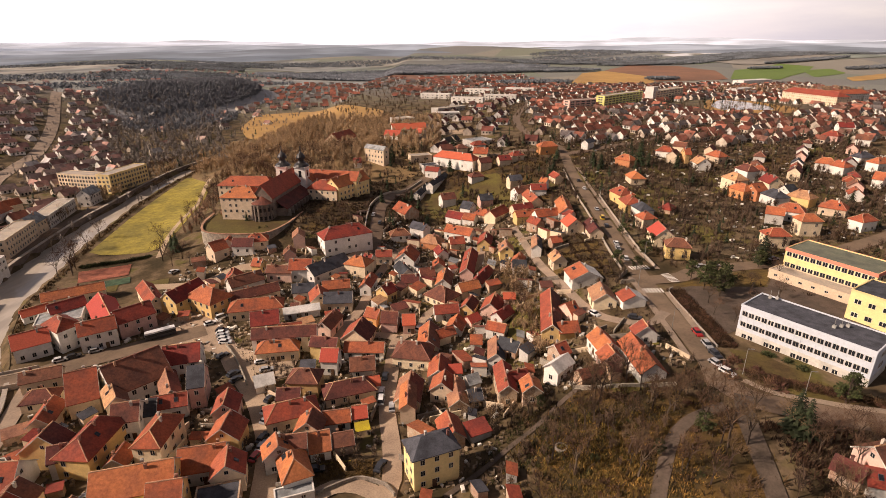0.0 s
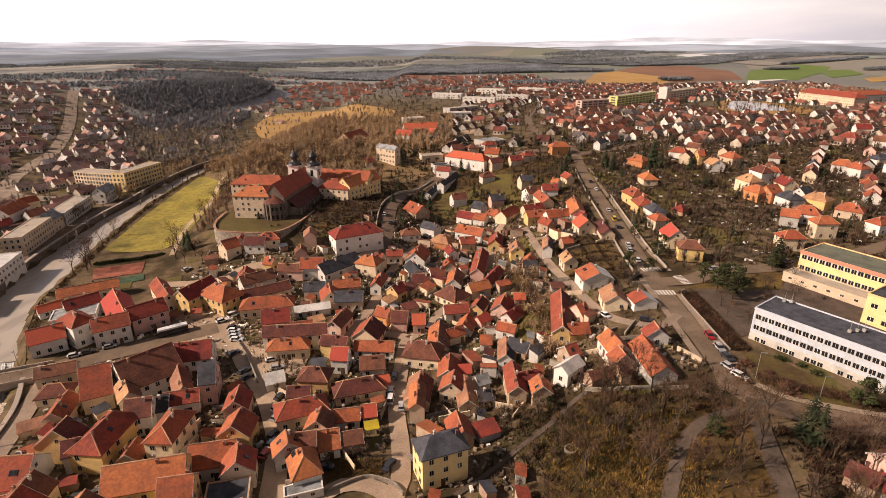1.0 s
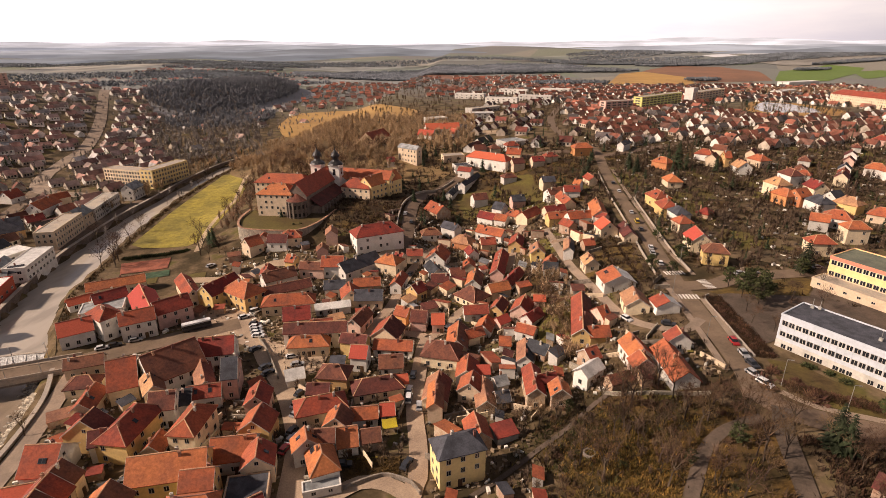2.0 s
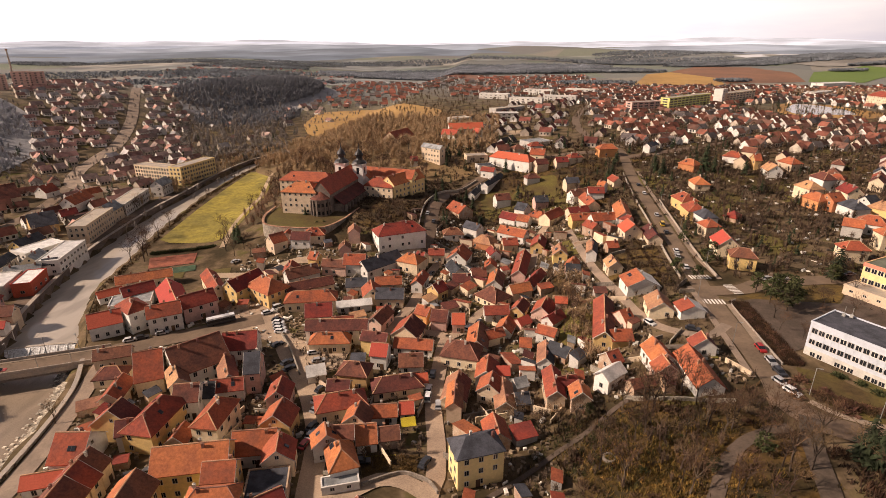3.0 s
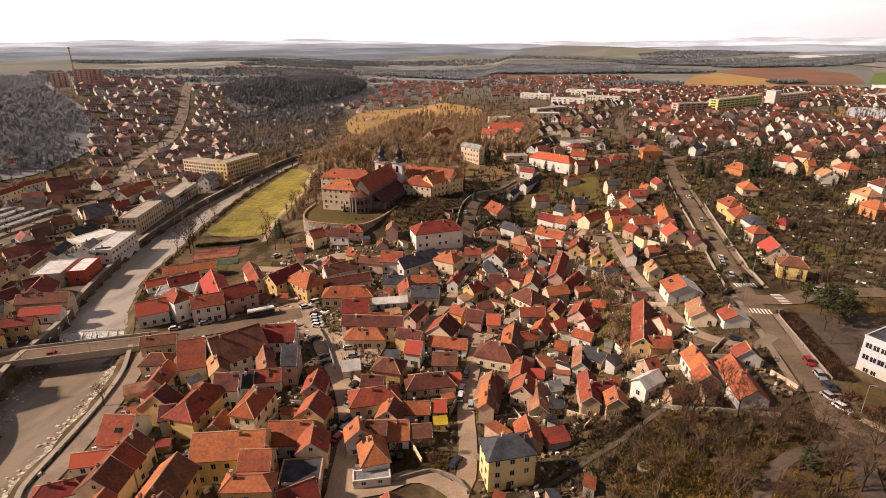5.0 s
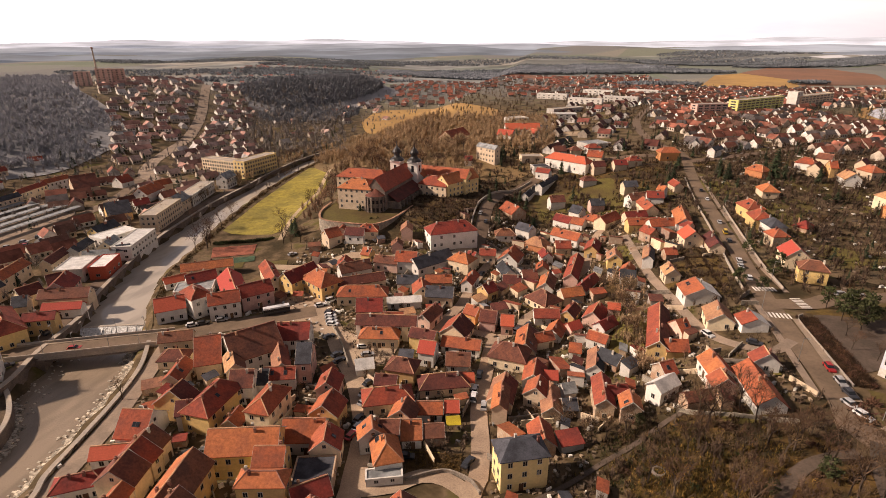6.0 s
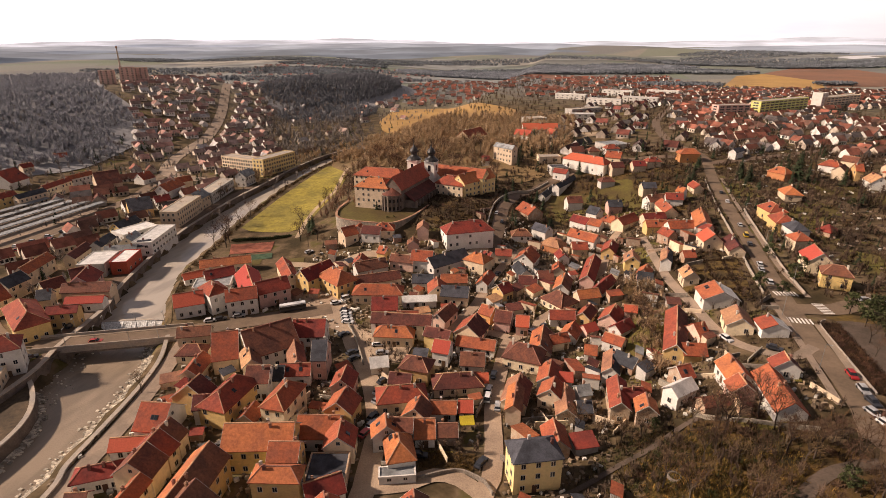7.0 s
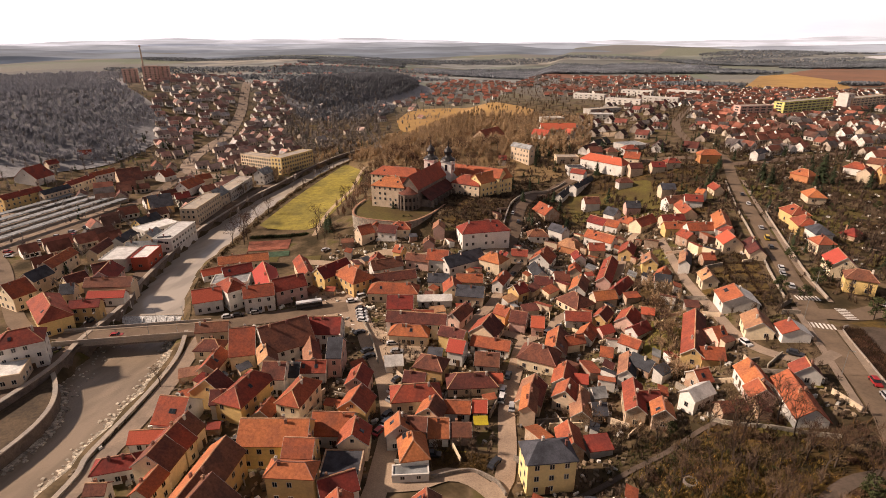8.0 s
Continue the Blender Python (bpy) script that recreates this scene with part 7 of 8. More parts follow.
# single trees that stand out
for x, y, s in ((64, 92, 1.0), (58, 101, 0.9), (52, 104, 0.8), (59, 93, 0.9), (69, 104, 0.8), (59, 110, 0.8), (56, 108, 0.9), (38, 110, 0.7), (50, 109, 0.8), (44, 97, 0.8), (49, 88, 0.8), (53, 84, 0.9), (40, 92, 0.7), (33, 100, 0.7),
                (-114, 106, 0.9), (-191, 248, 1.2), (-166, 214, 1.3), (-163, 222, 1.1), (-172, 236, 1.0), (-160, 215, 0.9), (-131, 235, 1.1), (-127, 228, 1.0), (-120, 222, 0.9), (-112, 222, 0.8), (-142, 300, 0.8), (-146, 318, 0.8),
                (-139, 282, 0.7), (-150, 335, 0.9), (-156, 352, 0.9), (7, 116, 0.9), (12, 112, 0.9), (17, 113, 1.0), (22, 116, 0.8), (28, 149, 0.8), (26, 140, 0.7), (27, 170, 0.9), (29, 180, 0.8), (30, 190, 0.9), (29, 163, 0.8),
                (107, 126, 0.5), (-60, 255, 0.7), (-50, 262, 0.8), (-66, 250, 0.7), (69, 100, 1.25), (60, 102, 1.25), (54, 105, 1.0), (80, 92, 0.7), (85, 94, 0.7), (83, 86, 0.8), (90, 90, 0.7), (98, 88, 0.8), (112, 131, 0.6), (119, 176, 0.8), (84, 150, 0.8), (86, 158, 0.7), (88, 145, 0.7), (110, 160, 0.8), (104, 166, 0.8), (100, 158, 0.6), (122, 196, 0.9), (127, 200, 0.8)):
    planted(BARE, x, y, s, green)
for x, y, s in ((76, 96, 1.15), (77.5, 94.5, 0.9), (-34, 293, 0.8), (-42, 379, 1.2), (-37, 381, 1.0), (5, 362, 1.0), (65, 325, 1.1), (69, 333, 1.0), (77, 362, 0.9), (98, 350, 1.2), (101, 343, 1.0), (129, 352, 1.6), (133, 347, 1.3), (125, 356, 1.2), (119, 330, 0.9), (-128, 240, 0.8), (-124, 236, 0.9), (-97, 256, 0.45), (205, 262, 1.0), (150, 343, 1.3), (86, 244, 0.8), (122, 192, 1.2)):
    planted(FIRS, x, y, s, green)
for x, y, s in ((96, 108, 0.75), (92, 163, 1.0), (89, 168, 1.0), (95, 167, 1.1), (98, 170, 1.0), (93, 173, 1.0), (97, 176, 0.9), (88, 176, 0.8), (118, 187, 0.9), (57, 97, 0.7), (46, 93, 0.5), (72, 186, 0.8), (66, 190, 0.7), (80, 200, 0.9), (83, 205, 0.8), (25, 117, 0.6), (31, 128, 0.4), (-84, 245, 0.35), (-87, 244, 0.3), (78, 222, 0.7), (36, 163, 0.5), (-74, 110, 0.45), (115, 117, 0.5), (98, 109, 0.6)):
    planted(PINES, x, y, s, green)
for k in range(30):
    x, y = green.uniform(20, 68), green.uniform(72, 119)
    if free(x, y, 0.6):
        planted(BARE, x, y, green.uniform(0.9, 1.45), green)
for k in range(36):
    x, y = green.uniform(70, 112), green.uniform(74, 98)
    if free(x, y, 0.6):
        planted(BARE, x, y, green.uniform(0.65, 1.0), green)
# wood behind the castle and along the river
count = 0
while count < 70:
    x, y = green.uniform(-190, -10), green.uniform(300, 400)
    east = float(np.interp(y, BANK_Y, BANK_EAST))
    if x < east + 4 or (y < 400 and x < -150 + (y - 300) * 0.05) or (x > -40 and y < 400) or (x > -100 and y < 326) or not free(x, y, 1.5):
        continue
    planted(WOODS if green.random() < 0.6 else BARE, x, y, 1.2, green)
    count += 1
for k in range(36):
    y = green.uniform(238, 460)
    x = float(np.interp(y, BANK_Y, BANK_EAST)) + green.uniform(2, 5)
    if k % 3 == 0:
        planted(SHRUBS, x, y, 0.9, green)
    y = green.uniform(250, 470)
    planted(BARE, float(np.interp(y, BANK_Y, BANK_WEST)) - green.uniform(8, 16), y, 0.9, green)
for x, y, s in ((-163, 219, 1.5), (-166, 226, 1.3), (-172, 246, 1.2), (-176, 262, 1.0), (-188, 350, 1.1), (-196, 380, 1.2), (-146, 300, 0.8), (-143, 292, 0.7), (-149, 322, 0.8), (-133, 243, 1.2), (-126, 241, 1.0), (-118, 228, 0.9), (-122, 262, 0.8), (-120, 272, 0.9), (-124, 282, 1.0), (-128, 292, 1.0), (-126, 304, 1.1)):
    planted(BARE, x, y, s, green)
# trees of the strip between the gardens
strip = random.Random(77)
for _ in range(16):
    x, y = strip.uniform(22, 30.5), strip.uniform(157, 204)
    if free(x, y, 0.6):
        planted(BARE, x, y, strip.uniform(0.55, 0.95))
# clipped bushes, a broad pine and brown shrubs before the school
for x, y in ((88.5, 126.4), (91.5, 123.6), (93.3, 120.1), (87.6, 127.2)):
    planted(GREENSHRUBS, x, y, 1.15, strip)
planted(PINES, *(94.3, 105.8), 0.9, strip)
for x, y in ((73.0, 120.0), (72.7, 116.7), (81.9, 111.9), (81.3, 113.3), (77.5, 124.0)):
    planted(REDSHRUBS, x, y, 1.7, strip)
# park scrub, hedges, garden shrubs
for k in range(46):
    x, y = green.uniform(18, 66), green.uniform(72, 121)
    if free(x, y, 0.8):
        planted(SHRUBS if green.random() < 0.6 else (REDSHRUBS if green.random() < 0.6 else GREENSHRUBS), x, y, green.uniform(0.5, 1.3), green)
for k in range(45):
    planted(REDSHRUBS, 78.3 + green.uniform(-0.8, 3.0), green.uniform(131, 165), 0.9, green)
for k in range(40):
    u = green.random()
    planted(REDSHRUBS, 78 + u * 25 + green.gauss(0, 0.8), 119 - u * 14 + green.gauss(0, 0.8), 0.9, green)
for k in range(36):
    planted(GREENSHRUBS, -162 + k * 0.72, 224.5 + k * 0.27 + green.gauss(0, 0.4), 1.3, green)
count = 0
while count < 110:
    if count % 3:
        x, y = green.uniform(85, 300), green.uniform(185, 440)
    else:
        x, y = green.uniform(-20, 68), green.uniform(95, 330)
    if not free(x, y, 0.8):
        count += 0.2
        continue
    planted(green.choice((BARE, BARE, SHRUBS, SHRUBS, SHRUBS, GREENSHRUBS, REDSHRUBS, FIRS, PINES)), x, y, green.uniform(0.35, 0.65), green)
    count += 1


def woodland(name, seed, spots, tall, mat, label):
    """A far wood: many small ragged crowns, each a tilted four-sided peak with two spikes of twigs."""
    r = random.Random(seed)
    verts, faces = [], []
    for x, y in spots:
        h, g = tall * r.uniform(0.7, 1.1), high(x, y) - 0.5
        w, n, a0 = tall * r.uniform(0.3, 0.55), len(verts), r.uniform(0, 6.28)
        for k in range(4):
            a, q = a0 + k * 1.571, w * r.uniform(0.7, 1.25)
            verts.append((x + q * math.cos(a), y + q * math.sin(a), g + h * r.uniform(0.45, 0.75)))
        verts.append((x + r.gauss(0, w * 0.3), y + r.gauss(0, w * 0.3), g + h))
        faces += [(n + k, n + (k + 1) % 4, n + 4) for k in range(4)]
        for _ in range(2):
            a, m = r.uniform(0, 6.28), len(verts)
            ox, oy = w * 0.6 * math.cos(a), w * 0.6 * math.sin(a)
            verts += [(x + ox - w * 0.2, y + oy, g + h * 0.3), (x + ox + w * 0.2, y + oy, g + h * 0.3), (x + ox * 1.4, y + oy * 1.4, g + h * r.uniform(0.8, 1.08))]
            faces.append((m, m + 1, m + 2))
    me = bpy.data.meshes.new(name)
    me.from_pydata(verts, [], faces)
    me.materials.append(mat)
    return tagged(new(name, me), label, "woodland", "", "stuff")


def grove(name, seed, spots, tall, mat, label, sprays=44, thick=1.0):
    """Many bare trees: each a thin trunk and an egg-shaped spray of fine branches."""
    r = random.Random(seed)
    verts, faces = [], []
    for x, y in spots:
        h, g, k = tall * r.uniform(0.65, 1.25), high(x, y) - 0.3, len(verts)
        w = h * 0.014
        verts += [(x - w, y, g), (x + w, y, g), (x, y, g + h * 0.7), (x, y - w, g), (x, y + w, g)]
        faces += [(k, k + 1, k + 2), (k + 3, k + 4, k + 2)]
        for _ in range(sprays):
            a, up, n = r.uniform(0, 6.28), r.uniform(-0.1, 1.0), len(verts)
            out = math.sqrt(max(0.0, 1 - up * up)) * r.uniform(0.5, 1.0)
            z0 = g + h * r.uniform(0.22, 0.62)
            x0, y0 = x + r.gauss(0, h * 0.05), y + r.gauss(0, h * 0.05)
            tip = (x + math.cos(a) * out * h * 0.36, y + math.sin(a) * out * h * 0.36, g + h * (0.52 + 0.48 * up * r.uniform(0.6, 1.0)))
            s = h * r.uniform(0.008, 0.018) * thick
            verts += [(x0 - math.sin(a) * s, y0 + math.cos(a) * s, z0), (x0 + math.sin(a) * s, y0 - math.cos(a) * s, z0 + s), tip]
            faces.append((n, n + 1, n + 2))
    me = bpy.data.meshes.new(name)
    me.from_pydata(verts, [], faces)
    me.materials.append(mat)
    return tagged(new(name, me), label, "woodland", "", "stuff")


GOLDGROVE = by_island(surface("golden_brown_twigs", (0.36, 0.235, 0.14), broad=0.03, fine=0.5, second=(0.26, 0.17, 0.105), change=0.3, bump=0), 0.35)
DARKGROVE = by_island(surface("dark_brown_twigs", (0.125, 0.080, 0.052), broad=0.05, fine=0.5, change=0.3, bump=0), 0.35)
# haze put into the colour of far trees: lighter, greyer, mostly bluish
FARWOOD = by_island(surface("hazed_far_wood", (0.34, 0.34, 0.36), broad=0.03, fine=0.2, second=(0.27, 0.272, 0.29), change=0.2, bump=0), 0.18)
VALLEYGROVE = by_island(surface("hazed_valley_twigs", (0.25, 0.215, 0.19), broad=0.05, fine=0.5, second=(0.18, 0.155, 0.14), change=0.25, bump=0), 0.3)
BLUFFWOOD = by_island(surface("hazed_bluff_wood", (0.245, 0.25, 0.275), broad=0.03, fine=0.2, second=(0.20, 0.205, 0.225), change=0.2, bump=0), 0.18)
FARFIR = by_island(surface("hazed_far_spruce", (0.17, 0.185, 0.205), broad=0.02, fine=0.2, change=0.2, bump=0), 0.2)
wr = random.Random(31)


def patch(cx, cy, rx, ry, n, turn=0.0):
    out = []
    for _ in range(n):
        a, q = wr.uniform(0, 6.28), wr.random() ** 0.5
        u, v = rx * q * math.cos(a), ry * q * math.sin(a)
        out.append((cx + u * math.cos(turn) - v * math.sin(turn), cy + u * math.sin(turn) + v * math.cos(turn)))
    return out


grove("bluff_wood", 1, patch(-400, 900, 92, 200, 3600) + patch(-320, 690, 60, 90, 500), 10, BLUFFWOOD, "bare wood on a valley bluff, hazed blue-grey", 42, 2.0)
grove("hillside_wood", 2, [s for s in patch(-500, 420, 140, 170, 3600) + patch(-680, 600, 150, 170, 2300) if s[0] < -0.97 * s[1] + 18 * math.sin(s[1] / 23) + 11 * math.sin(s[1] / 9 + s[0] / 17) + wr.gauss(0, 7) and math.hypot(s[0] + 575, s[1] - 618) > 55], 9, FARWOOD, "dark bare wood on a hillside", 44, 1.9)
far_spots = []
for k in range(30):
    r0, a0 = wr.uniform(1250, 2700), radians(wr.uniform(55, 140))
    far_spots += patch(r0 * math.cos(a0), r0 * math.sin(a0), wr.uniform(120, 420), wr.uniform(40, 110), 700, wr.uniform(-0.3, 0.3))
far_spots = [s for s in far_spots if not (0.2 < s[0] / s[1] < 0.85 and math.hypot(*s) < 1950)]
for cx, cy, rx, ry, n in ((660, 1850, 160, 22, 700), (500, 2000, 260, 40, 1300), (850, 1500, 45, 14, 160), (330, 1460, 80, 18, 260), (900, 1950, 300, 45, 1500), (1250, 1900, 260, 45, 1300), (200, 1520, 170, 60, 1500), (440, 1135, 34, 12, 120), (1050, 1650, 120, 20, 500), (170, 1050, 70, 26, 420), (1150, 1400, 160, 25, 600)):
    far_spots += patch(cx, cy, rx, ry, n, 0.0)
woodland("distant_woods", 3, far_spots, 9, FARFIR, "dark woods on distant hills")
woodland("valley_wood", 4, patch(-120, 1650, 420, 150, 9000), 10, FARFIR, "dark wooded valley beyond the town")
town_spots = []
while len(town_spots) < 5400:
    k = len(town_spots) % 3
    x, y = ((wr.uniform(60, 620), wr.uniform(380, 1000)), (wr.uniform(-140, 260), wr.uniform(480, 1150)), (wr.uniform(-720, -190), wr.uniform(230, 1000)))[k]
    town_spots.append((x, y))
grove("garden_trees", 5, [q for k, q in enumerate(town_spots) if k % 3 < 2], 7.0, DARKGROVE, "bare trees in far gardens")
grove("valley_garden_trees", 7, town_spots[2::3], 7.0, VALLEYGROVE, "bare trees among the valley houses, greyed as by haze")
castle_wood = []
while len(castle_wood) < 1300:
    x, y = wr.uniform(-225, 0), wr.uniform(335, 580)
    if x > float(np.interp(y, BANK_Y, BANK_EAST)) + 4 and not (y < 400 and (x < -150 or x > -45)) and free(x, y, 1):
        castle_wood.append((x, y))
grove("castle_wood", 8, castle_wood, 10.5, GOLDGROVE, "bare brown wood behind the castle", 80, 0.7)
grove("pond_wood", 6, patch(520, 860, 120, 60, 300), 10, GOLDGROVE, "russet trees round a far pond")

grove("suburb_trees", 61, patch(330, 520, 230, 120, 330), 7, DARKGROVE, "bare garden trees between suburban houses")

SCRUB = [by_island(surface(n, c, fine=1.5, change=0.4, bump=0), 0.5) for n, c in (("brown_scrub", (0.060, 0.031, 0.013)), ("straw_weeds", (0.120, 0.070, 0.016)), ("green_weeds", (0.050, 0.048, 0.011)), ("grey_brush", (0.098, 0.064, 0.040)))]


def in_park(r):
    return r.uniform(16, 68), r.uniform(66, 121)


def by_the_curve(r):
    return r.uniform(70, 125), r.uniform(66, 99)


def in_villa_gardens(r):
    return r.uniform(84, 300), r.uniform(190, 440)


def in_old_yards(r):
    return r.uniform(-70, 66), r.uniform(95, 300)


undergrowth("park_scrub", 420, in_park, 1.5, SCRUB[0], 1, "tangled brown scrub on the park slope")
undergrowth("park_weeds", 1500, lambda r: (r.gauss(36, 9), r.gauss(96, 11)), 0.9, SCRUB[1], 2, "straw-coloured weeds on the park slope")
undergrowth("park_ivy", 500, lambda r: (r.gauss(28, 9), r.gauss(106, 7)), 1.0, SCRUB[2], 3, "green brambles on the park slope")
undergrowth("curve_scrub", 1500, by_the_curve, 1.2, SCRUB[0], 4, "brown scrub beside the curving road")
undergrowth("garden_brush", 3000, in_villa_gardens, 1.9, SCRUB[3], 5, "bare garden bushes between villas")
undergrowth("plot_hedges", 1500, lambda r: (lambda x, y: (round(x / 6) * 6 + r.gauss(0, 0.35), y) if r.random() < 0.5 else (x, round(y / 9) * 9 + r.gauss(0, 0.35)))(r.uniform(44, 64), r.uniform(183, 224)), 0.8, SCRUB[0], 41, "low brown hedges between winter gardens")
undergrowth("plot_weeds", 500, lambda r: (r.uniform(-29, -17), r.uniform(96.5, 103)), 0.7, SCRUB[1], 42, "olive weeds in the walled garden plot")
undergrowth("garden_weeds", 1800, in_villa_gardens, 0.9, SCRUB[2], 6, "green weeds and hedges in gardens")
undergrowth("yard_brush", 4200, in_old_yards, 1.0, SCRUB[3], 7, "bare bushes in old-town yards")
undergrowth("hedge_scrub", 1700, lambda r: (r.uniform(76.8, 82), r.uniform(131, 168)), 0.85, SCRUB[0], 8, "brown hedge along the verge")
undergrowth("lawn_hedge", 1200, lambda r: (lambda u: (78 + u * 34 + r.gauss(0, 1.0), 117 - u * 16 + r.gauss(0, 1.0)))(r.random()), 0.85, SCRUB[0], 9, "brown hedge above the curving road")
undergrowth("mount_scrub", 1500, lambda r: (r.uniform(-75, -10), r.uniform(238, 345)), 1.3, SCRUB[0], 10, "brown scrub on the castle mount")
undergrowth("bank_weeds", 900, lambda r: (lambda y: (float(np.interp(y, BANK_Y, BANK_EAST)) + r.uniform(3.2, 6), y))(r.uniform(150, 420)), 1.0, SCRUB[1], 11, "dry weeds along the river bank")


# ---- the far distance: ridges behind the last fields, haze put into colour and glow ----
def ridge_backdrop(name, r, low, base, swing, seed, colour, light, label):
    m, tree, bsdf = nodes_of(name + "_haze")
    pos, n = tree.nodes.new("ShaderNodeNewGeometry"), tree.nodes.new("ShaderNodeTexNoise")
    scale = tree.nodes.new("ShaderNodeMapping")
    scale.inputs["Scale"].default_value = (0.0022, 0.0022, 0.03)
    tree.links.new(pos.outputs["Position"], scale.inputs["Vector"])
    tree.links.new(scale.outputs[0], n.inputs["Vector"])
    n.inputs["Scale"].default_value, n.inputs["Detail"].default_value = 1.6, 6.0
    ramp = tree.nodes.new("ShaderNodeValToRGB")
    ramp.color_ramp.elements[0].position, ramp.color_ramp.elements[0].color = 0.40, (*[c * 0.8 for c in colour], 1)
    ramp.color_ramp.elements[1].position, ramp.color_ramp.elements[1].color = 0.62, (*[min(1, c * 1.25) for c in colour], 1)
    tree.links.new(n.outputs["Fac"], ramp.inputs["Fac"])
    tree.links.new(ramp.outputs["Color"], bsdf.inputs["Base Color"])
    # emission stands in for haze in front of the hills
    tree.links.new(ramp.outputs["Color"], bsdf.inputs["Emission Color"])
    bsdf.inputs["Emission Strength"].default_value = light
    bsdf.inputs["Roughness"].default_value = 1.0
    q = random.Random(seed)
    a1, a2, a3 = q.uniform(0, 6), q.uniform(0, 6), q.uniform(0, 6)
    verts, faces = [], []
    for k in range(241):
        a = radians(15 + k * 0.625)
        top = base + swing * (0.55 * math.sin(a * 7 + a1) + 0.3 * math.sin(a * 17 + a2) + 0.15 * math.sin(a * 43 + a3))
        verts += [(r * math.cos(a), r * math.sin(a), low), ((r + 60) * math.cos(a), (r + 60) * math.sin(a), low + (top - low) * 0.7), ((r + 160) * math.cos(a), (r + 160) * math.sin(a), top)]
        if k:
            n0 = len(verts) - 6
            faces += [(n0, n0 + 3, n0 + 4, n0 + 1), (n0 + 1, n0 + 4, n0 + 5, n0 + 2)]
    me = bpy.data.meshes.new(name)
    me.from_pydata(verts, [], faces)
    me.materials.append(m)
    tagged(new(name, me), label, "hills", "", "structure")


ridge_backdrop("backdrop_near", 2700, -20, 54, 20, 3, (0.13, 0.15, 0.175), 0.4, "distant wooded ridge with painted haze")
ridge_backdrop("backdrop_middle", 3300, 0, 72, 16, 8, (0.21, 0.235, 0.27), 0.5, "distant hills with painted pale haze")
ridge_backdrop("backdrop_far", 4000, 0, 94, 22, 15, (0.36, 0.39, 0.44), 0.55, "faint snowy hills on the horizon with painted haze")


# ---- groves of bare trees in gardens, on slopes and along the river ----
def spots_in(seed, n, pick, room=0.8):
    r, out, tries = random.Random(seed), [], 0
    while len(out) < n and tries < n * 8:
        tries += 1
        x, y = pick(r)
        if free(x, y, room) and not on_lawn(x, y):
            out.append((x, y))
    return out


grove("villa_garden_trees", 51, spots_in(1, 1350, lambda r: (r.uniform(84, 300), r.uniform(190, 440))), 6.6, DARKGROVE, "bare fruit trees in villa gardens")
grove("slope_trees", 52, spots_in(2, 260, lambda r: (r.uniform(-40, 82), r.uniform(272, 420))), 6.5, DARKGROVE, "bare trees on the slope above the castle road")
grove("old_town_trees", 53, spots_in(3, 420, lambda r: (r.uniform(-60, 66), r.uniform(92, 280))), 4.6, DARKGROVE, "bare trees in old-town yards")
grove("lane_trees", 54, spots_in(4, 60, lambda r: (r.gauss(29, 3), r.uniform(138, 205))), 6.5, GOLDGROVE, "bare brown trees on a grassy slope")
grove("far_bank_trees", 55, spots_in(5, 420, lambda r: (r.uniform(-390, -190), r.uniform(140, 470))), 7.0, VALLEYGROVE, "bare trees on the far bank")
grove("valley_floor_trees", 59, spots_in(13, 950, lambda r: (lambda y: (r.uniform(-0.62, -0.40) * y, y))(r.uniform(430, 800)), 0.5), 9.0, VALLEYGROVE, "bare trees on the valley floor", 40, 1.6)
grove("river_trees", 56, spots_in(6, 160, lambda r: (lambda y: (float(np.interp(y, BANK_Y, BANK_WEST)) - r.uniform(4, 14), y))(r.uniform(300, 640))), 8.0, GOLDGROVE, "bare trees along the river")
grove("meadow_edge_trees", 57, spots_in(7, 90, lambda r: (lambda y: (-120 - (y - 240) * 0.26 + r.gauss(0, 5), y))(r.uniform(250, 380))), 7.0, GOLDGROVE, "bare trees at the meadow's edge")
grove("park_trees", 58, spots_in(8, 12, lambda r: (r.uniform(20, 68), r.uniform(70, 119)), 0.4), 8.0, DARKGROVE, "thin bare trees in the park")
undergrowth("slope_brush", 900, lambda r: (r.uniform(-40, 82), r.uniform(272, 420)), 1.7, SCRUB[0], 21, "brown bushes on the slope")
undergrowth("slope_weeds", 400, lambda r: (r.uniform(-40, 82), r.uniform(272, 420)), 1.2, SCRUB[2], 22, "green weeds on the slope")


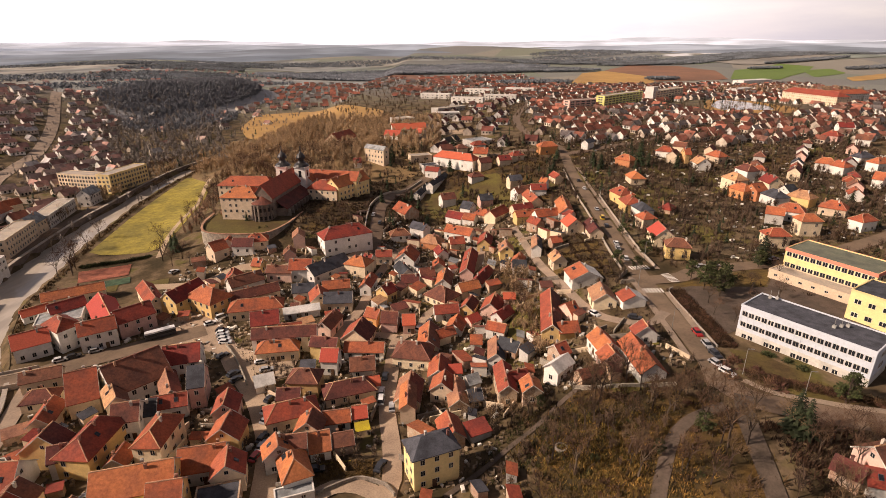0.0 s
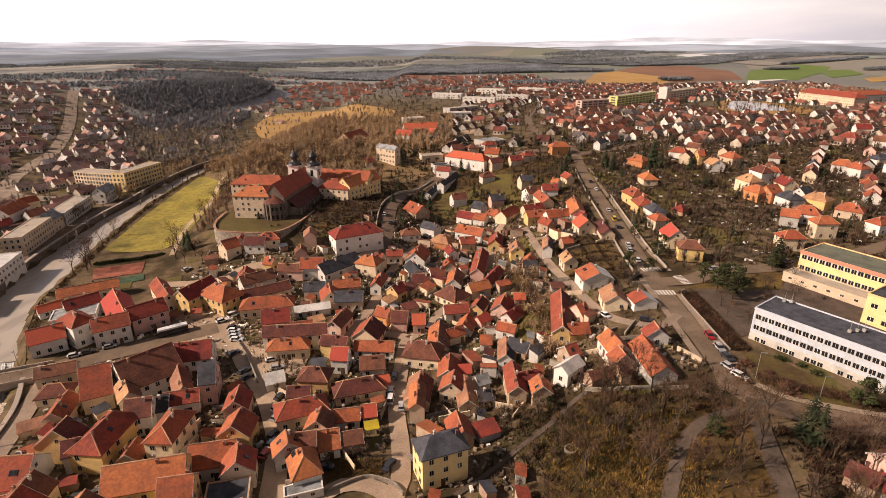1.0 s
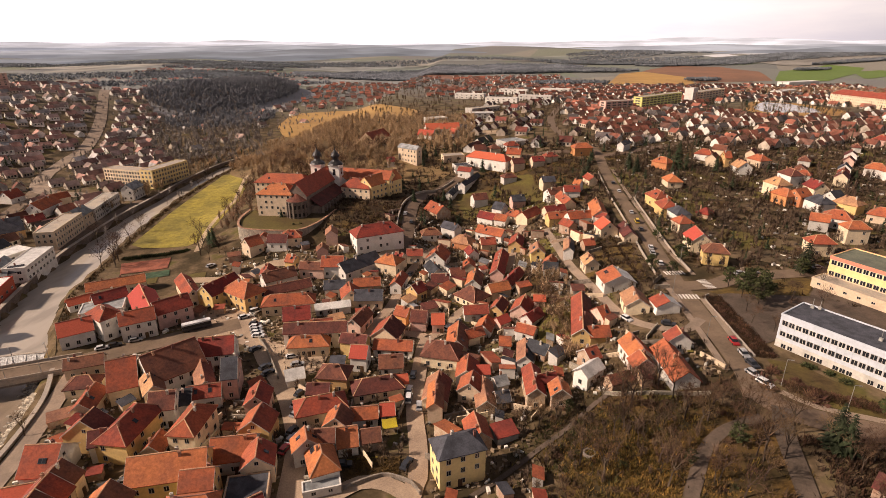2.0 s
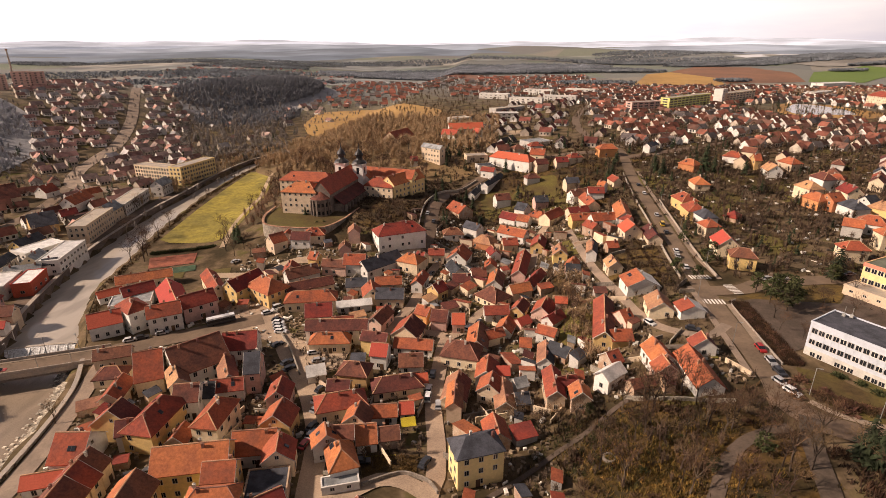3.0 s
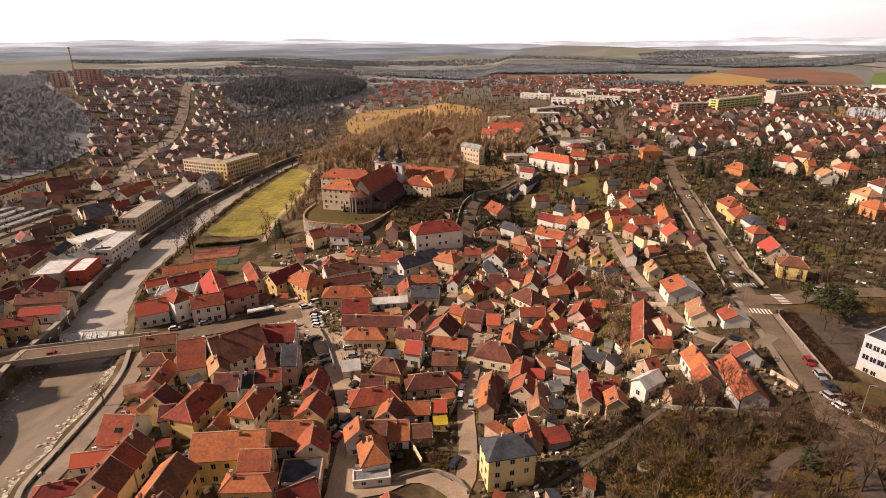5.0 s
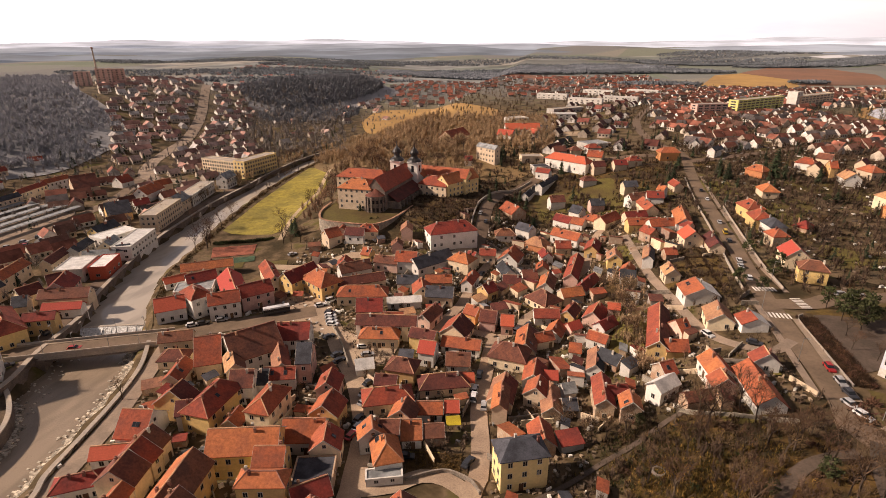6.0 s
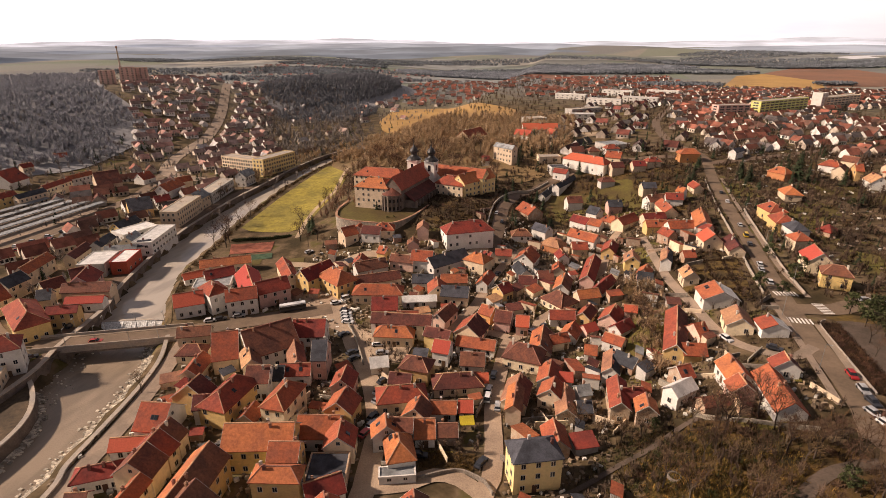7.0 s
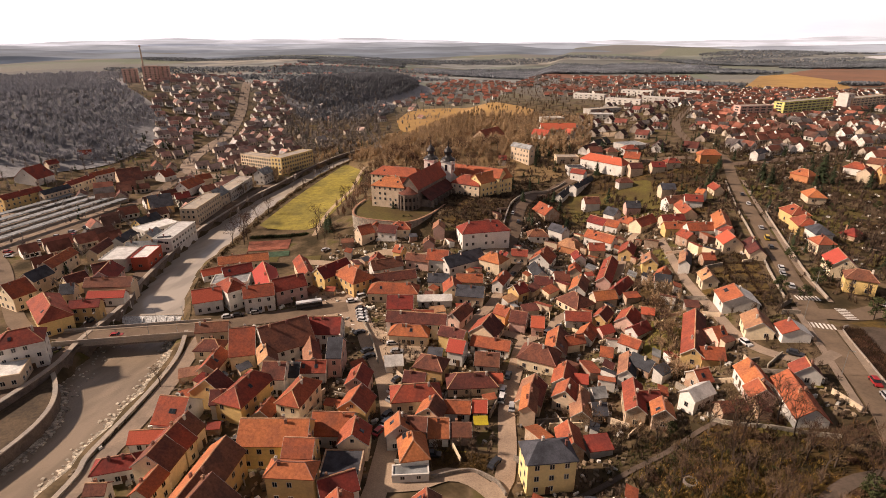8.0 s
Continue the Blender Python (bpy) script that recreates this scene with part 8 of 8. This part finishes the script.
def spruces(name, seed, spots, tall, label):
    """Small evergreens far off: a thin stem hung with drooping fans."""
    r = random.Random(seed)
    verts, faces = [], []
    for x, y in spots:
        h, g, k = tall * r.uniform(0.55, 1.3), high(x, y) - 0.3, len(verts)
        wide = h * r.uniform(0.2, 0.34)
        verts += [(x - 0.12, y, g), (x + 0.12, y, g), (x, y, g + h)]
        faces.append((k, k + 1, k + 2))
        for tier in range(9):
            z, reach = g + h * (0.14 + 0.095 * tier), wide * (1 - tier / 10.5)
            for b in range(6):
                a, n, q = r.uniform(0, 6.28), len(verts), reach * r.uniform(0.7, 1.2)
                c, s, w = math.cos(a), math.sin(a), reach * 0.42
                verts += [(x - s * w, y + c * w, z + h * 0.07), (x + s * w, y - c * w, z + h * 0.07), (x + c * q, y + s * q, z - h * 0.04 * r.random())]
                faces.append((n, n + 1, n + 2))
    me = bpy.data.meshes.new(name)
    me.from_pydata(verts, [], faces)
    me.materials.append(by_island(NEEDLES.copy(), 0.4))
    return tagged(new(name, me), label, "evergreens", "", "stuff")


spruces("garden_evergreens", 61, spots_in(9, 170, lambda r: (r.uniform(84, 300), r.uniform(190, 440))), 6.5, "dark evergreens in villa gardens")
spruces("suburb_evergreens", 62, spots_in(10, 320, lambda r: (r.uniform(60, 620), r.uniform(420, 1000)), 0.3), 8.5, "dark evergreens among far houses")
spruces("slope_evergreens", 63, spots_in(11, 60, lambda r: (r.uniform(-45, 80), r.uniform(260, 460))), 8.0, "dark evergreens on the hill slope")
spruces("valley_evergreens", 64, spots_in(12, 120, lambda r: (r.uniform(-420, -200), r.uniform(160, 620)), 0.3), 7.0, "dark evergreens on the far bank")


def along_plots(r):
    """Lines between garden plots, square to the suburb's streets."""
    c, s = math.cos(0.95), math.sin(0.95)
    u, v = r.uniform(-170, 170), r.uniform(-150, 150)
    if r.random() < 0.6:
        v = round(v / 13.5) * 13.5 + r.gauss(0, 0.25)
    else:
        u = round(u / 19.0) * 19.0 + r.gauss(0, 0.25)
    return 205 + u * c - v * s, 315 + u * s + v * c


undergrowth("garden_hedges", 5200, along_plots, 1.3, SCRUB[0], 31, "clipped brown hedges between garden plots")
undergrowth("garden_hedges_green", 1500, along_plots, 1.2, IVY, 32, "evergreen hedges between garden plots")
undergrowth("park_long_grass", 900, lambda r: r.choice(((r.gauss(37, 3.5), r.gauss(90, 6)), (r.gauss(48, 3), r.gauss(88, 7)), (r.gauss(30, 4), r.gauss(101, 4)))), 0.7, by_island(surface("golden_long_grass", (0.30, 0.165, 0.04), fine=1.5, change=0.4, bump=0), 0.4), 33, "golden long grass on the park slope")
